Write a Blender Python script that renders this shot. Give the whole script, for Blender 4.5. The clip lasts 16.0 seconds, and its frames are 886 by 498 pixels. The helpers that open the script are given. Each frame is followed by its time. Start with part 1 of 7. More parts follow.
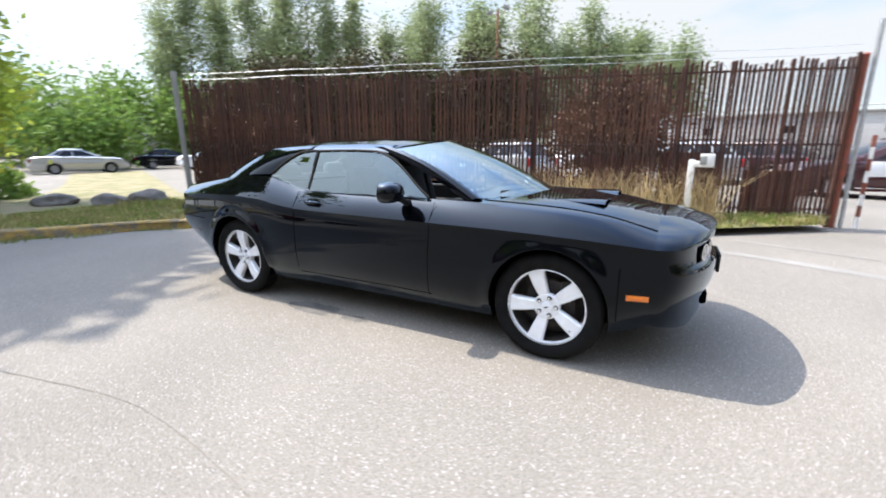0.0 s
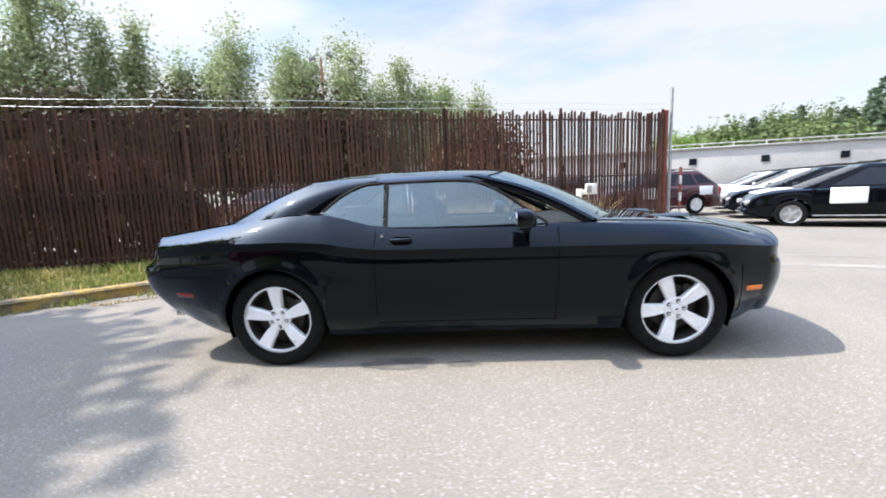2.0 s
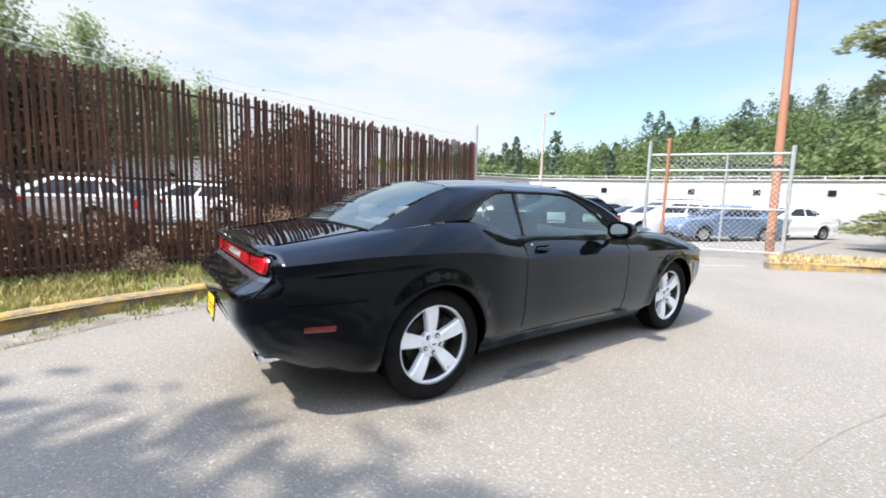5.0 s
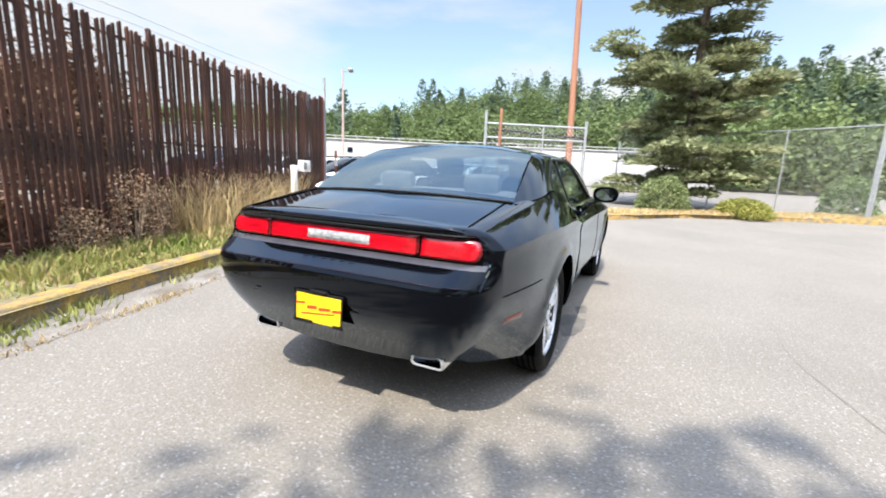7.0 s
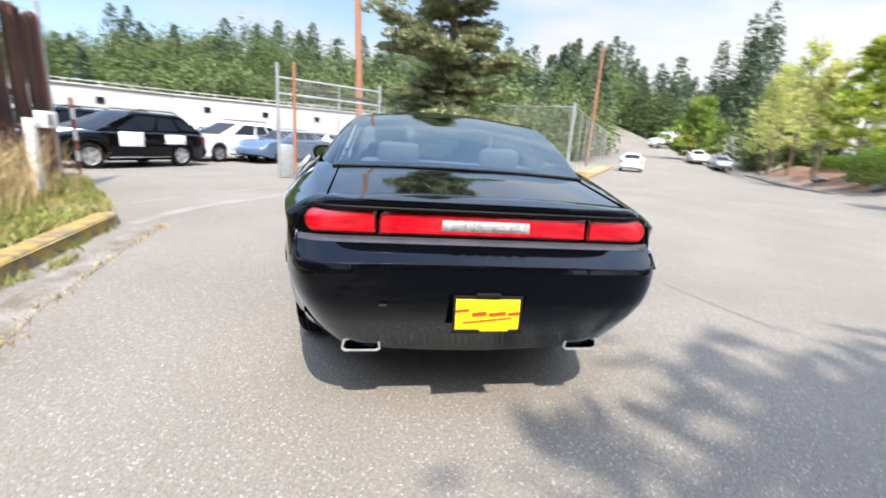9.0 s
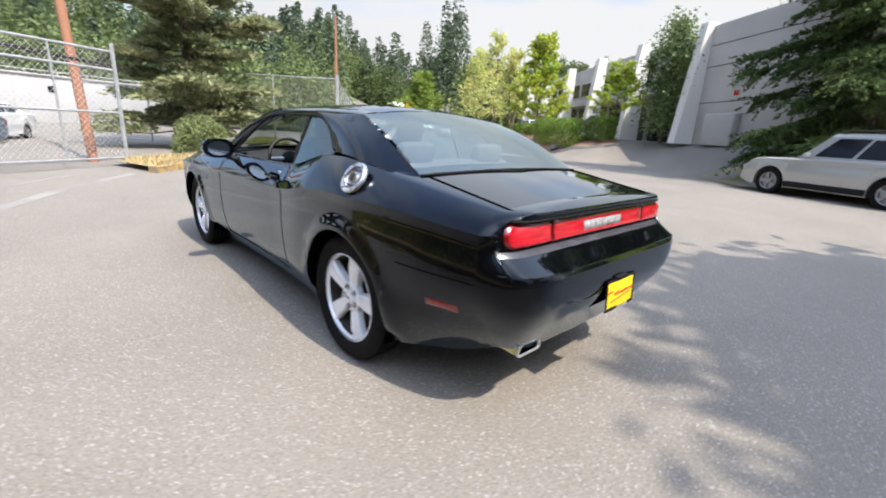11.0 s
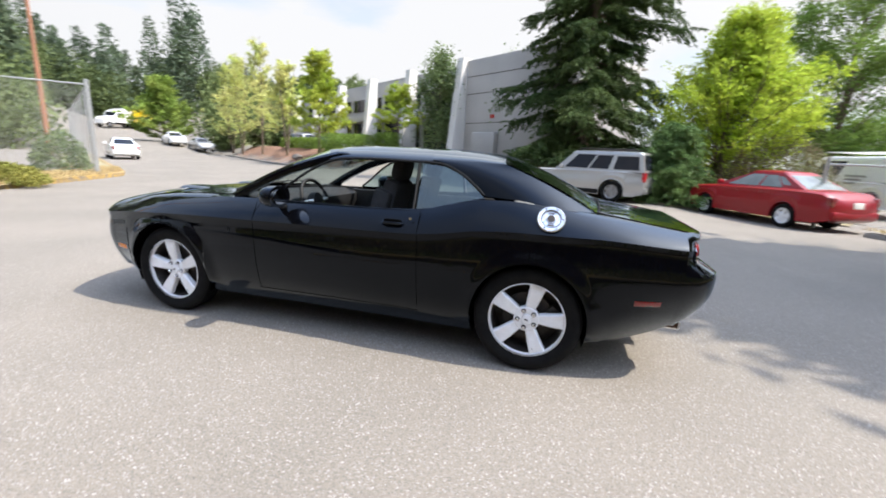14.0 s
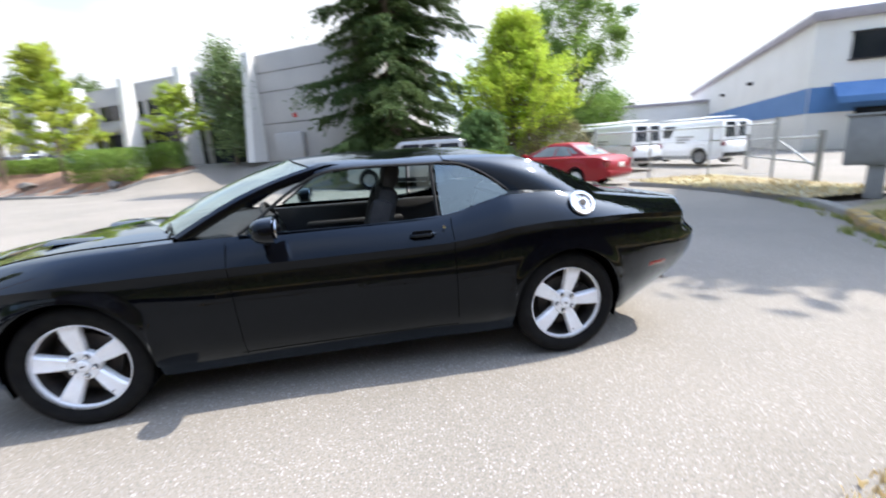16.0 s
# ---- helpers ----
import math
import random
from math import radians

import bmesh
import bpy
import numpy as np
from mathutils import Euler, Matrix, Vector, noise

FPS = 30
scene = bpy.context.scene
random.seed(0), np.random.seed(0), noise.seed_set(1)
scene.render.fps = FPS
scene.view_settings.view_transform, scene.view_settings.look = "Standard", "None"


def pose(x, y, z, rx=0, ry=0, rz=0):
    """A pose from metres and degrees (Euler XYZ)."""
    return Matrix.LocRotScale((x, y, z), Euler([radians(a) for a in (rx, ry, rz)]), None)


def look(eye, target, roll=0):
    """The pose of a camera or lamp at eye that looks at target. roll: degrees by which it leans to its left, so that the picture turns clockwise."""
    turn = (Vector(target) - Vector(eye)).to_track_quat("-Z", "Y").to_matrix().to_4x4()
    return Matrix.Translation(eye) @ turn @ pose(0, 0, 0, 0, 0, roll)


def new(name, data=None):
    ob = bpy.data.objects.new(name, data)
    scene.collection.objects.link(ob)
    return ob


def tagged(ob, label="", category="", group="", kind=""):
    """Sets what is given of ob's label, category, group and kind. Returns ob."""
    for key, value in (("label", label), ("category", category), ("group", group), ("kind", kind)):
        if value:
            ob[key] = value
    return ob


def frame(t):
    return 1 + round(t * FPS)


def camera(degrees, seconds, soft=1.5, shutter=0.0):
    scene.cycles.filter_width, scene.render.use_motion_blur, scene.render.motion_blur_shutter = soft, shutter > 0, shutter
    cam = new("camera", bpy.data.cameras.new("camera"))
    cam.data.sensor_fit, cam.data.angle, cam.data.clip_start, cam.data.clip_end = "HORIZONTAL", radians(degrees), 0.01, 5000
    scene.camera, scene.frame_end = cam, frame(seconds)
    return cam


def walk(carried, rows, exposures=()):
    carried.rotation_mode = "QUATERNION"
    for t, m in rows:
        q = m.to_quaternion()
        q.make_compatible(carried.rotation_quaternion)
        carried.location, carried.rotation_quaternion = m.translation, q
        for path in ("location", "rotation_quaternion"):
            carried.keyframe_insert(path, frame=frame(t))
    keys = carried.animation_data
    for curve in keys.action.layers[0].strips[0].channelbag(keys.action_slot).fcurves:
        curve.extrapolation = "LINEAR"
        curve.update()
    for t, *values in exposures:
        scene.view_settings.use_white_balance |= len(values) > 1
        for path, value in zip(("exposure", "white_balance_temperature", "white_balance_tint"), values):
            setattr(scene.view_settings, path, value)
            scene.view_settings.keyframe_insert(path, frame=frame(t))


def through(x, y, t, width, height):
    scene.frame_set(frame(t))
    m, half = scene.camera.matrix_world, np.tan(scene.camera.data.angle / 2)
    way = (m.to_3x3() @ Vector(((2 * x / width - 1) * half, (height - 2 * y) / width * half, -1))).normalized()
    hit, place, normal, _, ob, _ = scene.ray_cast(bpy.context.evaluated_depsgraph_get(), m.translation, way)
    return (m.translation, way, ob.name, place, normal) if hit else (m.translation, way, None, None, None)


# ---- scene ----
cam = camera(92.5, 16.0, soft=1.8, shutter=0.5)
PATH = [
    (0, (2.083, -3.455, 1.344), (1.169, -1.735, 0.89), -0.1),
    (0.5, (1.574, -3.651, 1.308), (0.895, -1.819, 0.88), -1.6),
    (1, (1.037, -3.773, 1.289), (0.554, -1.862, 0.952), -0.9),
    (1.5, (0.496, -3.857, 1.26), (0.321, -1.896, 0.909), -1.2),
    (2, (-0.061, -3.893, 1.274), (-0.153, -1.914, 0.997), -2.3),
    (2.5, (-0.619, -3.924, 1.28), (-0.482, -1.949, 0.993), -1.3),
    (3, (-1.171, -3.894, 1.29), (-0.973, -1.915, 1.079), -0.1),
    (3.5, (-1.685, -3.856, 1.289), (-1.105, -1.968, 0.976), 1.3),
    (4, (-2.177, -3.683, 1.296), (-1.43, -1.85, 1.015), 0.5),
    (4.2, (-2.343, -3.579, 1.279), (-1.493, -1.786, 1.028), -0.3),
    (6.3, (-3.794, -1.902, 1.257), (-2.236, -0.683, 0.958), 5.0),
    (6.5, (-3.905, -1.753, 1.248), (-2.271, -0.646, 0.931), 3.5),
    (7, (-4.082, -1.328, 1.244), (-2.301, -0.499, 0.869), 2.4),
    (7.5, (-4.179, -0.871, 1.234), (-2.334, -0.188, 0.876), 3.9),
    (8, (-4.263, -0.418, 1.231), (-2.345, -0.072, 0.784), 4.0),
    (8.5, (-4.201, 0.06, 1.225), (-2.251, 0.234, 0.816), 5.2),
    (9, (-4.144, 0.451, 1.226), (-2.228, 0.141, 0.742), 4.0),
    (9.5, (-3.995, 0.845, 1.224), (-2.122, 0.338, 0.739), 2.8),
    (10, (-3.858, 1.211, 1.239), (-2.123, 0.329, 0.781), 2.9),
    (10.2, (-3.782, 1.354, 1.249), (-2.134, 0.329, 0.766), 3.7),
    (12.3, (-2.733, 2.92, 1.376), (-1.596, 1.346, 0.895), 1.9),
    (12.5, (-2.614, 2.994, 1.386), (-1.563, 1.353, 0.938), 3.0),
    (13, (-2.321, 3.286, 1.41), (-1.563, 1.497, 0.937), 1.6),
    (13.5, (-1.97, 3.45, 1.401), (-1.273, 1.635, 0.932), 1.1),
    (14, (-1.607, 3.568, 1.403), (-1.091, 1.685, 0.965), 2.7),
    (14.5, (-1.218, 3.689, 1.411), (-0.975, 1.756, 0.959), -1.3),
    (15, (-0.794, 3.643, 1.404), (-0.627, 1.693, 0.994), -3.3),
    (15.5, (-0.45, 3.546, 1.418), (-0.424, 1.581, 1.043), -2.2),
    (16, (-0.14, 3.394, 1.43), (-0.507, 1.483, 0.969), -3.3),
]
walk(cam, [(t, look(eye, target, roll)) for t, eye, target, roll in PATH], [(0, 0.70, 6450, 10), (4, 0.72, 6420, 9), (7, 0.74, 6520, 9), (9, 0.62, 6580, 10), (10, 0.50, 6650, 11), (12.5, 0.46, 6650, 11), (13.5, 0.52, 6700, 11), (14.5, 0.60, 6550, 10), (16, 0.82, 6350, 10)])
# ---- light ----
world = bpy.data.worlds.new("sky")
scene.world = world
world.use_nodes = True
SUN_EL, SUN_AZ = 56.0, 182.0      # degrees above the horizon; bearing from +x, counter-clockwise


def build_sky():
    nt = world.node_tree
    nt.nodes.clear()
    out = nt.nodes.new("ShaderNodeOutputWorld")
    bg = nt.nodes.new("ShaderNodeBackground")
    sky = nt.nodes.new("ShaderNodeTexSky")
    sky.sky_type = "NISHITA"
    sky.sun_disc = False
    sky.sun_elevation = radians(SUN_EL)
    sky.sun_rotation = radians(90 - SUN_AZ)
    sky.air_density, sky.dust_density, sky.ozone_density = 1.0, 0.8, 1.5
    tc = nt.nodes.new("ShaderNodeTexCoord")
    mp = nt.nodes.new("ShaderNodeMapping")
    mp.inputs["Scale"].default_value = (1.0, 1.0, 3.2)
    ns = nt.nodes.new("ShaderNodeTexNoise")
    ns.inputs["Scale"].default_value = 1.7
    ns.inputs["Detail"].default_value = 7
    ns.inputs["Roughness"].default_value = 0.52
    ramp = nt.nodes.new("ShaderNodeValToRGB")
    ramp.color_ramp.elements[0].position = 0.40
    ramp.color_ramp.elements[0].color = (0.22, 0.22, 0.22, 1)
    ramp.color_ramp.elements[1].position = 0.58
    ramp.color_ramp.elements[1].color = (0.95, 0.95, 0.95, 1)
    mix = nt.nodes.new("ShaderNodeMix")
    mix.data_type = "RGBA"
    mix.inputs["B"].default_value = (11.1, 11.4, 11.9, 1)
    nt.links.new(tc.outputs["Generated"], mp.inputs["Vector"])
    nt.links.new(mp.outputs["Vector"], ns.inputs["Vector"])
    nt.links.new(ns.outputs["Fac"], ramp.inputs["Fac"])
    # the haze thins overhead, where the sky shows bluer
    up = nt.nodes.new("ShaderNodeSeparateXYZ")
    nt.links.new(tc.outputs["Generated"], up.inputs[0])
    thin = nt.nodes.new("ShaderNodeMapRange")
    thin.interpolation_type = "SMOOTHSTEP"
    thin.inputs["From Min"].default_value, thin.inputs["From Max"].default_value = 0.28, 0.80
    thin.inputs["To Min"].default_value, thin.inputs["To Max"].default_value = 1.0, 0.42
    nt.links.new(up.outputs["Z"], thin.inputs["Value"])
    cover = nt.nodes.new("ShaderNodeMath")
    cover.operation = "MULTIPLY"
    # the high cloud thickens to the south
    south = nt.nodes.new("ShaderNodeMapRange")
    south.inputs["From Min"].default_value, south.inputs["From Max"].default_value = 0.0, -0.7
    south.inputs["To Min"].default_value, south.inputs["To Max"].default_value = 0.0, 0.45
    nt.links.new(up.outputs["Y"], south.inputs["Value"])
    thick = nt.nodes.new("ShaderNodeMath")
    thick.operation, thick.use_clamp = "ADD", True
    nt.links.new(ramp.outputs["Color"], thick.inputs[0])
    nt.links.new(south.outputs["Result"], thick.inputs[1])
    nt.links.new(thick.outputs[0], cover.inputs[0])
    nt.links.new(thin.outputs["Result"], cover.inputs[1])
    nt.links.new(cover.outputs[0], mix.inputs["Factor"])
    lift = nt.nodes.new("ShaderNodeVectorMath")
    lift.operation = "MULTIPLY"
    lift.inputs[1].default_value = (2.75, 2.95, 3.1)
    nt.links.new(sky.outputs["Color"], lift.inputs[0])
    nt.links.new(lift.outputs["Vector"], mix.inputs["A"])
    # thin high cloud glows towards the sun
    dot = nt.nodes.new("ShaderNodeVectorMath")
    dot.operation = "DOT_PRODUCT"
    el, az = radians(SUN_EL), radians(SUN_AZ)
    dot.inputs[1].default_value = (math.cos(el) * math.cos(az), math.cos(el) * math.sin(az), math.sin(el))
    nt.links.new(tc.outputs["Generated"], dot.inputs[0])
    chain = dot.outputs["Value"]
    for op, v in (("MAXIMUM", 0.0), ("POWER", 4.0), ("MULTIPLY", 1.6), ("ADD", 1.02)):
        mt = nt.nodes.new("ShaderNodeMath")
        mt.operation = op
        mt.inputs[1].default_value = v
        nt.links.new(chain, mt.inputs[0])
        chain = mt.outputs[0]
    # a hazy sky is brighter overhead than at its rim
    sp = nt.nodes.new("ShaderNodeSeparateXYZ")
    nt.links.new(tc.outputs["Generated"], sp.inputs[0])
    rise = nt.nodes.new("ShaderNodeMapRange")
    rise.inputs["From Min"].default_value, rise.inputs["From Max"].default_value = 0.42, 0.85
    rise.inputs["To Min"].default_value, rise.inputs["To Max"].default_value = 1.0, 2.4
    nt.links.new(sp.outputs["Z"], rise.inputs["Value"])
    mt = nt.nodes.new("ShaderNodeMath")
    mt.operation = "MULTIPLY"
    nt.links.new(chain, mt.inputs[0])
    nt.links.new(rise.outputs["Result"], mt.inputs[1])
    chain = mt.outputs[0]
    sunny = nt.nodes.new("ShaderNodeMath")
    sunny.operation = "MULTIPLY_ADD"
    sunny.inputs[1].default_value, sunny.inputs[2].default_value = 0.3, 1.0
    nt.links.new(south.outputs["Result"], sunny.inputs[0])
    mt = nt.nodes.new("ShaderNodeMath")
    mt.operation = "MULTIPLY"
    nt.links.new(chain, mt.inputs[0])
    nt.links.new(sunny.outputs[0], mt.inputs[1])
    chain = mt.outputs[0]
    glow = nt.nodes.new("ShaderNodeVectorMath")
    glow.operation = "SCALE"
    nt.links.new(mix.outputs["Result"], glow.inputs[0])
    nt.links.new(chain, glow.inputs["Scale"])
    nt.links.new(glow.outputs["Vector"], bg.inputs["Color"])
    bg.inputs["Strength"].default_value = 0.05
    nt.links.new(bg.outputs["Background"], out.inputs["Surface"])


build_sky()
sun = new("sun", bpy.data.lights.new("sun", "SUN"))
sun.data.energy, sun.data.angle, sun.data.color = 5.0, radians(0.6), (1.0, 0.935, 0.845)
sun_from = Vector((math.cos(radians(SUN_EL)) * math.cos(radians(SUN_AZ)), math.cos(radians(SUN_EL)) * math.sin(radians(SUN_AZ)), math.sin(radians(SUN_EL))))
sun.matrix_world = look(sun_from * 100, (0, 0, 0))

# ---- materials ----


def material(name, color, rough=0.5, metal=0.0, color2=None, scale=8.0, lo=0.35, hi=0.65, grain=0.0, grain_scale=120.0,
             bump=0.0, bump_scale=60.0, coat=0.0, spec=0.5, island=0.0, trans=0.0, object_rand=0.0, stretch=(1, 1, 1), alpha=1.0):
    """Principled material: two colours mixed by soft noise, fine grain, relief, per-piece variation."""
    m = bpy.data.materials.new(name)
    m.use_nodes = True
    nt = m.node_tree
    b = nt.nodes["Principled BSDF"]
    b.inputs["Roughness"].default_value = rough
    b.inputs["Metallic"].default_value = metal
    b.inputs["Specular IOR Level"].default_value = spec
    b.inputs["Coat Weight"].default_value = coat
    b.inputs["Coat Roughness"].default_value = 0.03
    b.inputs["Transmission Weight"].default_value = trans
    b.inputs["Alpha"].default_value = alpha
    tc = nt.nodes.new("ShaderNodeTexCoord")
    mp = nt.nodes.new("ShaderNodeMapping")
    mp.inputs["Scale"].default_value = stretch
    nt.links.new(tc.outputs["Object"], mp.inputs["Vector"])

    def noise_node(sc, detail):
        n = nt.nodes.new("ShaderNodeTexNoise")
        n.inputs["Scale"].default_value = sc
        n.inputs["Detail"].default_value = detail
        nt.links.new(mp.outputs["Vector"], n.inputs["Vector"])
        return n.outputs["Fac"]

    def mixer(kind, a, c, fac):
        x = nt.nodes.new("ShaderNodeMix")
        x.data_type, x.blend_type = "RGBA", kind
        for sock, v in (("A", a), ("B", c), ("Factor", fac)):
            if isinstance(v, (tuple, list)):
                x.inputs[sock].default_value = (*v, 1)
            elif isinstance(v, (int, float)):
                x.inputs[sock].default_value = v
            else:
                nt.links.new(v, x.inputs[sock])
        return x.outputs["Result"]

    def ranged(sock, a, c, u, v):
        r = nt.nodes.new("ShaderNodeMapRange")
        r.inputs["From Min"].default_value, r.inputs["From Max"].default_value = a, c
        r.inputs["To Min"].default_value, r.inputs["To Max"].default_value = u, v
        nt.links.new(sock, r.inputs["Value"])
        return r.outputs["Result"]

    col = tuple(color)
    if color2 is not None:
        col = mixer("MIX", tuple(color), tuple(color2), ranged(noise_node(scale, 5), lo, hi, 0, 1))
    if grain:
        g = ranged(noise_node(grain_scale, 2), 0.3, 0.7, 1 - grain, 1 + grain)
        gv = nt.nodes.new("ShaderNodeCombineColor")
        for k in ("Red", "Green", "Blue"):
            nt.links.new(g, gv.inputs[k])
        col = mixer("MULTIPLY", col, gv.outputs["Color"], 1.0)
    if island:
        geo = nt.nodes.new("ShaderNodeNewGeometry")
        v = ranged(geo.outputs["Random Per Island"], 0, 1, 1 - island, 1 + island)
        gv = nt.nodes.new("ShaderNodeCombineColor")
        for k in ("Red", "Green", "Blue"):
            nt.links.new(v, gv.inputs[k])
        col = mixer("MULTIPLY", col, gv.outputs["Color"], 1.0)
    if object_rand:
        oi = nt.nodes.new("ShaderNodeObjectInfo")
        v = ranged(oi.outputs["Random"], 0, 1, 1 - object_rand, 1 + object_rand)
        gv = nt.nodes.new("ShaderNodeCombineColor")
        for k in ("Red", "Green", "Blue"):
            nt.links.new(v, gv.inputs[k])
        col = mixer("MULTIPLY", col, gv.outputs["Color"], 1.0)
    if isinstance(col, tuple):
        b.inputs["Base Color"].default_value = (*col, 1)
    else:
        nt.links.new(col, b.inputs["Base Color"])
    if bump:
        bp = nt.nodes.new("ShaderNodeBump")
        bp.inputs["Strength"].default_value = bump
        bp.inputs["Distance"].default_value = 0.01
        nt.links.new(noise_node(bump_scale, 4), bp.inputs["Height"])
        nt.links.new(bp.outputs["Normal"], b.inputs["Normal"])
    return m


def leaf_material(name, c1, c2, scale=0.6, through=0.35):
    """Leaves: colour varied leaf by leaf and by clump, with light shining through."""
    m = material(name, c1, rough=0.55, color2=c2, scale=scale, island=0.35, spec=0.12)
    nt = m.node_tree
    b = nt.nodes["Principled BSDF"]
    out = nt.nodes["Material Output"]
    tr = nt.nodes.new("ShaderNodeBsdfTranslucent")
    mx = nt.nodes.new("ShaderNodeMixShader")
    mx.inputs["Fac"].default_value = through
    src = b.inputs["Base Color"].links[0].from_socket
    nt.links.new(src, tr.inputs["Color"])
    nt.links.new(b.outputs["BSDF"], mx.inputs[1])
    nt.links.new(tr.outputs["BSDF"], mx.inputs[2])
    nt.links.new(mx.outputs["Shader"], out.inputs["Surface"])
    return m


def glass_material(name, tint, gloss=1.0):
    """A thin pane: tinted, clear, with a mirror share that grows at a slant."""
    m = bpy.data.materials.new(name)
    m.use_nodes = True
    nt = m.node_tree
    nt.nodes.clear()
    out = nt.nodes.new("ShaderNodeOutputMaterial")
    t = nt.nodes.new("ShaderNodeBsdfTransparent")
    t.inputs["Color"].default_value = (*tint, 1)
    g = nt.nodes.new("ShaderNodeBsdfGlossy")
    g.inputs["Roughness"].default_value = 0.015
    g.inputs["Color"].default_value = (0.84, 0.97, 0.97, 1)
    lw = nt.nodes.new("ShaderNodeLayerWeight")
    lw.inputs["Blend"].default_value = 0.5
    pw = nt.nodes.new("ShaderNodeMath")
    pw.operation = "POWER"
    pw.inputs[1].default_value = 3.0
    f = nt.nodes.new("ShaderNodeMath")
    f.operation = "MULTIPLY_ADD"
    f.inputs[1].default_value = 0.85
    f.inputs[2].default_value = 0.075 * gloss + 0.045
    nt.links.new(lw.outputs["Facing"], pw.inputs[0])
    nt.links.new(pw.outputs[0], f.inputs[0])
    mx = nt.nodes.new("ShaderNodeMixShader")
    nt.links.new(f.outputs[0], mx.inputs["Fac"])
    nt.links.new(t.outputs["BSDF"], mx.inputs[1])
    nt.links.new(g.outputs["BSDF"], mx.inputs[2])
    nt.links.new(mx.outputs["Shader"], out.inputs["Surface"])
    return m


def asphalt_material():
    """Old asphalt: grey binder, pale and dark stones, broad worn patches."""
    m = material("worn_light_asphalt", (0.168, 0.149, 0.123), rough=0.86, color2=(0.205, 0.181, 0.150), scale=0.5, grain=0.16, grain_scale=60, bump=0.15, bump_scale=220, spec=0.3)
    nt = m.node_tree
    b = nt.nodes["Principled BSDF"]
    old = b.inputs["Base Color"].links[0].from_socket
    tc = nt.nodes.new("ShaderNodeTexCoord")
    col = old
    for scale, lo, hi, shade in ((170.0, 0.62, 0.95, (0.272, 0.258, 0.240)), (110.0, 0.90, 0.985, (0.510, 0.493, 0.468)), (140.0, 0.70, 0.98, (0.080, 0.077, 0.074))):
        v = nt.nodes.new("ShaderNodeTexVoronoi")
        v.inputs["Scale"].default_value = scale
        nt.links.new(tc.outputs["Object"], v.inputs["Vector"])
        sep = nt.nodes.new("ShaderNodeSeparateColor")
        nt.links.new(v.outputs["Color"], sep.inputs["Color"])
        r = nt.nodes.new("ShaderNodeMapRange")
        r.inputs["From Min"].default_value, r.inputs["From Max"].default_value = lo, hi
        r.inputs["To Max"].default_value = 0.4
        nt.links.new(sep.outputs["Red"], r.inputs["Value"])
        x = nt.nodes.new("ShaderNodeMix")
        x.data_type = "RGBA"
        x.inputs["B"].default_value = (*shade, 1)
        nt.links.new(r.outputs["Result"], x.inputs["Factor"])
        nt.links.new(col, x.inputs["A"])
        col = x.outputs["Result"]
    nt.links.new(col, b.inputs["Base Color"])
    return m




def car_paint(name, base, flat, slant, power):
    """Dark clear-coated paint: a deep base under a lacquer whose gloss grows at a slant."""
    m = material(name, base, rough=0.4, spec=0.0, grain=0.2, grain_scale=900)
    nt = m.node_tree
    b, out = nt.nodes["Principled BSDF"], nt.nodes["Material Output"]
    g = nt.nodes.new("ShaderNodeBsdfGlossy")
    g.inputs["Roughness"].default_value = 0.03
    g.inputs["Color"].default_value = (0.82, 0.91, 1.0, 1)
    lw = nt.nodes.new("ShaderNodeLayerWeight")
    lw.inputs["Blend"].default_value = 0.5
    pw = nt.nodes.new("ShaderNodeMath")
    pw.operation = "POWER"
    pw.inputs[1].default_value = power
    f = nt.nodes.new("ShaderNodeMath")
    f.operation = "MULTIPLY_ADD"
    f.inputs[1].default_value, f.inputs[2].default_value = slant, flat
    mx = nt.nodes.new("ShaderNodeMixShader")
    nt.links.new(lw.outputs["Facing"], pw.inputs[0])
    nt.links.new(pw.outputs[0], f.inputs[0])
    nt.links.new(f.outputs[0], mx.inputs["Fac"])
    nt.links.new(b.outputs["BSDF"], mx.inputs[1])
    nt.links.new(g.outputs["BSDF"], mx.inputs[2])
    nt.links.new(mx.outputs["Shader"], out.inputs["Surface"])
    return m


BLACK_PAINT = car_paint("black_car_paint", (0.0018, 0.0020, 0.0030), 0.017, 0.95, 3.1)
BLACK_TRIM = material("black_plastic_trim", (0.008, 0.008, 0.008), rough=0.6, spec=0.2, bump=0.15, bump_scale=400, grain=0.15)
SHUT = material("panel_gap", (0.002, 0.002, 0.002), rough=0.9, spec=0.0)
RUBBER = material("tyre_rubber", (0.0045, 0.0045, 0.005), rough=0.8, color2=(0.009, 0.0088, 0.0085), scale=14, bump=0.2, bump_scale=90, spec=0.15)
ALLOY = material("silver_alloy", (0.88, 0.89, 0.91), rough=0.26, metal=0.12, color2=(0.82, 0.83, 0.85), scale=30, grain=0.04, coat=0.6)
DARK_METAL = material("dark_metal", (0.035, 0.034, 0.033), rough=0.6, metal=0.6, color2=(0.06, 0.05, 0.045), scale=20)
DULL_RIM = material("dull_grey_rim", (0.36, 0.36, 0.37), rough=0.4, metal=0.5, color2=(0.22, 0.22, 0.23), scale=20, grain=0.08)
BRIGHT_RIM = material("bright_silver_rim", (0.55, 0.55, 0.56), rough=0.3, metal=0.5, color2=(0.42, 0.42, 0.43), scale=20, grain=0.08)
CHROME = material("chrome", (0.82, 0.83, 0.85), rough=0.06, metal=1.0, grain=0.03, grain_scale=60)
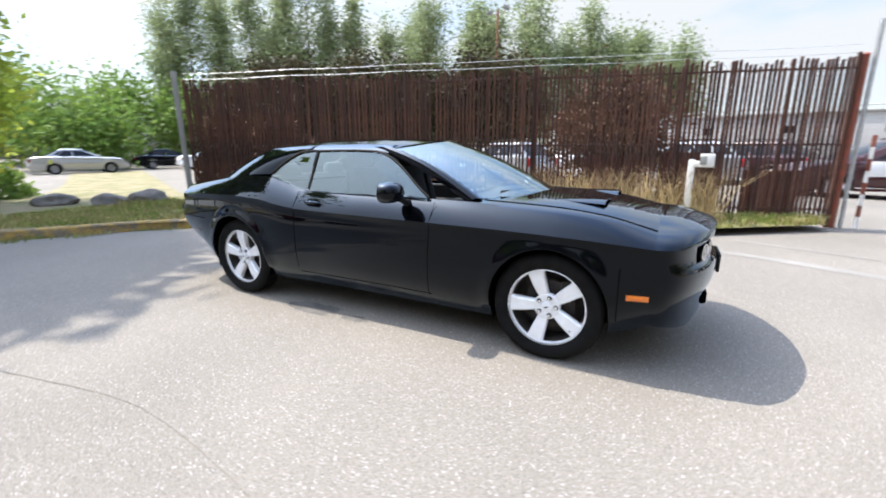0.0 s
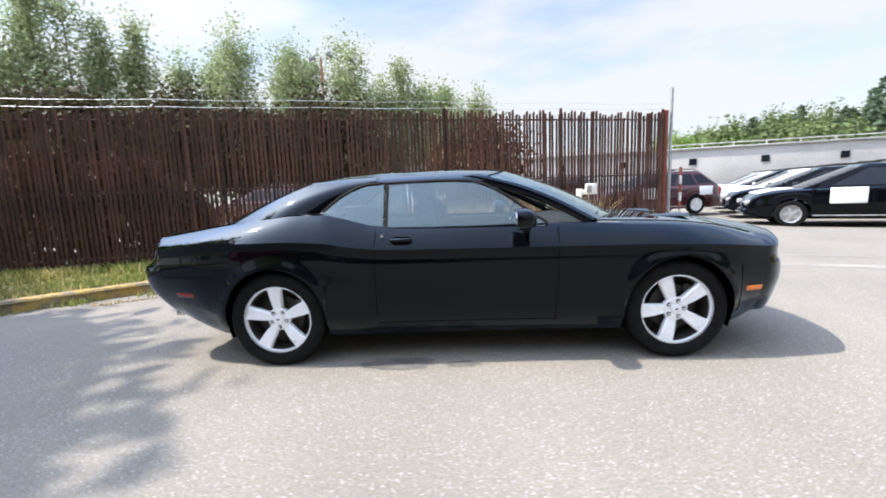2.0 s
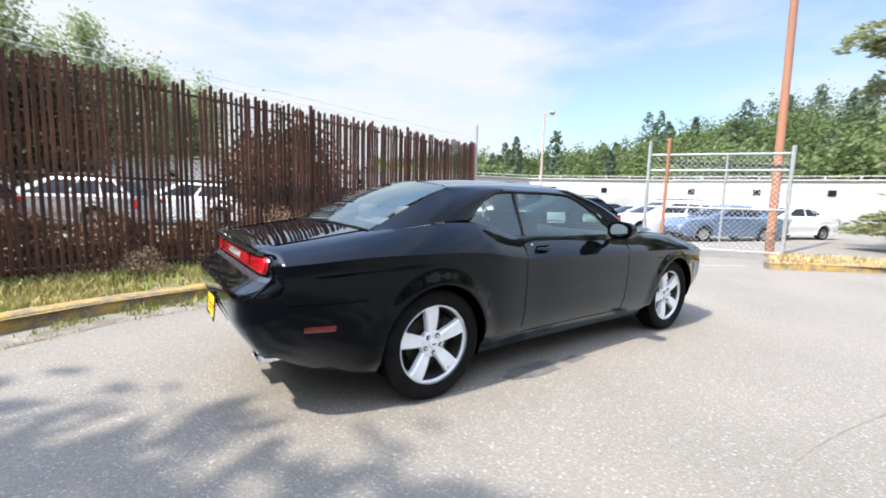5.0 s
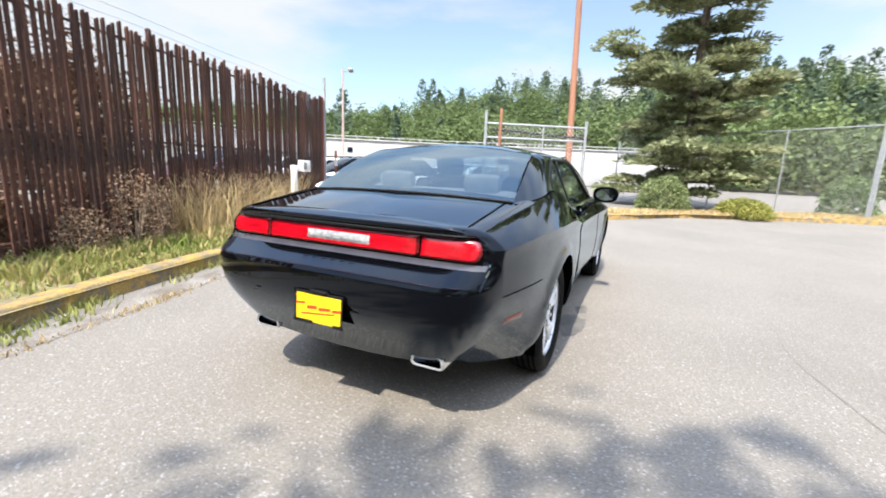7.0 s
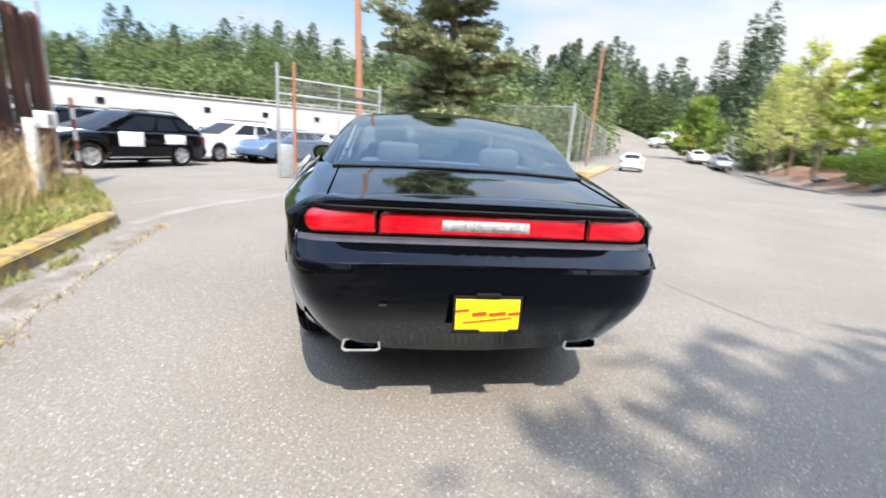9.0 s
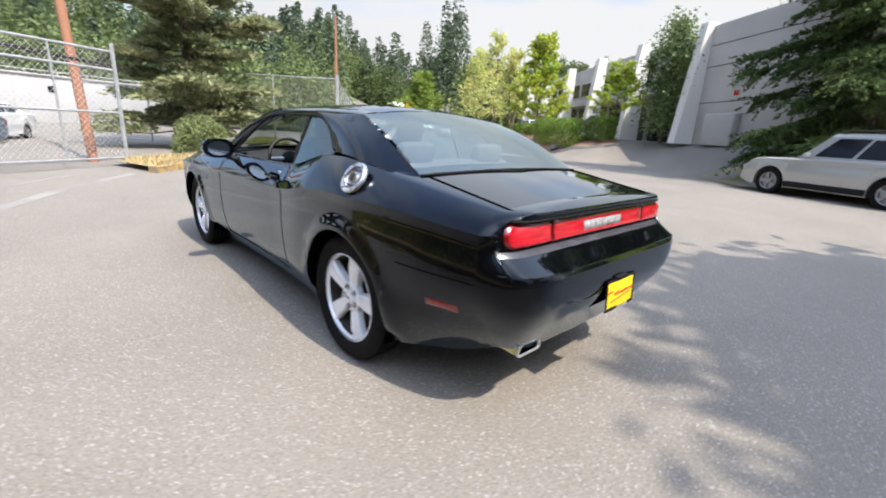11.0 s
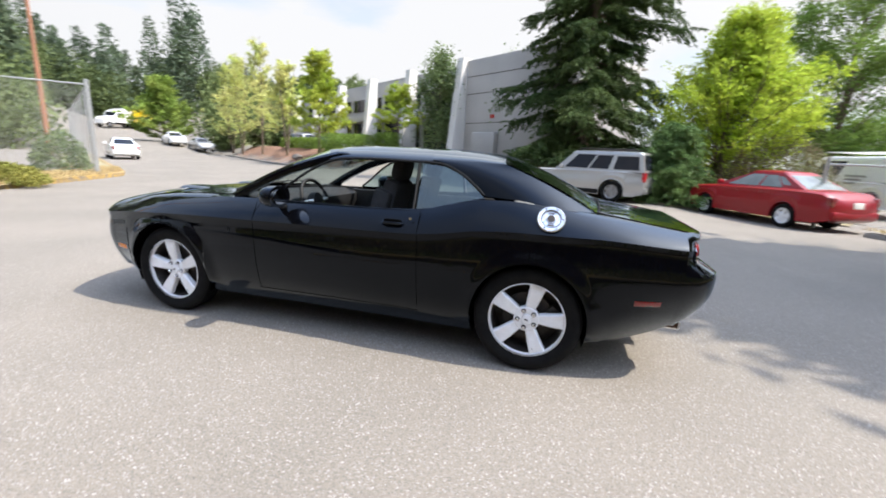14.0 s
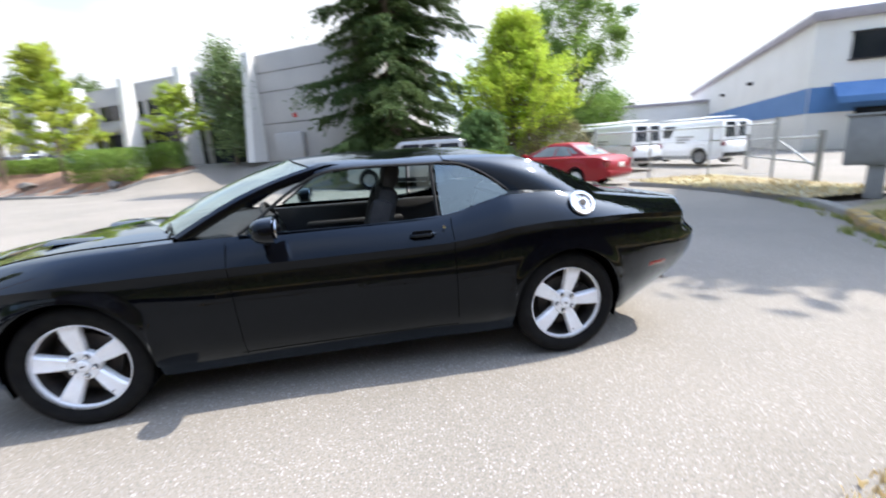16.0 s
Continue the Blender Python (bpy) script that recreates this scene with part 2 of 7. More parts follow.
FUEL_CHROME = material("satin_fuel_cap", (0.74, 0.75, 0.77), rough=0.24, metal=0.85, color2=(0.62, 0.63, 0.65), scale=40, grain=0.06)
RED_LENS = material("red_lens", (0.56, 0.004, 0.014), rough=0.10, color2=(0.30, 0.002, 0.008), scale=11, stretch=(1, 0.8, 4.5), lo=0.35, hi=0.68, coat=1.0, bump=0.12, bump_scale=60)
LAMP_GREY = material("satin_grey_lamp_panel", (0.045, 0.041, 0.046), rough=0.22, color2=(0.034, 0.031, 0.035), scale=12, grain=0.1)
DARK_RED_LENS = material("dark_red_lens", (0.22, 0.004, 0.006), rough=0.2, coat=0.8, color2=(0.14, 0.003, 0.004), scale=40)
AMBER_LENS = material("amber_lens", (0.85, 0.22, 0.012), rough=0.2, coat=0.8, color2=(0.7, 0.16, 0.01), scale=50)
CLEAR_LENS = material("ribbed_clear_lens", (0.42, 0.41, 0.41), rough=0.16, color2=(0.20, 0.19, 0.195), scale=40, coat=1.0, bump=0.4, bump_scale=120)
CABIN_GLASS = glass_material("cabin_glass", (0.60, 0.70, 0.68), 2.0)
DOOR_GLASS = glass_material("door_glass", (0.52, 0.66, 0.66), 1.15)
TINTED_GLASS = glass_material("tinted_glass", (0.36, 0.42, 0.42), 1.2)
# opaque pane; reflections and daylight seen through it are put into its pale colour
REFLECTION_GLASS = material("window_glass_painted_reflection", (0.13, 0.155, 0.15), rough=0.06, coat=0.3, color2=(0.20, 0.22, 0.21), scale=3)
DARK_GLASS = material("dark_window_glass", (0.010, 0.013, 0.020), rough=0.06, spec=0.25, color2=(0.014, 0.016, 0.022), scale=3)
SEAT_DARK = material("dark_seat_cloth", (0.014, 0.014, 0.015), rough=0.85, color2=(0.022, 0.022, 0.023), scale=20, bump=0.3, bump_scale=500, grain=0.15)
CABIN = material("dark_grey_cabin_plastic", (0.011, 0.011, 0.012), rough=0.6, bump=0.2, bump_scale=300, grain=0.2)
SEAT = material("grey_seat_cloth", (0.20, 0.205, 0.215), rough=0.85, color2=(0.16, 0.165, 0.17), scale=20, bump=0.3, bump_scale=500, grain=0.15)
YELLOW = material("yellow_plate", (0.86, 0.62, 0.012), rough=0.4, color2=(0.8, 0.55, 0.01), scale=30, grain=0.04)
RED_INK = material("red_ink", (0.55, 0.05, 0.015), rough=0.5, grain=0.1)
ASPHALT = asphalt_material()
CONCRETE = material("weathered_concrete", (0.186, 0.1722, 0.1515), rough=0.9, color2=(0.248, 0.2342, 0.2101), scale=1.6, grain=0.18, grain_scale=70, bump=0.35, bump_scale=60)
GUTTER = material("silted_gutter_concrete", (0.135, 0.112, 0.086), rough=0.95, color2=(0.225, 0.205, 0.178), scale=3.2, lo=0.38, hi=0.62, grain=0.3, grain_scale=60, bump=0.4, bump_scale=50)
YELLOW_KERB = material("worn_yellow_kerb_paint", (0.37, 0.236, 0.058), rough=0.85, color2=(0.180, 0.142, 0.095), scale=6, lo=0.41, hi=0.60, grain=0.25, grain_scale=50, bump=0.4, bump_scale=40)
GRASS = leaf_material("grass_blade", (0.20, 0.26, 0.06), (0.36, 0.33, 0.13), 1.2, 0.35)
DRY_GRASS = leaf_material("dry_grass_blade", (0.58, 0.46, 0.24), (0.46, 0.34, 0.18), 1.5, 0.35)
SEED_HEAD = leaf_material("tan_seed_head", (0.36, 0.25, 0.16), (0.22, 0.14, 0.09), 1.5, 0.25)
TURF = material("turf_soil", (0.144, 0.144, 0.054), rough=0.95, color2=(0.27, 0.216, 0.126), scale=1.4, grain=0.35, grain_scale=60, bump=0.6, bump_scale=40)
HILL_GRASS = material("hillside_grass", (0.13, 0.155, 0.05), rough=0.95, color2=(0.20, 0.19, 0.08), scale=0.12, grain=0.3, grain_scale=3, bump=0.6, bump_scale=4)
DRY_TURF = material("dry_lawn", (0.30, 0.255, 0.165), rough=0.95, color2=(0.245, 0.225, 0.115), scale=0.6, grain=0.3, grain_scale=40, bump=0.6, bump_scale=30)
MULCH = material("brown_bark_mulch", (0.16, 0.085, 0.05), rough=0.95, color2=(0.23, 0.13, 0.085), scale=3, grain=0.4, grain_scale=30, bump=0.8, bump_scale=25)
RUST = material("rusty_brown_steel", (0.0442, 0.02125, 0.0153), rough=0.8, color2=(0.102, 0.03825, 0.0204), scale=5, grain=0.3, grain_scale=40, bump=0.3, bump_scale=60, object_rand=0.4, stretch=(1, 1, 0.25))
RUST_SHEET = material("rusty_corrugated_sheet", (0.13, 0.042, 0.024), rough=0.85, color2=(0.075, 0.03, 0.02), scale=3, grain=0.25, grain_scale=30, bump=0.2, bump_scale=40)
RUST_RED = material("red_oxide_post_paint", (0.24, 0.055, 0.03), rough=0.7, color2=(0.14, 0.05, 0.03), scale=9, grain=0.2)
GALV = material("galvanised_steel", (0.46, 0.47, 0.47), rough=0.45, metal=0.55, color2=(0.36, 0.37, 0.37), scale=12, grain=0.1)
WIRE = material("galvanised_wire", (0.55, 0.56, 0.57), rough=0.5, metal=0.4, grain=0.1)
WHITE_PAINT = material("white_paint", (0.76, 0.75, 0.72), rough=0.5, color2=(0.66, 0.65, 0.61), scale=4, grain=0.05)
WHITE_CAR = material("white_car_paint", (0.78, 0.79, 0.80), rough=0.3, coat=1.0, grain=0.02)
SILVER_CAR = material("silver_car_paint", (0.40, 0.40, 0.395), rough=0.3, metal=0.5, coat=1.0, grain=0.05, grain_scale=500)
RED_CAR = material("red_car_paint", (0.25, 0.004, 0.010), rough=0.35, coat=0.35, spec=0.3, grain=0.05, grain_scale=500)
MAROON_CAR = material("dark_red_car_paint", (0.045, 0.006, 0.010), rough=0.3, coat=0.7, grain=0.05, grain_scale=500)
BLUE_CAR = material("grey_blue_car_paint", (0.10, 0.16, 0.26), rough=0.3, metal=0.4, coat=1.0, grain=0.05, grain_scale=500)
PAPER = material("white_film", (0.82, 0.82, 0.82), rough=0.6, grain=0.03)
BARK = material("bark", (0.11, 0.08, 0.055), rough=0.95, color2=(0.17, 0.135, 0.10), scale=6, bump=0.9, bump_scale=18, grain=0.25, stretch=(1, 1, 0.3))
POLE_WOOD = material("reddish_weathered_pole_wood", (0.34, 0.155, 0.085), rough=0.85, color2=(0.25, 0.12, 0.075), scale=3, grain=0.2, bump=0.4, bump_scale=30, stretch=(1, 1, 0.15))
FADED_POLE = material("faded_pole_paint", (0.46, 0.36, 0.32), rough=0.8, color2=(0.40, 0.30, 0.26), scale=3, grain=0.12)
HAZY_WALL = material("hazy_white_wall", (0.44, 0.43, 0.42), rough=0.85, color2=(0.36, 0.355, 0.345), scale=0.35, grain=0.08, grain_scale=8)
WALL_PANEL = material("pale_grey_concrete_panel", (0.43, 0.4128, 0.387), rough=0.85, color2=(0.3698, 0.3569, 0.3354), scale=0.5, grain=0.08, grain_scale=20, bump=0.15, bump_scale=40)
WALL_LIGHT = material("cream_painted_wall", (0.72, 0.70, 0.66), rough=0.8, color2=(0.66, 0.64, 0.60), scale=0.35, grain=0.06, grain_scale=15, bump=0.1, bump_scale=30)
ROOF_MAUVE = material("grey_mauve_coping", (0.36, 0.33, 0.36), rough=0.7, grain=0.08, grain_scale=15, color2=(0.3, 0.28, 0.3), scale=1)
BLUE_PAINT = material("blue_wall_band_paint", (0.06, 0.16, 0.36), rough=0.6, color2=(0.08, 0.19, 0.40), scale=1, grain=0.06, grain_scale=20)
GREY_BOX = material("grey_utility_enamel", (0.30, 0.30, 0.29), rough=0.5, color2=(0.25, 0.25, 0.24), scale=4, grain=0.06)
STONE = material("grey_stone", (0.19, 0.17, 0.15), rough=0.9, color2=(0.12, 0.11, 0.10), scale=6, bump=0.9, bump_scale=14, grain=0.2)
LEAF_POPLAR = leaf_material("poplar_leaf", (0.22, 0.275, 0.13), (0.33, 0.375, 0.21), 0.3, 0.45)
LEAF_LIME = leaf_material("lime_green_leaf", (0.33, 0.46, 0.045), (0.46, 0.54, 0.08), 0.5, 0.5)
LEAF_MAPLE = leaf_material("maple_leaf", (0.33, 0.44, 0.06), (0.48, 0.50, 0.10), 0.5, 0.48)
LEAF_YELLOW = leaf_material("yellowing_leaf", (0.50, 0.56, 0.19), (0.66, 0.62, 0.26), 0.5, 0.55)
LEAF_GREEN = leaf_material("green_leaf", (0.1232, 0.2128, 0.0448), (0.2016, 0.2912, 0.0672), 0.5, 0.35)
LEAF_BRAMBLE = leaf_material("faded_bramble_leaf", (0.20, 0.165, 0.105), (0.20, 0.22, 0.09), 1.2, 0.3)
LEAF_SPRAY = leaf_material("young_conifer_spray", (0.105, 0.185, 0.06), (0.165, 0.25, 0.085), 0.9, 0.25)
LEAF_BRUSH = leaf_material("dead_brush_leaf", (0.16, 0.09, 0.055), (0.21, 0.13, 0.08), 1.2, 0.2)
LEAF_ROADSIDE = leaf_material("roadside_leaf", (0.20, 0.30, 0.06), (0.30, 0.37, 0.09), 0.5, 0.4)
LEAF_SHRUB = leaf_material("dull_shrub_leaf", (0.20, 0.215, 0.05), (0.29, 0.27, 0.07), 2.0, 0.3)
LEAF_TUFT = leaf_material("grey_tuft_leaf", (0.15, 0.185, 0.075), (0.22, 0.25, 0.11), 2.0, 0.3)
LEAF_IVY = leaf_material("grey_green_leaf", (0.13, 0.19, 0.075), (0.20, 0.26, 0.11), 0.5, 0.3)
LEAF_HEDGE = leaf_material("hedge_leaf", (0.13, 0.21, 0.04), (0.18, 0.26, 0.05), 1.2, 0.3)
LEAF_FIR = leaf_material("dark_fir_needle", (0.046, 0.0828, 0.0276), (0.09775, 0.138, 0.046), 0.5, 0.2)
LEAF_PINE = leaf_material("grey_green_pine_needle", (0.21, 0.24, 0.125), (0.305, 0.315, 0.17), 0.6, 0.33)
LEAF_WOODS = leaf_material("woodland_leaf", (0.108, 0.146, 0.056), (0.160, 0.203, 0.080), 0.05, 0.3)
LEAF_DARKWOODS = leaf_material("distant_conifer_leaf", (0.085, 0.122, 0.078), (0.115, 0.152, 0.088), 0.05, 0.25)
LEAF_DARK = leaf_material("dark_brownish_leaf", (0.050, 0.052, 0.024), (0.085, 0.070, 0.036), 0.6, 0.2)
LEAF_BROWN = leaf_material("brown_bramble_leaf", (0.105, 0.052, 0.034), (0.13, 0.085, 0.045), 0.8, 0.15)

# ---- mesh helpers ----


def mk(name, verts, faces, mat, parent=None, label="", smooth=True, sharp=35):
    """One mesh object from points and faces, under a thing or at top level."""
    me = bpy.data.meshes.new(name)
    me.from_pydata([tuple(map(float, v)) for v in verts], [], [tuple(f) for f in faces])
    me.materials.append(mat)
    if smooth:
        me.polygons.foreach_set("use_smooth", [True] * len(me.polygons))
        me.set_sharp_from_angle(angle=radians(sharp))
    me.update()
    ob = new(name, me)
    if parent is not None:
        ob.parent = parent
    if label:
        ob["label"] = label
    return ob


def part(name, geo, mat, parent, label="", smooth=True, sharp=35):
    return mk(name, geo[0], geo[1], mat, parent, label, smooth, sharp)


def thing(name, m, label, category, group="", kind=""):
    ob = new(name)
    ob.matrix_world = m
    ob.empty_display_size = 0.1
    return tagged(ob, label, category, group, kind)


def join(*geos):
    vs, fs = [], []
    for v, f in geos:
        k = len(vs)
        vs += [tuple(p) for p in v]
        fs += [tuple(i + k for i in face) for face in f]
    return vs, fs


def moved(geo, m):
    return [tuple(m @ Vector(p)) for p in geo[0]], geo[1]


def cbox(c, s, b=0.01):
    """A box with bevelled edges: centre, size, bevel."""
    bm = bmesh.new()
    bmesh.ops.create_cube(bm, size=1)
    for v in bm.verts:
        v.co = Vector((v.co.x * s[0], v.co.y * s[1], v.co.z * s[2]))
    if b > 0:
        bmesh.ops.bevel(bm, geom=list(bm.edges), offset=min(b, 0.45 * min(s)), segments=2, affect="EDGES", profile=0.5)
    bm.verts.ensure_lookup_table()
    vs = [(v.co.x + c[0], v.co.y + c[1], v.co.z + c[2]) for v in bm.verts]
    bm.verts.index_update()
    fs = [tuple(v.index for v in f.verts) for f in bm.faces]
    bm.free()
    return vs, fs


def tube(path, r, n=8, caps=True):
    """A round bar along a path; r is one radius or one per point."""
    pts = [Vector(p) for p in path]
    rs = r if isinstance(r, (list, tuple)) else [r] * len(pts)
    vs, fs = [], []
    for i, p in enumerate(pts):
        d = (pts[min(i + 1, len(pts) - 1)] - pts[max(i - 1, 0)]).normalized()
        a = d.cross(Vector((0, 0, 1)) if abs(d.z) < 0.9 else Vector((1, 0, 0))).normalized()
        c = d.cross(a)
        for k in range(n):
            t = 2 * math.pi * k / n
            vs.append(tuple(p + rs[i] * (math.cos(t) * a + math.sin(t) * c)))
    for i in range(len(pts) - 1):
        for k in range(n):
            fs.append((i * n + k, i * n + (k + 1) % n, (i + 1) * n + (k + 1) % n, (i + 1) * n + k))
    if caps:
        fs.append(tuple(reversed(range(n))))
        fs.append(tuple((len(pts) - 1) * n + k for k in range(n)))
    return vs, fs


def sheet(rows, closed=False):
    """Quads over rows of points."""
    n = len(rows[0])
    vs = [tuple(p) for r in rows for p in r]
    fs = []
    for i in range(len(rows) - 1):
        for k in range(n if closed else n - 1):
            fs.append((i * n + k, i * n + (k + 1) % n, (i + 1) * n + (k + 1) % n, (i + 1) * n + k))
    return vs, fs


def lathe(profile, n=40):
    """Turned about the y axis: profile of (radius, y)."""
    return sheet([[(r * math.cos(2 * math.pi * k / n), y, r * math.sin(2 * math.pi * k / n)) for k in range(n)] for r, y in profile], closed=True)


def slab(outline, lo, hi, axis=1, bevel=0.0):
    """A plate: a flat outline of pairs, pushed from lo to hi along an axis."""
    def at(p, h, s=1.0, c=(0, 0)):
        q = (c[0] + (p[0] - c[0]) * s, c[1] + (p[1] - c[1]) * s)
        return (h, q[0], q[1]) if axis == 0 else (q[0], h, q[1]) if axis == 1 else (q[0], q[1], h)
    n = len(outline)
    c = (sum(p[0] for p in outline) / n, sum(p[1] for p in outline) / n)
    rad = max(math.hypot(p[0] - c[0], p[1] - c[1]) for p in outline)
    s = 1 - bevel / rad
    d = bevel if hi > lo else -bevel
    rings = [[at(p, lo) for p in outline], [at(p, hi - d) for p in outline], [at(p, hi, s, c) for p in outline]] if bevel else [[at(p, lo) for p in outline], [at(p, hi) for p in outline]]
    vs, fs = sheet(rings, closed=True)
    fs.append(tuple(reversed(range(n))))
    fs.append(tuple((len(rings) - 1) * n + k for k in range(n)))
    return vs, fs


def curve(xs, ys):
    """A smooth monotone curve through points, as a function."""
    x, y = np.array(xs, float), np.array(ys, float)
    if x[0] > x[-1]:
        x, y = x[::-1], y[::-1]
    h = np.diff(x)
    s = np.diff(y) / h
    d = np.zeros_like(y)
    d[0], d[-1] = s[0], s[-1]
    for i in range(1, len(x) - 1):
        if s[i - 1] * s[i] > 0:
            w1, w2 = 2 * h[i] + h[i - 1], h[i] + 2 * h[i - 1]
            d[i] = (w1 + w2) / (w1 / s[i - 1] + w2 / s[i])

    def f(t):
        t = min(max(t, x[0]), x[-1])
        i = min(max(int(np.searchsorted(x, t)) - 1, 0), len(h) - 1)
        u = (t - x[i]) / h[i]
        return float((1 + 2 * u) * (1 - u) ** 2 * y[i] + u * (1 - u) ** 2 * h[i] * d[i] + u * u * (3 - 2 * u) * y[i + 1] + u * u * (u - 1) * h[i] * d[i + 1])
    return f


def fast_mesh(name, co, quads, mat, mats=(), index=None):
    """A large mesh of quads straight from arrays."""
    me = bpy.data.meshes.new(name)
    n, q = len(co), len(quads)
    me.vertices.add(n)
    me.vertices.foreach_set("co", np.asarray(co, np.float32).ravel())
    me.loops.add(q * 4)
    me.loops.foreach_set("vertex_index", np.asarray(quads, np.int32).ravel())
    me.polygons.add(q)
    me.polygons.foreach_set("loop_start", np.arange(0, q * 4, 4, dtype=np.int32))
    me.polygons.foreach_set("loop_total", np.full(q, 4, np.int32))
    me.materials.append(mat)
    for extra in mats:
        me.materials.append(extra)
    if index is not None:
        me.polygons.foreach_set("material_index", np.asarray(index, np.int32))
    me.update(calc_edges=True)
    return me


def leaf_quads(centres, size, rng, flat=0.0, long=1.6, aim=None):
    """Four-sided leaves at centres, turned at random; flat 1 lies level; aim gives long axes."""
    n = len(centres)
    a = rng.normal(size=(n, 3)) if aim is None else aim + 0.35 * rng.normal(size=(n, 3))
    a[:, 2] *= 1 - flat
    a /= np.linalg.norm(a, axis=1, keepdims=True) + 1e-9
    b = rng.normal(size=(n, 3))
    b[:, 2] *= 1 - flat
    b -= (a * b).sum(1, keepdims=True) * a
    b /= np.linalg.norm(b, axis=1, keepdims=True) + 1e-9
    s = size * rng.uniform(0.6, 1.3, size=(n, 1))
    a, b = a * s * long / 2, b * s / 2
    co = np.stack([centres - a, centres + b * 0.9 - a * 0.1, centres + a, centres - b * 0.9 - a * 0.1], 1).reshape(-1, 3)
    return co, np.arange(4 * n).reshape(n, 4)

# ---- the black coupe ----
# car frame: x forward, y to its left, z up; wheel hubs at x = +-1.460
HUB_X, HUB_Z, TYRE_R = 1.460, 0.357, 0.357
half_w = curve([-2.36, -2.2, -2.0, -1.5, -1.0, -0.5, 0.0, 0.5, 1.0, 1.5, 1.8, 2.05], [0.822, 0.858, 0.894, 0.938, 0.938, 0.915, 0.912, 0.918, 0.932, 0.938, 0.922, 0.885])
crease_z = curve([-2.36, -1.8, -1.4, -1.1, -0.85, -0.6, 0.0, 0.6, 1.0, 1.4, 1.75, 2.05], [0.908, 0.944, 0.945, 0.93, 0.89, 0.865, 0.855, 0.85, 0.848, 0.84, 0.825, 0.80])
shoulder_z = curve([-2.36, -2.1, -1.8, -1.5, -1.3, -1.1, -0.9, -0.7, -0.5, 0.0, 0.5, 0.85, 1.05, 1.44, 1.75, 2.05], [0.995, 1.03, 1.07, 1.105, 1.122, 1.118, 1.075, 1.03, 1.015, 1.006, 1.002, 0.998, 0.99, 0.972, 0.94, 0.87])
shoulder_y = curve([-2.36, -1.8, -1.4, -0.9, 0.0, 0.8, 1.4, 2.05], [0.695, 0.770, 0.80, 0.80, 0.80, 0.79, 0.79, 0.735])
centre_z = curve([-2.36, -2.1, -1.9, -1.7, -1.0, 0.5, 1.25, 1.5, 1.8, 2.05], [1.012, 1.055, 1.085, 1.115, 1.10, 1.05, 1.035, 1.022, 0.99, 0.94])
sill_z = curve([-2.36, -2.25, -2.12, -1.9, -1.0, 0.0, 1.0, 1.9, 2.05], [0.370, 0.308, 0.272, 0.250, 0.215, 0.210, 0.215, 0.255, 0.31])
ARCH_A, ARCH_B = 0.380, 0.396


def bottom_z(x):
    """The lower edge of the body side, with the two wheel arches cut into it."""
    z = sill_z(x)
    for hx in (-HUB_X, HUB_X):
        u = (x - hx) / ARCH_A
        if abs(u) < 1:
            z = max(z, HUB_Z + ARCH_B * math.sqrt(1 - u * u))
    return z


def side_y(x, z):
    """Half width of the body side below its crease."""
    w = half_w(x)
    k = max(0.0, crease_z(x) - z)
    y = w - 0.012 * min(1, k / 0.05) + 0.010 * math.sin(min(1, k / 0.40) * math.pi) - 0.085 * max(0, (0.50 - z) / 0.27) ** 2
    if x < -1.9:
        y -= 0.13 * min(1, (-1.9 - x) / 0.46) * max(0, (0.70 - z) / 0.3) ** 1.6
    if x > 1.85:
        y -= 0.06 * min(1, (x - 1.85) / 0.2) * max(0, (0.62 - z) / 0.3) ** 1.5
    for hx in (-HUB_X, HUB_X):
        d = math.hypot((x - hx) / ARCH_A, (z - HUB_Z) / ARCH_B)
        if 0.9 < d < 1.26 and z > 0.3:
            k = 1 - min(1, max(0, (d - 1.0) / 0.26))
            y += 0.016 * k * k * (3 - 2 * k)
    return y


def half_ring(x, inner=True, zb=None):
    """Half a cross-section, from under the floor to the middle of the top."""
    zb = bottom_z(x) if zb is None else zb
    zc, zs, w, ys, zt = crease_z(x), shoulder_z(x), side_y(x, crease_z(x)), shoulder_y(x), centre_z(x)
    pts = [(0.0, zb + 0.03), (0.45, zb + 0.03), (side_y(x, zb) - 0.16, zb + 0.02), (side_y(x, zb) - 0.02, zb + 0.004)]
    for i in range(27):
        z = zb + (zc - zb) * i / 26
        pts.append((side_y(x, z), z))
    for i in range(1, 9):                       # crease to shoulder
        u = i / 8
        bx = (1 - u) ** 2 * w + 2 * u * (1 - u) * ((w + ys) / 2 + 0.010) + u * u * ys
        bz = (1 - u) ** 2 * zc + 2 * u * (1 - u) * ((zc + zs) / 2 + 0.014) + u * u * zs
        pts.append((bx, bz))
    for i in range(1, 11):
        u = i / 10
        pts.append((ys * (1 - u), zs + (zt - zs) * math.sin(u * math.pi / 2) ** 0.9 + 0.004 * math.sin(u * math.pi)))
    return pts


rear_x = curve([0.30, 0.40, 0.46, 0.54, 0.62, 0.69, 0.74, 0.762, 0.775, 0.80, 0.835, 0.85, 0.94, 0.952, 0.962, 0.985, 1.02],
               [-2.40, -2.46, -2.50, -2.55, -2.58, -2.586, -2.588, -2.578, -2.556, -2.512, -2.458, -2.442, -2.43, -2.438, -2.462, -2.474, -2.45])
nose_x = curve([0.22, 0.30, 0.36, 0.45, 0.56, 0.64, 0.68, 0.70, 0.80, 0.82, 0.90], [2.31, 2.345, 2.365, 2.375, 2.41, 2.415, 2.40, 2.37, 2.36, 2.385, 2.395])


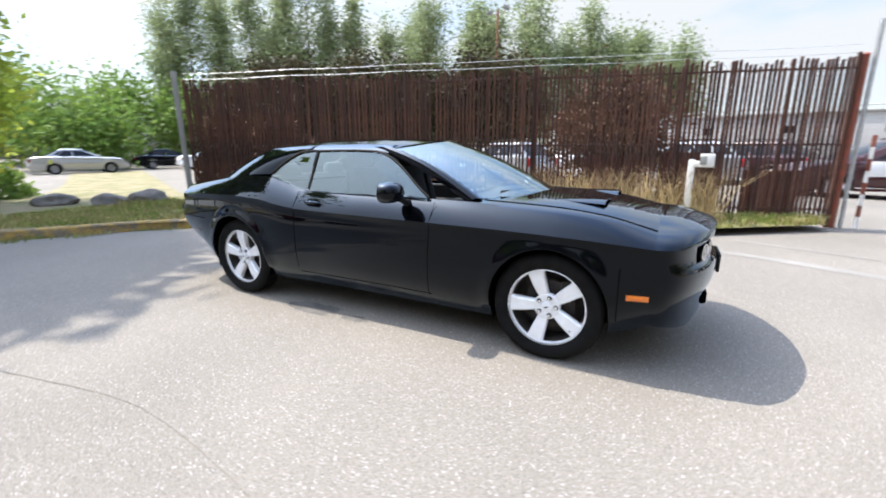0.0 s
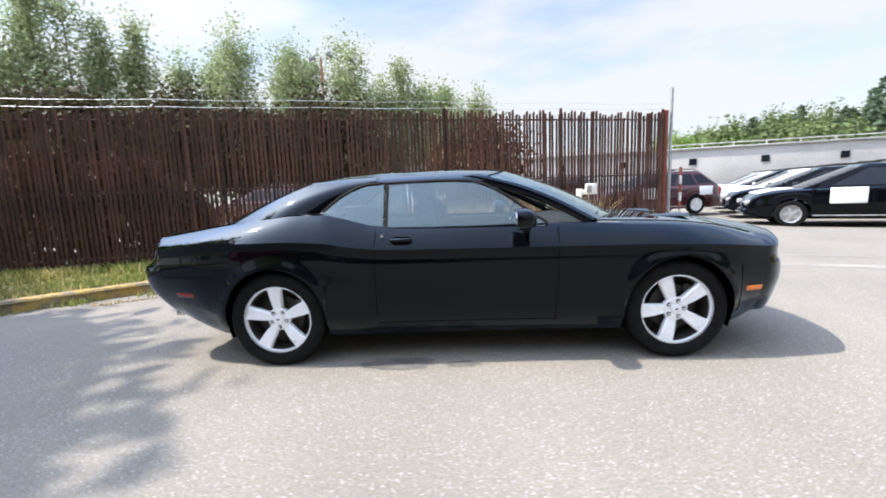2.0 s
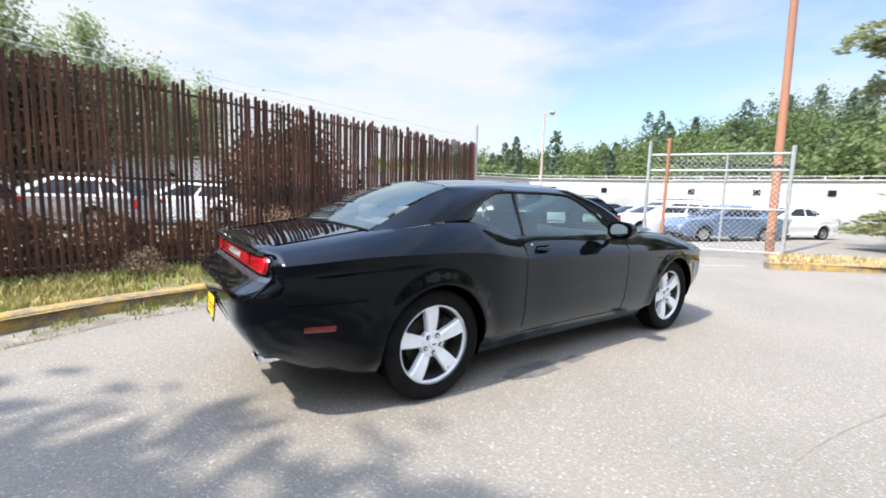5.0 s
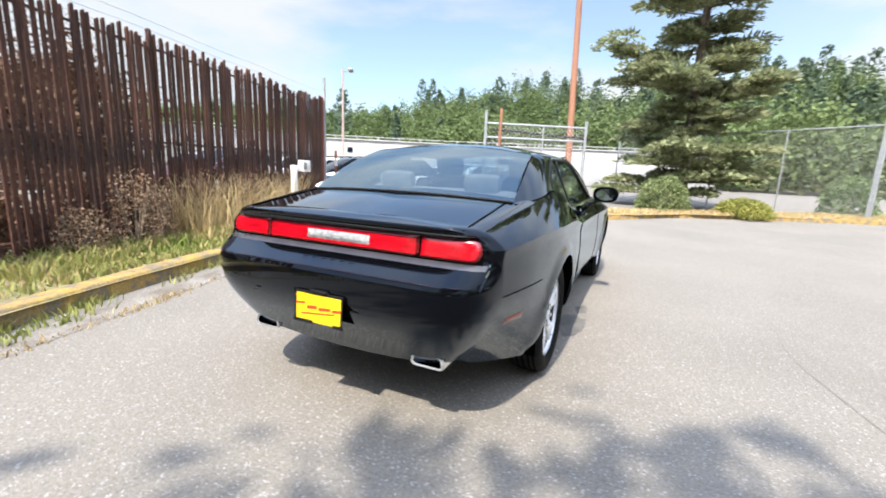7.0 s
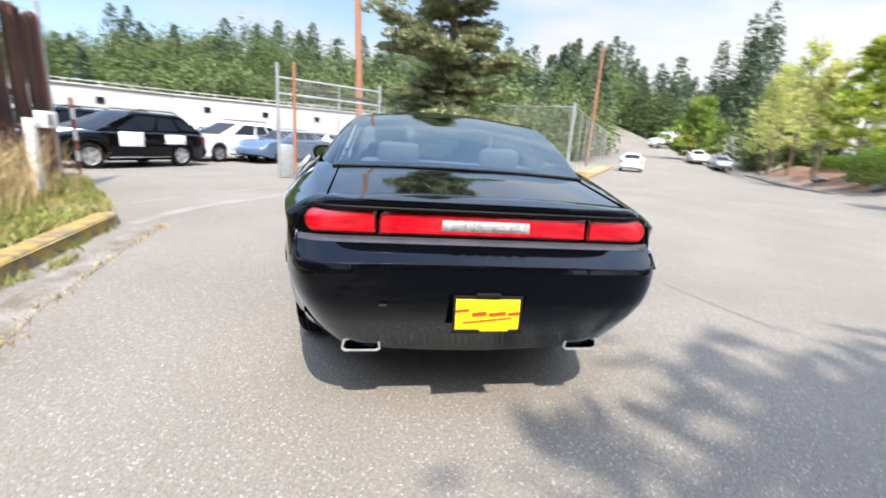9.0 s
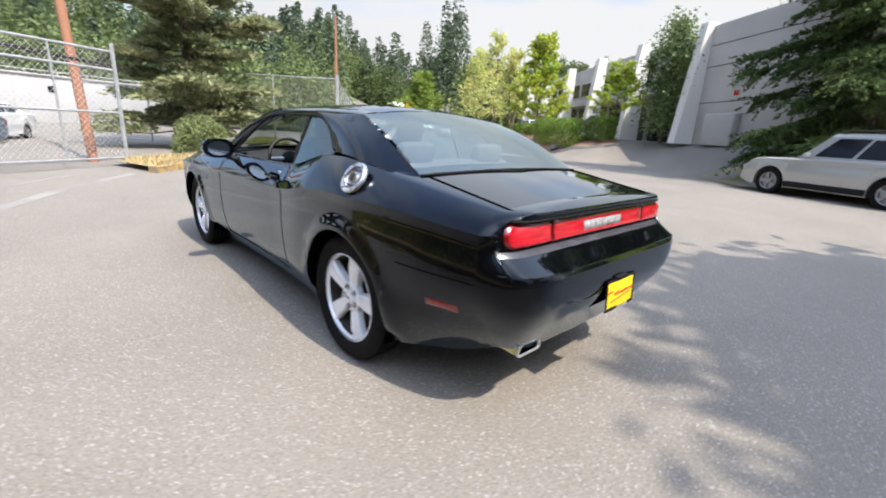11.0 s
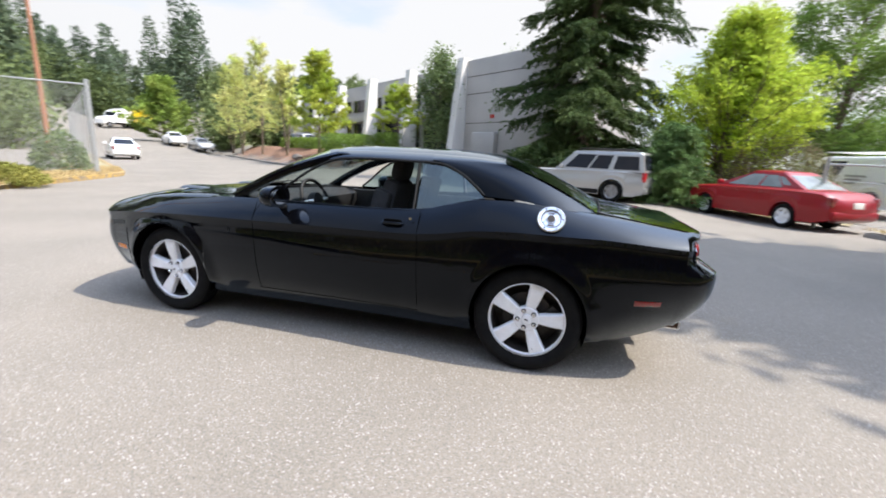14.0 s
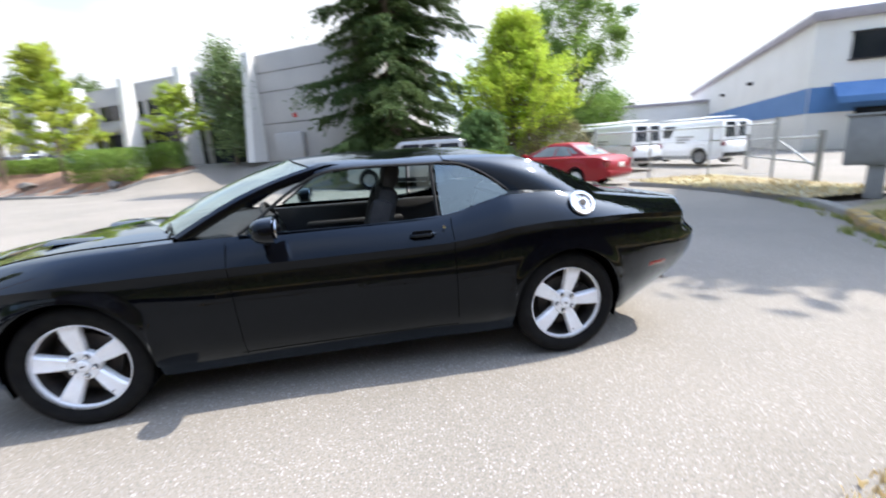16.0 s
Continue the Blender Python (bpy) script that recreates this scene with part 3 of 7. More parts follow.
def end_cap(ring, x0, profile, power, drop):
    """Closes a ring with rows that bulge out to a profile over height."""
    n = 36
    rows = []
    ymax = max(p[0] for p in ring)
    top = next(i for i in range(len(ring) - 1, 0, -1) if ring[i][0] > 0.9 * shoulder_y(x0))
    for i, (y, z) in enumerate(ring):
        share = 1.0
        if i > top:
            share = y / shoulder_y(x0)
        if i < 4:
            share = (0.2, 0.4, 0.7, 0.97)[i]
        row = []
        for k in range(n + 1):
            s = math.sin((k / n * 2 - 1) * math.pi / 2)
            zz = z - drop * (1 - s * s) * min(1, max(0, (0.72 - z) / 0.26))
            bulge = (profile(zz) - x0) * share * ((1 - abs(s) ** power) if x0 < 0 else (1 - abs(s) ** power) ** (1 / power))
            row.append((x0 + bulge, y * s, zz))
        rows.append(row)
    return sheet(rows)


def build_body_mesh():
    xs = set(np.round(np.linspace(-2.36, 2.05, 118), 4).tolist())
    for hx in (-HUB_X, HUB_X):
        xs = {x for x in xs if abs(x - hx) > ARCH_A + 0.004}
        xs |= {round(hx + ARCH_A * math.cos(math.pi * k / 30), 5) for k in range(31)}
        xs |= {hx - ARCH_A - 0.002, hx + ARCH_A + 0.002}
    xs = sorted(xs)
    rows = []
    for x in xs:
        zb = None
        for hx in (-HUB_X, HUB_X):
            if abs(abs(x - hx) - ARCH_A) < 1e-4:
                zb = HUB_Z
        r = half_ring(x, zb=zb)
        rows.append([(x, -y, z) for y, z in r[:-1]] + [(x, y, z) for y, z in reversed(r)])
    vs, fs = sheet(rows)
    keep = []
    for f in fs:
        c = [sum(vs[i][a] for i in f) / 4 for a in range(3)]
        # the cabin is open above: the roof and the panes close it
        if -1.70 < c[0] < 1.02 - 0.30 * (abs(c[1]) / 0.74) ** 2 + 0.16 and abs(c[1]) < shoulder_y(c[0]) - 0.012 and c[2] > 0.95:
            continue
        keep.append(f)
    n = len(rows[0])
    under = [f for f in keep if f[0] % n < 3 or f[0] % n >= n - 4]
    keep = [f for f in keep if not (f[0] % n < 3 or f[0] % n >= n - 4)]
    tail = end_cap(half_ring(-2.36), -2.36, rear_x, 14, 0.06)
    nose = end_cap(half_ring(2.05), 2.05, nose_x, 2.1, 0.08)
    tail = (tail[0], tail[1])
    nose = (nose[0], [tuple(reversed(f)) for f in nose[1]])
    return join((vs, keep), tail, nose), (vs, under)


def tail_point(y, z, out=0.0):
    """A point on the rear face."""
    r = half_ring(-2.36)
    zc, zs = crease_z(-2.36), shoulder_z(-2.36)
    if z <= zc:
        w = side_y(-2.36, max(z, r[4][1]))
    else:
        w = side_y(-2.36, zc) + (shoulder_y(-2.36) - side_y(-2.36, zc)) * min(1, (z - zc) / (zs - zc))
    s = min(0.999, abs(y) / w)
    return (-2.36 + (rear_x(z) + 2.36) * (1 - s ** 14) - out, y, z)


def rear_panel(y0, y1, z0, z1, depth, n=24, m=6, lift=0.004, rounded=0.0):
    """A slab that follows the rear face, with rounded edges."""
    rows = []
    for j in range(m + 1):
        v = j / m
        row = []
        for i in range(n + 1):
            u = i / n
            if rounded:
                u = math.sin((u - 0.5) * math.pi) * 0.5 + 0.5
            y, z = y0 + (y1 - y0) * u, z0 + (z1 - z0) * v
            if rounded:
                d = max(abs(y0), abs(y1)) - abs(y)
                if d < rounded:
                    z = (z0 + z1) / 2 + (z - (z0 + z1) / 2) * max(0.30, math.sqrt(1 - (1 - d / rounded) ** 2))
            e = min(1, min(u, 1 - u) * abs(y1 - y0) / 0.02, min(v, 1 - v) * (z1 - z0) / 0.02)
            row.append(tail_point(y, z, lift + depth * math.sin(e * math.pi / 2)))
        rows.append(row)
    return sheet(rows)


def build_wheel(parent, m, left):
    """Tyre, five-spoke alloy rim, brake disc, hub nuts; the outer face looks to +y."""
    w = new("wheel")
    w.parent = parent
    w.matrix_local = m
    R, rim = TYRE_R, 0.254
    prof = [(rim - 0.012, -0.105), (rim + 0.02, -0.112), (R - 0.05, -0.116), (R - 0.012, -0.10), (R, -0.078), (R, 0.055), (R - 0.006, 0.07), (R - 0.02, 0.086),
            (R - 0.05, 0.096), (rim + 0.045, 0.094), (rim + 0.035, 0.092), (rim + 0.012, 0.084), (rim - 0.006, 0.072)]
    part("tyre", lathe(prof, 56), RUBBER, w)
    # grooves of the tread are cut as dark bands
    part("tread_groove", join(*[lathe([(R + 0.001, y), (R + 0.001, y + 0.009)], 56) for y in (-0.055, -0.02, 0.015, 0.045)]), SHUT, w)
    part("rim_barrel", lathe([(rim - 0.010, 0.055), (rim - 0.022, 0.02), (rim - 0.03, -0.09), (0.10, -0.09)], 56), DARK_METAL, w)
    geos = [lathe([(rim - 0.006, 0.078), (rim + 0.004, 0.074), (rim + 0.004, 0.064), (rim - 0.010, 0.066), (rim - 0.016, 0.050)], 56)]
    for k in range(5):
        t = math.radians(90 + 72 * k)
        ca, sa = math.cos(t), math.sin(t)
        rows = []
        for r, hw, yo in ((0.035, 0.020, 0.044), (0.070, 0.032, 0.049), (0.12, 0.040, 0.058), (0.17, 0.046, 0.065), (0.214, 0.050, 0.066), (0.247, 0.060, 0.060)):
            row = []
            for px, py in ((-hw, yo - 0.045), (-hw, yo - 0.010), (-hw + 0.010, yo), (-hw * 0.30, yo - 0.003), (hw * 0.30, yo - 0.003), (hw - 0.010, yo), (hw, yo - 0.010), (hw, yo - 0.045)):
                row.append((r * ca - px * sa, py, r * sa + px * ca))
            rows.append(row)
        geos.append(sheet(rows))
    geos.append(lathe([(0.086, 0.01), (0.086, 0.046), (0.079, 0.053), (0.045, 0.052), (0.040, 0.049), (0.0001, 0.049)], 40))
    part("rim", join(*geos), ALLOY, w, "five-spoke silver alloy rim")
    part("hub_cap", lathe([(0.034, 0.049), (0.034, 0.060), (0.028, 0.065), (0.0001, 0.066)], 28), ALLOY, w)
    part("hub_badge", moved(cbox((0, 0, 0), (0.026, 0.003, 0.010), 0.001), pose(0, 0.067, 0)), DARK_METAL, w)
    for k in range(5):
        t = math.radians(54 + 72 * k)
        part("lug_recess", moved(lathe([(0.0165, 0.0), (0.0165, 0.0045), (0.0001, 0.0046)], 14), pose(0.060 * math.cos(t), 0.0500, 0.060 * math.sin(t))), DARK_METAL, w)
        part("lug_nut", moved(lathe([(0.0105, 0.0), (0.0115, 0.016), (0.008, 0.021), (0.0001, 0.022)], 6), pose(0.060 * math.cos(t), 0.0500, 0.060 * math.sin(t))), CHROME, w)
    part("valve_stem", tube([(0.215 * math.cos(4.2), 0.05, 0.215 * math.sin(4.2)), (0.205 * math.cos(4.2), 0.072, 0.205 * math.sin(4.2))], 0.004, 6), SHUT, w)
    part("brake_disc", lathe([(0.06, -0.02), (0.165, -0.02), (0.165, -0.045), (0.06, -0.045)], 40), DARK_METAL, w)
    part("brake_caliper", moved(cbox((0, 0, 0), (0.16, 0.07, 0.07), 0.015), pose(-0.13, -0.03, 0.05, 0, 68, 0)), DARK_METAL, w)
    return w


def strip(path, r=0.004, n=6):
    return tube(path, r, n)


QUARTER_TOP = curve([-1.12, -1.04, -0.92, -0.78, -0.64], [1.120, 1.190, 1.272, 1.326, 1.338])
PILLAR_EDGE = curve([0.0, 0.3, 0.6, 0.85, 1.0], [-1.115, -1.03, -0.915, -0.80, -0.70])


def build_coupe():
    car = thing("muscle_car", pose(0, 0, 0), "glossy black two-door muscle coupe with silver five-spoke wheels, parked on asphalt", "car")
    shell, under = build_body_mesh()
    body = part("body", shell, BLACK_PAINT, car, sharp=28)
    part("underbody", under, SHUT, car)

    # roof panel
    roof_c = curve([-1.16, -1.0, -0.6, -0.2, 0.1, 0.33], [1.405, 1.428, 1.447, 1.447, 1.437, 1.418])
    roof_e = curve([-1.22, -1.0, -0.6, -0.2, 0.05, 0.12], [1.350, 1.358, 1.365, 1.366, 1.362, 1.358])
    rows = []
    for i in range(25):
        u = i / 24
        row = []
        for k in range(-14, 15):
            s = k / 14
            a = abs(s)
            x = (-1.16 + 1.49 * u) + a ** 2.2 * ((-1.22 + 1.34 * u) - (-1.16 + 1.49 * u))
            zc, ze = roof_c(-1.16 + 1.49 * u), roof_e(-1.22 + 1.34 * u)
            z = ze + (zc - ze) * (1 - a ** 2.5)
            row.append((x, s * 0.618, z))
        rows.append(row)
    under = sheet([[(p[0], p[1] * 0.985, p[2] - 0.03) for p in r] for r in rows])
    top = sheet(rows)
    part("roof", top, BLACK_PAINT, car, sharp=60)
    part("headliner", under, CABIN, car)

    # pillars
    for sy in (1, -1):
        rows = []
        for i in range(13):
            u = i / 12 * 1.14 - 0.14
            c = Vector((0.085 + 0.815 * u, 0.618 + 0.135 * u, min(1.352, 1.343 - 0.350 * u + 0.042 * math.sin(max(0, u) * math.pi))))
            w = 0.030 + 0.012 * u
            ring = [(-0.020, w * 0.5, -0.028), (-0.026, w * 0.62, 0.0), (-0.010, w * 0.62, 0.020), (0.020, w * 0.1, 0.030), (0.042, -w * 0.8, 0.018), (0.03, -w, -0.012), (-0.005, -w * 0.8, -0.034)]
            rows.append([(c.x + a, sy * (c.y + b), c.z + d) for a, b, d in ring])
        part("windscreen_pillar", sheet(rows, closed=True), BLACK_PAINT, car)
        # broad rear quarter pillar
        rows = []
        for i in range(15):
            u = i / 14
            row = []
            for j in range(13):
                v = j / 12
                bx = -1.06 - 0.78 * v
                by = shoulder_y(bx) + 0.004 - 0.085 * v ** 4
                bz = half_top(bx, by) - 0.006
                tx, ty, tz = -0.74 - 0.47 * v, 0.636 - 0.02 * v, 1.364 - 0.012 * v
                bulge = 0.006 * math.sin(u * math.pi)
                p = Vector((bx + (tx - bx) * u + 0.02 * math.sin(u * math.pi) * v, by + (ty - by) * u + bulge, bz + (tz - bz) * u + 0.012 * math.sin(u * math.pi) + 0.012 * v * math.sin(u * math.pi)))
                if j == 0:
                    ex = PILLAR_EDGE(u)
                    ez = QUARTER_TOP(ex) + 0.012 + 0.016 * u ** 6
                    shift = Vector((ex, 0.800 - (ez - 1.008) * 0.46 + 0.010, ez)) - p
                p += shift * (1 - v) ** 2
                row.append((p.x, sy * p.y, p.z))
            rows.append(row)
        # the top rolls over on to the roof
        for w in (0.15, 0.3, 0.45, 0.6, 0.8, 1.0):
            row = []
            for p in rows[14]:
                rx = min(0.10, max(-1.16, p[0] + 0.02))
                ex, ey, ez = p[0] + 0.03, 0.50, roof_e(max(-1.22, rx - 0.05)) + (roof_c(rx) - roof_e(max(-1.22, rx - 0.05))) * (1 - (0.50 / 0.618) ** 2.5) + 0.003
                q = (1 - w) ** 2, 2 * w * (1 - w), w * w
                row.append((q[0] * p[0] + q[1] * p[0] + q[2] * ex, sy * (q[0] * abs(p[1]) + q[1] * 0.606 + q[2] * ey), q[0] * p[2] + q[1] * (ez - 0.012) + q[2] * ez))
            rows.append(row)
        part("quarter_pillar", sheet(rows), BLACK_PAINT, car, sharp=60)

        rows = []
        for i in range(15):
            x = 0.11 - 0.86 * i / 14
            z0 = 1.344 - 0.020 * max(0, (x - 0.0) / 0.11)
            ez = roof_e(x) + (roof_c(x) - roof_e(x)) * (1 - (0.50 / 0.618) ** 2.5) + 0.003
            row = []
            for w in (0.0, 0.1, 0.2, 0.35, 0.5, 0.7, 0.85, 1.0):
                q = (1 - w) ** 2, 2 * w * (1 - w), w * w
                row.append((x, sy * (q[0] * 0.652 + q[1] * 0.606 + q[2] * 0.50), q[0] * z0 + q[1] * (ez - 0.012) + q[2] * ez))
            rows.append([(x, sy * 0.640, z0 - 0.012)] + row)
        part("cant_rail", sheet(rows), BLACK_PAINT, car, sharp=60)

    # windscreen and rear window
    def pane(bc, bs, tc, ts, bow, n=18, m=12):
        rows = []
        for j in range(m + 1):
            v = j / m
            row = []
            for k in range(-n, n + 1):
                s = k / n
                a = s * s
                b = [bc[i] + (bs[i] - bc[i]) * a for i in (0, 2)]
                t = [tc[i] + (ts[i] - tc[i]) * a for i in (0, 2)]
                y = s * (bs[1] + (ts[1] - bs[1]) * v)
                row.append((b[0] + (t[0] - b[0]) * v, y, b[1] + (t[1] - b[1]) * v + bow * math.sin(v * math.pi)))
            rows.append(row)
        return sheet(rows)

    screen = part("windscreen", pane((1.25, 0, 1.028), (0.86, 0.742, 0.992), (0.325, 0, 1.420), (0.11, 0.61, 1.36), 0.032), CABIN_GLASS, car)
    back = part("rear_window", pane((-1.87, 0, 1.094), (-1.835, 0.690, half_top(-1.835, 0.69) + 0.002), (-1.15, 0, 1.408), (-1.215, 0.616, 1.354), 0.026), TINTED_GLASS, car)
    part("rear_window_surround", tube([(-1.84 - 0.035 * (1 - s * s), 0.69 * s, half_top(-1.84, 0.69) + 0.006 + 0.020 * (1 - s * s)) for s in np.linspace(-1, 1, 13)], 0.006, 6), BLACK_TRIM, back)
    screen.visible_shadow = back.visible_shadow = False

    # side panes: the left door's is wound down
    def side_line(x, z):
        return 0.800 - (z - 1.008) * 0.46

    door_top = curve([-0.62, -0.3, 0.0, 0.10, 0.26, 0.46, 0.56], [1.334, 1.338, 1.330, 1.305, 1.222, 1.072, 1.005])
    for sy in (1, -1):
        if sy < 0:
            rows = []
            for i in range(23):
                x = -0.615 + 1.165 * i / 22
                rows.append([(x, sy * side_line(x, z), z) for z in [0.99 + (door_top(x) - 0.99) * j / 6 for j in range(7)]])
            g = part("door_window", sheet(rows), DOOR_GLASS, car)
            g.visible_shadow = False
        rows = []
        qt = QUARTER_TOP
        qb = curve([-1.10, -0.9, -0.72, -0.64], [1.118, 1.07, 1.025, 1.015])
        for i in range(15):
            x = -1.10 + 0.46 * i / 14
            rows.append([(x, sy * side_line(x, z), z) for z in [qb(x) + (qt(x) - qb(x)) * j / 5 for j in range(6)]])
        g = part("quarter_window", sheet(rows), TINTED_GLASS, car)
        g.visible_shadow = False
        # window surround: dark rubber inside a bright sill line
        top_line = [(x, sy * (side_line(x, door_top(x)) + 0.004), door_top(x) + 0.006) for x in np.linspace(0.56, -0.62, 22)]
        top_line += [(x, sy * (side_line(x, qt(x)) + 0.004), qt(x) + 0.006) for x in np.linspace(-0.66, -1.10, 14)]
        part("window_surround", tube(top_line, 0.010, 6), BLACK_TRIM, car)
        low_line = [(x, sy * (side_line(x, 1.005) + 0.006), 1.004 + 0.004 * (x < -0.4)) for x in np.linspace(0.56, -0.62, 14)]
        low_line += [(x, sy * (side_line(x, qb(x)) + 0.006), qb(x) + 0.002) for x in np.linspace(-0.66, -1.11, 12)]
        part("window_sill_strip", tube(low_line, 0.006, 6), BLACK_PAINT, car)
        part("centre_post", tube([(-0.618, sy * 0.798, 1.0), (-0.612, sy * 0.652, 1.335)], 0.011, 6), BLACK_TRIM, car)

    # shut lines
    for sy in (1, -1):
        door = [(0.60 + 0.05 * (z - 0.45), sy * (side_y(0.6, min(z, crease_z(0.6))) + 0.0005 - max(0, z - crease_z(0.6)) * 0.62), z) for z in np.linspace(0.30, 0.985, 22)]
        part("door_gap", strip(door, 0.0022), SHUT, body)
        door = [(-0.70 + 0.02 * (z - 0.45), sy * (side_y(-0.7, min(z, crease_z(-0.7))) + 0.0005 - max(0, z - crease_z(-0.7)) ** 1.0 * 0.62), z) for z in np.linspace(0.36, 1.01, 22)]
        part("door_gap", strip(door, 0.0022), SHUT, body)
        part("door_gap", strip([(x, sy * (side_y(x, 0.315) + 0.001), 0.315) for x in np.linspace(0.62, -0.70, 20)], 0.0022), SHUT, body)
        part("bumper_gap", strip([(-1.93 - 0.42 * i / 11, sy * (side_y(-1.93 - 0.42 * i / 11, 0.70) + 0.0005), 0.70) for i in range(12)], 0.003), SHUT, body)
        part("bumper_gap", strip([(1.88, sy * (side_y(1.88, z) + 0.0005), z) for z in np.linspace(0.34, 0.68, 10)], 0.003), SHUT, body)
        # bonnet and boot gaps run along the top
        part("bonnet_gap", strip([(x, sy * 0.70, half_top(x, 0.70) + 0.0015) for x in np.linspace(0.95, 2.05, 20)], 0.0035), SHUT, body)
        part("boot_gap", strip([(x, sy * 0.655, half_top(x, 0.655) + 0.0015) for x in np.linspace(-1.80, -2.36, 12)] + [tail_point(sy * 0.655, 0.985, 0.002), tail_point(sy * 0.655, 0.962, 0.002)], 0.004), SHUT, body)
        # door handle: a recess with a bar across it
        hx, hz = -0.50, 0.925
        hy = side_y(hx, crease_z(hx)) - 0.62 * (hz - crease_z(hx)) + 0.012
        part("handle_recess", moved(cbox((0, 0, 0), (0.125, 0.030, 0.050), 0.013), pose(hx, sy * (hy - 0.012), hz)), SHUT, car)
        part("door_handle", tube([(hx + 0.075, sy * (hy + 0.000), hz), (hx + 0.05, sy * (hy + 0.022), hz + 0.004), (hx - 0.05, sy * (hy + 0.022), hz + 0.004), (hx - 0.075, sy * (hy + 0.0), hz)], [0.010, 0.013, 0.013, 0.010], 8), BLACK_PAINT, car)
        part("door_lock", moved(lathe([(0.010, 0), (0.010, 0.004), (0.0001, 0.005)], 14), pose(-0.635, sy * (hy + 0.002), 0.965, 0, 0, 0 if sy > 0 else 180)), CHROME, car)
        # mirror
        mir = part("door_mirror", mirror_shell(sy), BLACK_PAINT, car)
        part("mirror_arm", tube([(0.40, sy * 0.83, 0.965), (0.41, sy * 0.90, 0.985), (0.40, sy * 0.955, 1.02)], [0.030, 0.020, 0.028], 8), BLACK_TRIM, mir)
        part("mirror_glass", moved(slab([(0.085 * math.cos(t) * (1.0 if math.cos(t) > 0 else 0.95), 0.055 * math.sin(t)) for t in np.linspace(0, 2 * math.pi, 24, endpoint=False)], 0, -0.004, axis=0), pose(0.312, sy * 0.985, 1.055, 0, 0, sy * 4)), CHROME, mir)
        # side lamps
        for name, x0, x1, z, mt in (("front_side_marker", 1.925, 2.045, 0.505, AMBER_LENS), ("rear_side_marker", -2.10, -2.26, 0.555, DARK_RED_LENS)):
            rows = []
            for j in range(5):
                zz = z - 0.018 + 0.036 * j / 4
                rows.append([(x0 + (x1 - x0) * i / 6, sy * (side_y(x0 + (x1 - x0) * i / 6, zz) + (0.006 if 0 < j < 4 and 0 < i < 6 else 0.001)), zz) for i in range(7)])
            part(name, sheet(rows), mt, car)

    # fuel door, left only
    fx, fz = -1.555, 1.035
    flap = new("fuel_door")
    flap.parent = car
    flap.matrix_local = pose(fx, 0.882, fz, 33, 0, 2)
    part("fuel_cap_ring", lathe([(0.086, 0), (0.086, 0.012), (0.080, 0.018), (0.062, 0.016), (0.056, 0.006), (0.030, 0.006), (0.026, 0.016), (0.0001, 0.018)], 40), FUEL_CHROME, flap, "bright chrome ring fuel door")
    part("fuel_cap_groove", lathe([(0.0600, 0.012), (0.0605, 0.0180), (0.0575, 0.0180), (0.057, 0.010)], 40), DARK_METAL, flap, "dark groove inside the chrome ring")
    for k in (-1, 1):
        part("fuel_cap_mark", moved(cbox((0, 0, 0), (0.040, 0.006, 0.008), 0.002), pose(0, 0.009, 0.040 * k)), DARK_METAL, flap)
    part("fuel_cap_emblem", moved(lathe([(0.024, 0), (0.022, 0.006), (0.0001, 0.007)], 20), pose(0, 0.016, 0)), DARK_METAL, flap)
    for k in range(6):
        t = math.pi * k / 3
        part("fuel_cap_screw", moved(lathe([(0.005, 0), (0.005, 0.003), (0.0001, 0.004)], 8), pose(0.072 * math.cos(t), 0.017, 0.072 * math.sin(t))), DARK_METAL, flap)

    # rear lamps and bumper
    part("tail_panel", rear_panel(-0.745, 0.745, 0.842, 0.950, 0.004, n=40, lift=0.001), SHUT, car)
    for y0, y1 in ((0.738, 0.454), (0.446, -0.446), (-0.454, -0.738)):
        lamp = part("tail_lamp", rear_panel(y0, y1, 0.850, 0.946, 0.012, n=30 if y0 * y1 < 0 else 18, rounded=0 if y0 * y1 < 0 else 0.04), DARK_RED_LENS, car, "wide red tail lamp")
        s = 0.010 if y0 > y1 else -0.010
        part("lens_core", rear_panel(y0 - s, y1 + s, 0.862, 0.937, 0.003, n=30 if y0 * y1 < 0 else 18, rounded=0 if y0 * y1 < 0 else 0.03, lift=0.018), RED_LENS, lamp, "bright red lens")
    rim = [tail_point(y, 0.955, 0.003) for y in np.linspace(-0.715, 0.715, 24)]
    rim += [tail_point(0.745, 0.935, 0.003), tail_point(0.762, 0.90, 0.003), tail_point(0.772, 0.85, 0.003), tail_point(0.772, 0.80, 0.003), tail_point(0.765, 0.75, 0.003)]
    rim = [(p[0], -p[1], p[2]) for p in reversed(rim[24:])] + rim
    part("lamp_panel", rear_panel(-0.765, 0.765, 0.822, 0.843, 0.003, n=40, lift=0.002), LAMP_GREY, car, "satin grey panel below the tail lamps")
    for k in range(6):
        part("lettering_bar", rear_panel(0.150 - 0.055 * k, 0.120 - 0.055 * k, 0.786, 0.796, 0.003, n=3, m=2, lift=0.002), BLACK_PAINT, car)
    part("lamp_surround", tube(rim, 0.007, 8), BLACK_PAINT, car)
    part("reversing_lamp", rear_panel(-0.187, 0.187, 0.876, 0.920, 0.008, n=16, lift=0.021), CLEAR_LENS, car, "clear ribbed reversing lamp in the middle of the tail lamps")
    for k in range(5):
        part("lettering_bar", rear_panel(0.140 - 0.062 * k, 0.104 - 0.062 * k, 0.889, 0.905, 0.002, n=3, m=2, lift=0.030), GREY_BOX, car)
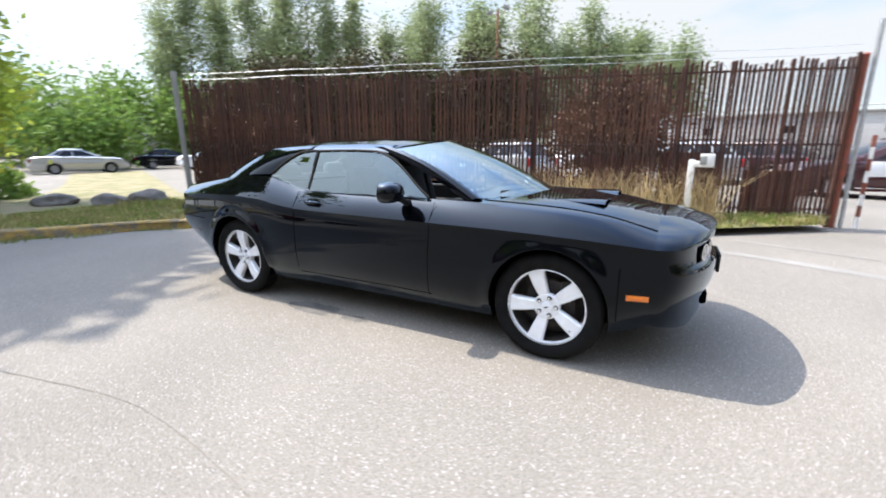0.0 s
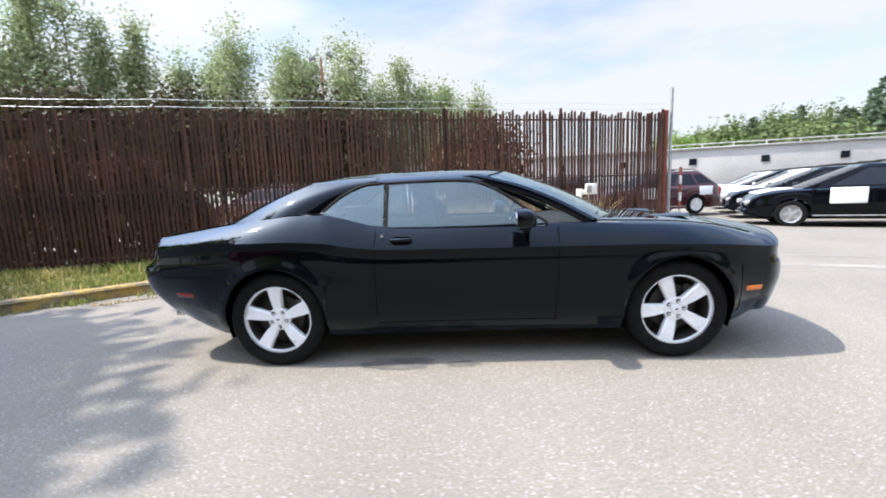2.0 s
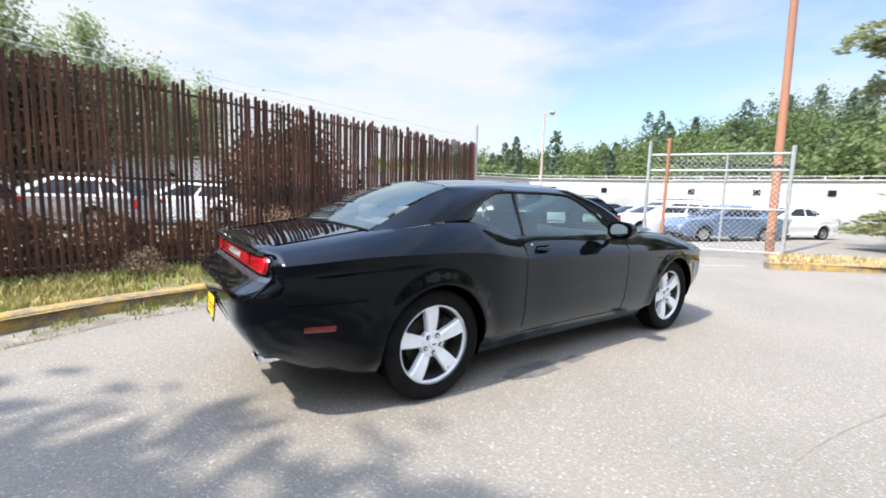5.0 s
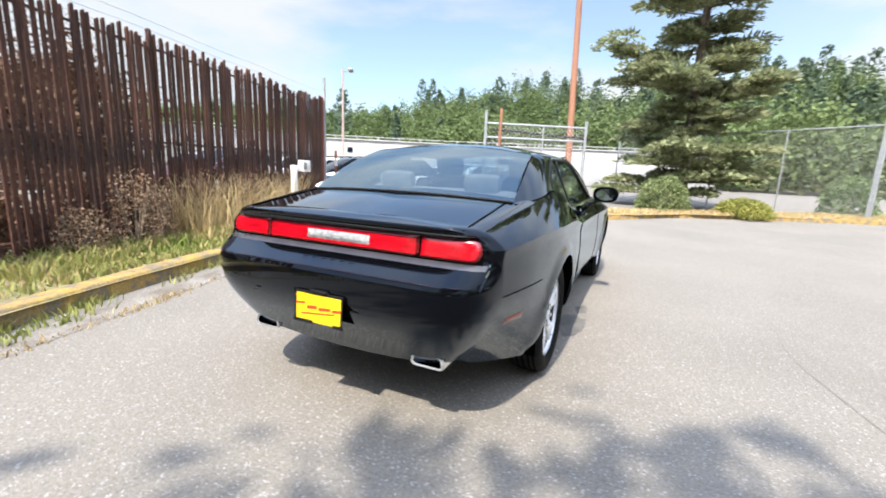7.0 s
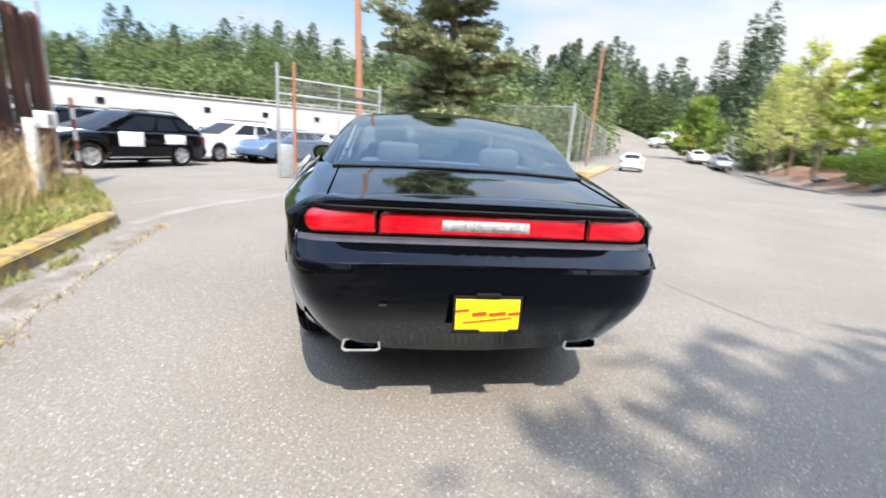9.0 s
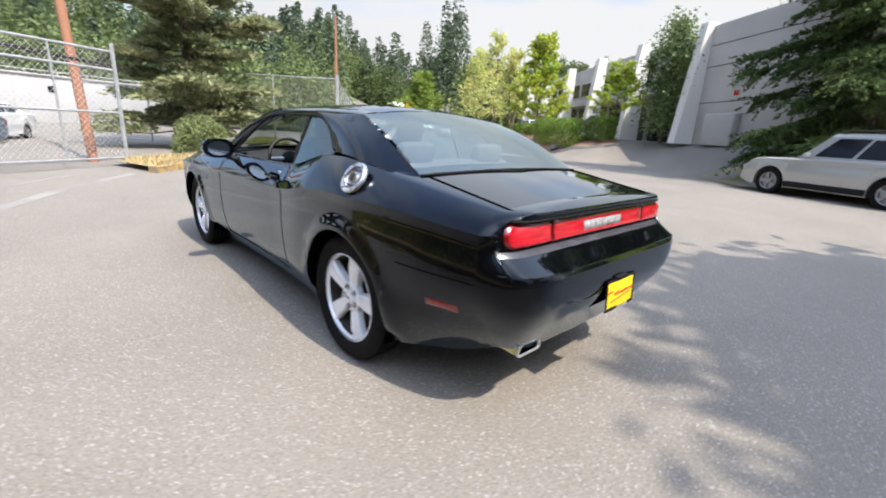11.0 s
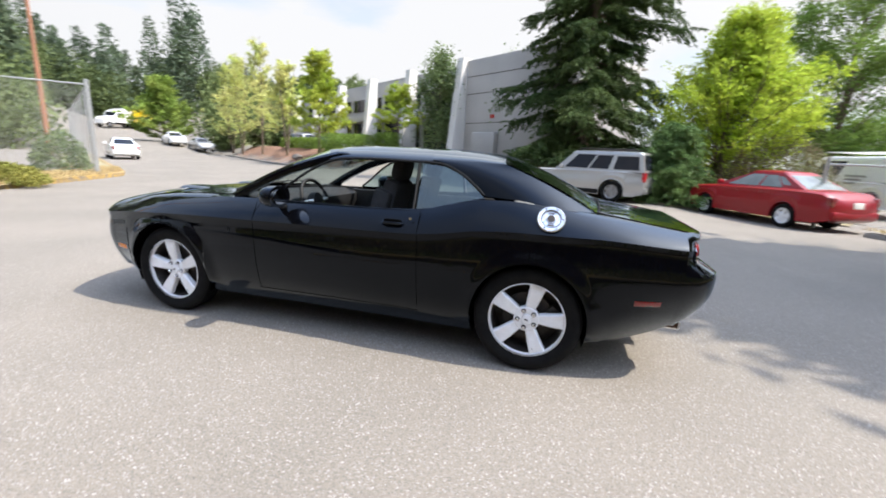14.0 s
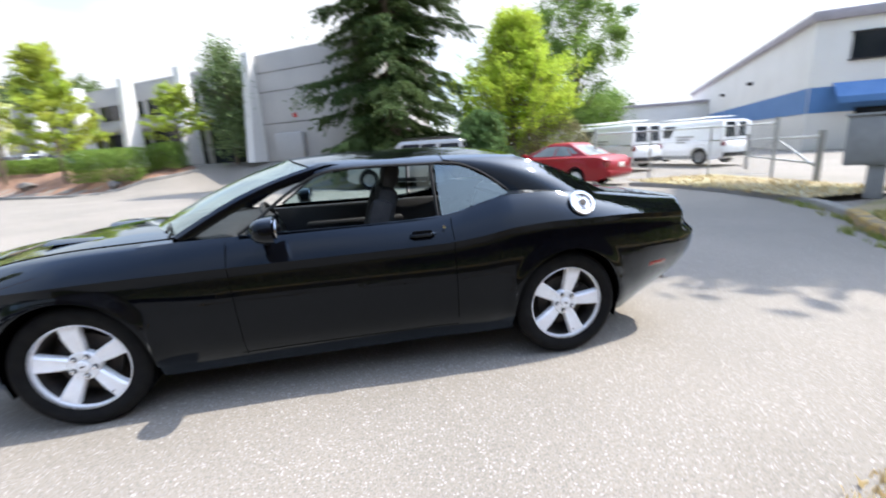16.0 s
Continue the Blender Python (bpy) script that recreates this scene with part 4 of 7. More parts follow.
    part("boot_lip_trim", tube([tail_point(y, 0.962, 0.004) for y in np.linspace(-0.70, 0.70, 30)], 0.005, 6), BLACK_TRIM, car)
    part("bumper_edge", tube([tail_point(y, 0.762, 0.000) for y in np.linspace(-0.79, 0.79, 36)], 0.004, 6), BLACK_PAINT, car)
    part("plate_recess", rear_panel(-0.160, 0.160, 0.500, 0.645, 0.002, n=8, lift=0.001), SHUT, car)
    plate = part("number_plate", moved(cbox((0, 0, 0), (0.006, 0.268, 0.140), 0.002), pose(-2.594, 0.0, 0.566, 0, 4, 0)), YELLOW, car, "yellow dealer plate in a dark frame")
    part("plate_frame", join(*[moved(cbox((0, 0, 0), s, 0.002), pose(-2.597, 0, 0.566, 0, 4, 0) @ pose(*c)) for s, c in (((0.006, 0.285, 0.012), (0, 0, 0.074)), ((0.006, 0.12, 0.016), (0, 0.09, -0.069)), ((0.006, 0.06, 0.016), (0, -0.12, -0.069)), ((0.006, 0.010, 0.150), (0, 0.138, 0)), ((0.006, 0.010, 0.150), (0, -0.138, 0)))]), BLACK_TRIM, plate)
    for k, (y, z, ln, wd) in enumerate(((0.105, 0.018, 0.055, 0.010), (0.035, 0.004, 0.06, 0.016), (-0.04, 0.004, 0.07, 0.014), (-0.11, 0.006, 0.05, 0.012), (0.0, -0.022, 0.20, 0.006))):
        part("lettering_bar", moved(cbox((0, 0, 0), (0.002, ln, wd), 0.0), pose(-2.594, 0, 0.566, 0, 4, 0) @ pose(-0.0045, y, z, -6, 0, 0)), RED_INK, plate)
    part("plate_lamp", moved(cbox((0, 0, 0), (0.03, 0.10, 0.014), 0.004), pose(-2.588, 0, 0.648)), BLACK_TRIM, car)
    part("parking_sensor", moved(cbox((0, 0, 0), (0.004, 0.03, 0.008), 0.001), pose(-2.588, 0.42, 0.60)), DARK_METAL, car)
    for sy in (1, -1):
        out = [(-0.085, -0.020), (-0.070, -0.030), (0.070, -0.030), (0.085, -0.016), (0.075, 0.026), (0.060, 0.032), (-0.062, 0.032), (-0.078, 0.026)]
        tip = part("exhaust_tip", moved(sheet([[(0, y * 1.0, z) for y, z in out], [(-0.16, y, z) for y, z in out], [(-0.165, y * 0.97, z * 0.93) for y, z in out], [(-0.163, y * 0.88, z * 0.70) for y, z in out], [(0, y * 0.86, z * 0.68) for y, z in out]], closed=True), pose(-2.275, sy * 0.505, 0.358)), CHROME, car, "rectangular chrome exhaust tip")
        # paler metal than the tip: the sunlit edge is put into its colour
        part("exhaust_rim", moved(sheet([[(-0.158, y * 1.0, z) for y, z in out], [(-0.168, y * 1.0, z) for y, z in out], [(-0.170, y * 0.96, z * 0.94) for y, z in out], [(-0.168, y * 0.90, z * 0.74) for y, z in out], [(-0.150, y * 0.90, z * 0.74) for y, z in out]], closed=True), pose(-2.275, sy * 0.505, 0.358)), BRIGHT_RIM, tip, "rim of the exhaust tip, paled to show its sunlit edge")
        part("exhaust_bore", moved(slab([(y * 0.86, z * 0.72) for y, z in out], 0, -0.01, axis=0), pose(-2.33, sy * 0.505, 0.358)), SHUT, tip)
    part("under_tray", cbox((0.15, 0, 0.27), (3.9, 1.2, 0.05), 0.02), SHUT, car)

    # front: grille, round lamps, lip
    def nose_point(y, z, out=0.0):
        s = min(0.999, abs(y) / side_y(2.05, z))
        return (2.05 + (nose_x(z) - 2.05) * (1 - s ** 2.1) ** (1 / 2.1) + out, y, z)

    part("grille", sheet([[nose_point(y, z, 0.004) for y in np.linspace(-0.66, 0.66, 31)] for z in np.linspace(0.702, 0.796, 5)]), SHUT, car)
    for y in (0.55, 0.40, -0.40, -0.55):
        at = Matrix.Translation(nose_point(y, 0.748, -0.008)) @ pose(0, 0, 0, 0, 0, -90 + (18 if y > 0 else -18) * abs(y) / 0.5)
        lamp = part("headlamp", moved(lathe([(0.046, 0.0), (0.046, 0.016), (0.038, 0.020), (0.0001, 0.022)], 28), at), CLEAR_LENS, car)
        part("lamp_bezel", moved(lathe([(0.052, 0.0), (0.052, 0.02), (0.046, 0.02), (0.046, 0.0)], 28), at), CHROME, lamp)
    part("lower_intake", moved(cbox((0, 0, 0), (0.04, 0.8, 0.09), 0.02), pose(2.345, 0, 0.42)), SHUT, car)
    part("front_plate_bracket", moved(cbox((0, 0, 0), (0.02, 0.32, 0.12), 0.004), pose(2.425, 0, 0.60)), BLACK_TRIM, car)
    # twin bonnet scoops, wipers, aerial
    for sy in (1, -1):
        sc = part("bonnet_scoop", moved(scoop_shell(), pose(1.58, sy * 0.36, half_top(1.58, 0.36) - 0.004, 0, 2.5, 0)), BLACK_PAINT, car)
        part("scoop_mouth", moved(cbox((0, 0, 0), (0.014, 0.19, 0.012), 0.004), pose(1.58 + 0.142, sy * 0.36, half_top(1.72, 0.36) + 0.006)), SHUT, sc)
    part("cowl_panel", sheet([[(1.17 - 0.42 * (abs(s)) ** 2, s * 0.74, half_top(1.0, 0.5) - 0.022), (1.29 - 0.42 * abs(s) ** 2, s * 0.74, half_top(1.0, 0.5) - 0.012)] for s in np.linspace(-1, 1, 21)]), BLACK_TRIM, car)
    for y0, y1, x0, x1 in ((0.62, 0.05, 0.98, 1.16), (0.02, -0.52, 1.20, 1.02)):
        part("wiper", tube([(x0 + 0.02, y0, 1.035), ((x0 + x1) / 2, (y0 + y1) / 2, 1.06), (x1 - 0.02, y1, 1.05)], [0.010, 0.007, 0.005], 6), BLACK_TRIM, car)

    # cabin
    part("cabin_floor", cbox((-0.4, 0, 0.36), (2.7, 1.5, 0.05), 0.01), CABIN, car)
    part("dashboard", dash_mesh(), CABIN, car)
    part("rear_shelf", cbox((-1.52, 0, 1.045), (0.55, 1.22, 0.03), 0.012), CABIN, car)
    part("bulkhead", cbox((-1.40, 0, 0.72), (0.06, 1.3, 0.66), 0.02), CABIN, car)
    part("console", cbox((0.05, 0, 0.56), (1.2, 0.24, 0.34), 0.05), CABIN, car)
    for sy in (1, -1):
        part("door_card", join(cbox((-0.10, sy * 0.765, 0.71), (1.70, 0.05, 0.54), 0.02), cbox((-0.10, sy * 0.72, 0.80), (0.9, 0.07, 0.06), 0.025)), CABIN, car)
        seat_parts(car, 0.02 if sy > 0 else -0.02, sy * 0.36)
    part("rear_seat", join(cbox((-1.02, 0, 0.55), (0.50, 1.16, 0.22), 0.07), moved(cbox((0, 0, 0), (0.16, 1.16, 0.56), 0.06), pose(-1.26, 0, 0.84, 0, -20, 0))), SEAT, car)
    for sy in (1, -1):
        part("rear_headrest", moved(cbox((0, 0, 0), (0.10, 0.27, 0.15), 0.045), pose(-1.345, sy * 0.33, 1.14, 0, -12, 0)), SEAT, car)
    wheel = new("steering_wheel")
    wheel.parent = car
    wheel.matrix_local = pose(0.42, 0.36, 0.965, 0, 0, 90) @ pose(0, 0, 0, 22, 0, 0)
    ring = [(0.185 * math.cos(t), 0, 0.185 * math.sin(t)) for t in np.linspace(0, 2 * math.pi, 40)]
    part("wheel_rim", tube(ring, 0.015, 8, caps=False), CABIN, wheel)
    part("wheel_hub", lathe([(0.07, -0.03), (0.075, 0.0), (0.06, 0.035), (0.0001, 0.045)], 24), CABIN, wheel)
    for t in (0, math.pi, -1.9, -1.24):
        part("wheel_spoke", tube([(0.05 * math.cos(t), 0.01, 0.05 * math.sin(t)), (0.18 * math.cos(t), 0, 0.18 * math.sin(t))], 0.014, 6), ALLOY if abs(t) in (0, math.pi) else CABIN, wheel)
    part("interior_mirror", moved(cbox((0, 0, 0), (0.03, 0.22, 0.06), 0.012), pose(0.32, 0, 1.335)), CABIN, car)
    part("registration_sticker", moved(cbox((0, 0, 0), (0.002, 0.05, 0.035), 0.0), pose(0.84, 0.62, 1.045, 0, -58, 0)), PAPER, screen)

    # wheel arch liners
    for hx in (HUB_X, -HUB_X):
        for sy in (1, -1):
            arc = [(hx + 0.384 * math.cos(t), HUB_Z + 0.400 * math.sin(t)) for t in np.linspace(-0.35, math.pi + 0.35, 26)]
            rows = [[(x, sy * y, z) for y in (0.875, 0.80, 0.62)] + [(hx, sy * 0.615, HUB_Z)] for x, z in arc]
            part("arch_liner", sheet(rows), SHUT, car)

    # wheels
    for x in (HUB_X, -HUB_X):
        build_wheel(car, pose(x, 0.805, HUB_Z, 0, 7 if x > 0 else -14, 0), True)
        build_wheel(car, pose(x, -0.805, HUB_Z, 0, 20 if x > 0 else 4, 180), False)
    return car


def half_top(x, y):
    """Height of the bonnet or boot surface."""
    ys, zs, zt = shoulder_y(x), shoulder_z(x), centre_z(x)
    u = 1 - min(1, abs(y) / ys)
    return zs + (zt - zs) * math.sin(u * math.pi / 2) ** 0.9 + 0.004 * math.sin(u * math.pi)


def mirror_shell(sy):
    rows = []
    for i in range(11):
        u = i / 10
        x = 0.315 + 0.135 * u
        s = math.sqrt(max(0.0, 1 - (u ** 1.6) ** 2)) if u < 1 else 0.04
        s = max(0.05, s)
        rows.append([(x, sy * (0.985 + 0.115 * s * math.copysign(abs(math.cos(t)) ** 0.75, math.cos(t)) + 0.015 * u), 1.055 + 0.075 * s * math.copysign(abs(math.sin(t)) ** 0.8, math.sin(t))) for t in np.linspace(0, 2 * math.pi, 24, endpoint=False)])
    vs, fs = sheet(rows, closed=True)
    fs.append(tuple(range(24)))
    fs.append(tuple(240 + k for k in range(24)))
    return vs, fs


def scoop_shell():
    rows = []
    for i in range(9):
        u = i / 8
        x = -0.22 + 0.36 * u
        h = 0.021 * math.sin(u * math.pi / 2) ** 1.5
        rows.append([(x, -0.13 - 0.02 * u, -0.002), (x, -0.11, h * 0.8), (x, -0.05, h), (x, 0.05, h), (x, 0.11, h * 0.8), (x, 0.13 + 0.02 * u, -0.002)])
    rows.append([(0.142, y, -0.004) for y in (-0.15, -0.11, -0.05, 0.05, 0.11, 0.15)])
    return sheet(rows)


def dash_mesh():
    prof = [(1.10, 0.99), (0.85, 1.00), (0.66, 0.985), (0.60, 0.94), (0.60, 0.86), (0.66, 0.74), (0.72, 0.55), (0.9, 0.45)]
    g = sheet([[(x - 0.25 * (abs(y) / 0.74) ** 3 * (x > 0.8), y, z + 0.025 * math.exp(-((y - 0.36) / 0.16) ** 2) * (x < 0.9)) for x, z in prof] for y in np.linspace(-0.75, 0.75, 25)])
    return g


def seat_parts(car, x, y):
    part("seat_cushion", join(cbox((x + 0.0, y, 0.56), (0.52, 0.40, 0.15), 0.05), cbox((x, y + 0.21, 0.585), (0.48, 0.10, 0.17), 0.045), cbox((x, y - 0.21, 0.585), (0.48, 0.10, 0.17), 0.045)), SEAT_DARK, car)
    m = pose(x - 0.29, y, 0.90, 0, -16, 0)
    part("seat_back", join(*[moved(g, m) for g in (cbox((0, 0, 0), (0.14, 0.38, 0.60), 0.05), cbox((0.03, 0.20, -0.03), (0.15, 0.11, 0.50), 0.045), cbox((0.03, -0.20, -0.03), (0.15, 0.11, 0.50), 0.045))]), SEAT_DARK, car)
    part("headrest", moved(cbox((0, 0, 0), (0.11, 0.27, 0.18), 0.05), pose(x - 0.39, y, 1.27, 0, -14, 0)), SEAT_DARK, car)
    for d in (-0.06, 0.06):
        part("headrest_post", tube([(x - 0.375, y + d, 1.13), (x - 0.39, y + d, 1.22)], 0.007, 6), CHROME, car)


build_coupe()

# ---- ground ----


def smooth01(a, b, x):
    t = min(1.0, max(0.0, (x - a) / (b - a)))
    return t * t * (3 - 2 * t)


def ground_z(x, y):
    """Level by the coupe; a bank up to the office block, woods rising far ahead."""
    s = 0.6 * x + 0.8 * y
    s0 = -12.4 + 3.2 * smooth01(6, 11, x)
    z = 1.3 * smooth01(s0, s0 - 3.6, s) * smooth01(-7, -1, x) * smooth01(70, 45, x)
    z -= 0.15 * smooth01(6, 10, x) * smooth01(2.5, 6, y)
    z -= 0.10 * smooth01(-4, -6.5, x) * smooth01(-7, -10, y)
    r = math.hypot(x, y)
    if r > 40 and x > 5:
        az = math.atan2(y, x)
        z += 13 * smooth01(58, 120, r) * smooth01(5, 40, x) * (1 - 0.6 * smooth01(0.25, 0.9, az)) * (1 - 0.73 * road_cut(az))
        z += 1.2 * smooth01(42, 62, r) * road_cut(az)
    return z


def road_cut(az):
    """The gentler climb that the road takes between the wooded slopes."""
    return smooth01(-0.82, -0.72, az) * smooth01(-0.48, -0.57, az)


def build_ground():
    def steps(lo, hi, fine_lo, fine_hi):
        a = np.linspace(fine_lo, fine_hi, int((fine_hi - fine_lo) / 1.2))
        b = fine_hi + (hi - fine_hi) * np.linspace(0, 1, 26)[1:] ** 2.4
        c = fine_lo + (lo - fine_lo) * np.linspace(0, 1, 26)[1:] ** 2.4
        return np.concatenate([c[::-1], a, b])
    xs, ys = steps(-900, 900, -30, 50), steps(-900, 900, -46, 46)
    co = np.array([(x, y, ground_z(x, y)) for x in xs for y in ys])
    n = len(ys)
    q = np.array([(i * n + j, (i + 1) * n + j, (i + 1) * n + j + 1, i * n + j + 1) for i in range(len(xs) - 1) for j in range(n - 1)])
    ob = new("ground", fast_mesh("ground", co, q, ASPHALT))
    tagged(ob, "worn light grey asphalt yard with pale aggregate showing", "ground", kind="structure")


build_ground()


def area(name, outline, z, mat, label, category, step=0.7, drape=True):
    """A piece of level or draped ground inside an outline."""
    bm = bmesh.new()
    vs = [bm.verts.new((x, y, 0)) for x, y in outline]
    bm.faces.new(vs)
    bmesh.ops.triangulate(bm, faces=list(bm.faces))
    for _ in range(5):
        es = [e for e in bm.edges if e.calc_length() > step * 2]
        if not es:
            break
        bmesh.ops.subdivide_edges(bm, edges=es, cuts=1)
        bmesh.ops.triangulate(bm, faces=list(bm.faces))
    for v in bm.verts:
        v.co.z = z + (ground_z(v.co.x, v.co.y) if drape else 0)
    bmesh.ops.recalc_face_normals(bm, faces=list(bm.faces))
    if sum(f.normal.z for f in bm.faces) < 0:
        bmesh.ops.reverse_faces(bm, faces=list(bm.faces))
    me = bpy.data.meshes.new(name)
    bm.to_mesh(me)
    bm.free()
    me.materials.append(mat)
    return tagged(new(name, me), label, category, kind="structure")


def resample(path, step):
    p = [Vector((*q, 0)) for q in path]
    pts = []
    for i in range(len(p) - 1):
        a, b, c, d = p[max(0, i - 1)], p[i], p[i + 1], p[min(len(p) - 1, i + 2)]
        n = max(1, round((c - b).length / step))
        for k in range(n):
            t = k / n
            pts.append(0.5 * ((2 * b) + (c - a) * t + (2 * a - 5 * b + 4 * c - d) * t * t + (3 * b - a - 3 * c + d) * t ** 3))
    return pts + [p[-1]]


def kerb(name, path, mat, label, width=0.19, height=0.15, step=0.5, side=1, base=0.0):
    """A kerb of single stones along a path; side says where its back lies."""
    pts = resample(path, 0.25)
    th = tagged(new(name), label, "kerb", kind="structure")
    per = max(1, round(2.4 / 0.25))
    i = 0
    while i < len(pts) - 1:
        seg = pts[i:i + per + 1]
        rows = []
        for k, p in enumerate(seg):
            j = i + k
            d = (pts[min(j + 1, len(pts) - 1)] - pts[max(j - 1, 0)]).normalized()
            nrm = Vector((-d.y, d.x, 0)) * side
            z0 = ground_z(p.x, p.y) + base
            if k == 0:
                p = p + d * 0.004
            elif k == len(seg) - 1:
                p = p - d * 0.004
            rows.append([(p.x + nrm.x * o, p.y + nrm.y * o, z0 + h) for o, h in ((0, -0.05), (0.012, height - 0.03), (0.022, height - 0.008), (0.04, height), (width, height), (width, -0.05))])
        geo = sheet(rows)
        n = 6
        geo[1].append(tuple(reversed(range(n))))
        geo[1].append(tuple((len(seg) - 1) * n + k for k in range(n)))
        part("kerb_stone", geo, mat, th, sharp=50)
        i += per
    return th


def ribbon(name, path, width, z, mat, label, category, side=1):
    pts = resample(path, 0.3)
    rows = []
    for j, p in enumerate(pts):
        d = (pts[min(j + 1, len(pts) - 1)] - pts[max(j - 1, 0)]).normalized()
        nrm = Vector((-d.y, d.x, 0)) * side
        w = width * (1 + 0.12 * noise.noise(Vector((p.x * 1.3, p.y * 1.3, 2))))
        rows.append([(p.x + nrm.x * o, p.y + nrm.y * o, ground_z(p.x, p.y) + z) for o in (0, w * 0.5, w)])
    return tagged(mk(name, *sheet(rows), mat, smooth=False), label, category, kind="structure")


KERB_NEAR = [(-8.5, -8.6), (-8.8, -5.5), (-8.5, -3.2), (-7.7, -1.9), (-6.75, -0.9), (-5.9, 0.45), (-5.25, 1.1), (-4.2, 1.95), (-3.3, 2.42), (-2.06, 2.82), (-0.7, 3.18), (1.4, 3.55)]
APRON = [(1.5, 3.35), (2.7, 3.15), (4.3, 2.45), (6.0, 1.7), (7.9, 0.55)]
CRACK_PATH = [(3.2, -3.95), (2.46, -3.4), (1.35, -2.75), (0.55, -2.52), (-0.33, -2.42), (-0.92, -2.5), (-1.5, -2.62)]
KERB_ISLAND = [(7.9, 0.2), (9.0, -0.75), (11.2, -2.5), (12.7, -5.0), (14.2, -8.0), (15.3, -9.5), (18.5, -11.6), (24, -15.1), (34, -21.5)]
FENCE_A, FENCE_B = Vector((-7.7, 2.65, 0)), Vector((4.6, 6.22, 0))
fence_dir = (FENCE_B - FENCE_A).normalized()

kerb("kerb_plain", KERB_NEAR[:4], CONCRETE, "plain weathered concrete kerb beside the dry grass", height=0.11)
kerb("kerb_yellow", KERB_NEAR[3:], YELLOW_KERB, "worn yellow-painted concrete kerb along the grass verge")
ribbon("gutter_strip", [(-4.9, 1.25), (-3.4, 2.2), (-2.06, 2.62), (-0.7, 2.98), (1.4, 3.33)], 0.27, 0.004, GUTTER, "stained concrete gutter strip below the kerb", "gutter", side=-1)
ribbon("apron_strip", APRON, 0.20, 0.004, CONCRETE, "pale concrete strip across the gateway", "concrete strip")
ribbon("apron_strip", [(3.0, 4.2), (4.7, 3.4), (6.5, 2.5), (8.3, 1.35)], 0.09, 0.004, CONCRETE, "narrow pale concrete joint across the gateway", "concrete strip")
kerb("kerb_island", KERB_ISLAND, YELLOW_KERB, "faded yellow kerb round a planted island", side=1)

verge = KERB_NEAR[3:] + [(2.6, 4.3), (4.45, 5.7), (4.4, 6.35), (-7.9, 2.85), (-14, 4.2), (-13.4, 1.6), (-11.5, -1.5), (-11, -3)]
area("grass_verge", verge, 0.125, TURF, "grass verge between the kerb and the rusty fence", "grass verge", drape=False)
area("lawn", [(-8.55, -8.6), (-8.85, -5.5), (-8.55, -3.2), (-11.0, -3.0), (-11.6, -8.6)], 0.125, DRY_TURF, "dry yellow grass strip beside the pipe gate", "grass", drape=False)
area("island_bed", KERB_ISLAND + [(36, -20.4), (16.4, -7.9), (9.9, 0.8)], 0.125, DRY_TURF, "planted island with dry grass along the wire fence", "grass", drape=False)
area("far_lawn", [(-14, 4.2), (-13.4, 1.6), (-19, 4.4), (-30, 9), (-30, 13), (-9, 3.4)], 0.03, TURF, "sunlit green lawn running to the road", "lawn")
BED = [(8.4, -22.9), (9.6, -21.9), (11.2, -21.6), (13.2, -21.8), (15.4, -22.6), (20.6, -25.6), (27, -30.6), (36, -37.5), (36, -42), (26, -36.5), (17.5, -30.0), (10.2, -25.2)]
area("mulch_bed", BED, 0.05, MULCH, "sloping brown bark mulch bed under young trees", "planting bed")
kerb("kerb_bed", BED[:8], CONCRETE, "pale concrete kerb round the mulch bed", side=-1)
area("fir_bank", [(-9.5, -11.0), (-6, -12.2), (0.2, -14.6), (2.5, -17.4), (-2, -21), (-12, -21), (-11.4, -14)], 0.04, TURF, "rough grass bank below the fir", "grass bank")

# a dark sealed crack and small dark patches on the asphalt
CRACK = material("dark_sealed_crack", (0.166, 0.147, 0.122), rough=0.86, color2=(0.202, 0.179, 0.149), scale=9, grain=0.3)
ribbon("crack_line", CRACK_PATH, 0.009, 0.0035, CRACK, "thin dark curved crack across the asphalt", "crack")



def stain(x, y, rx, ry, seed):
    """A small dark patch: a thin film with a ragged rim."""
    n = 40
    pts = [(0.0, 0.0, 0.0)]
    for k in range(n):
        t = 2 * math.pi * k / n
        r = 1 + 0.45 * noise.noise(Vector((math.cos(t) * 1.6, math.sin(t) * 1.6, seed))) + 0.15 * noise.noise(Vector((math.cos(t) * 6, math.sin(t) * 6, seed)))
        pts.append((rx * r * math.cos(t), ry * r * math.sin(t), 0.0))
    ob = mk("stain", pts, [(0, 1 + k, 1 + (k + 1) % n) for k in range(n)], DARK_PATCH, smooth=False)
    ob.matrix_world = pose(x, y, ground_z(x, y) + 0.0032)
    tagged(ob, "small dark ragged patch on the asphalt", "stain", kind="structure")


DARK_PATCH = material("dark_patch_asphalt", (0.075, 0.070, 0.065), rough=0.75, color2=(0.135, 0.124, 0.112), scale=6, grain=0.25, grain_scale=80)
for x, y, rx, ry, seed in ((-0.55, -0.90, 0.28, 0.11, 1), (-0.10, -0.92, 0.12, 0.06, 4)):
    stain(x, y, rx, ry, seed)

# ---- vegetation ----


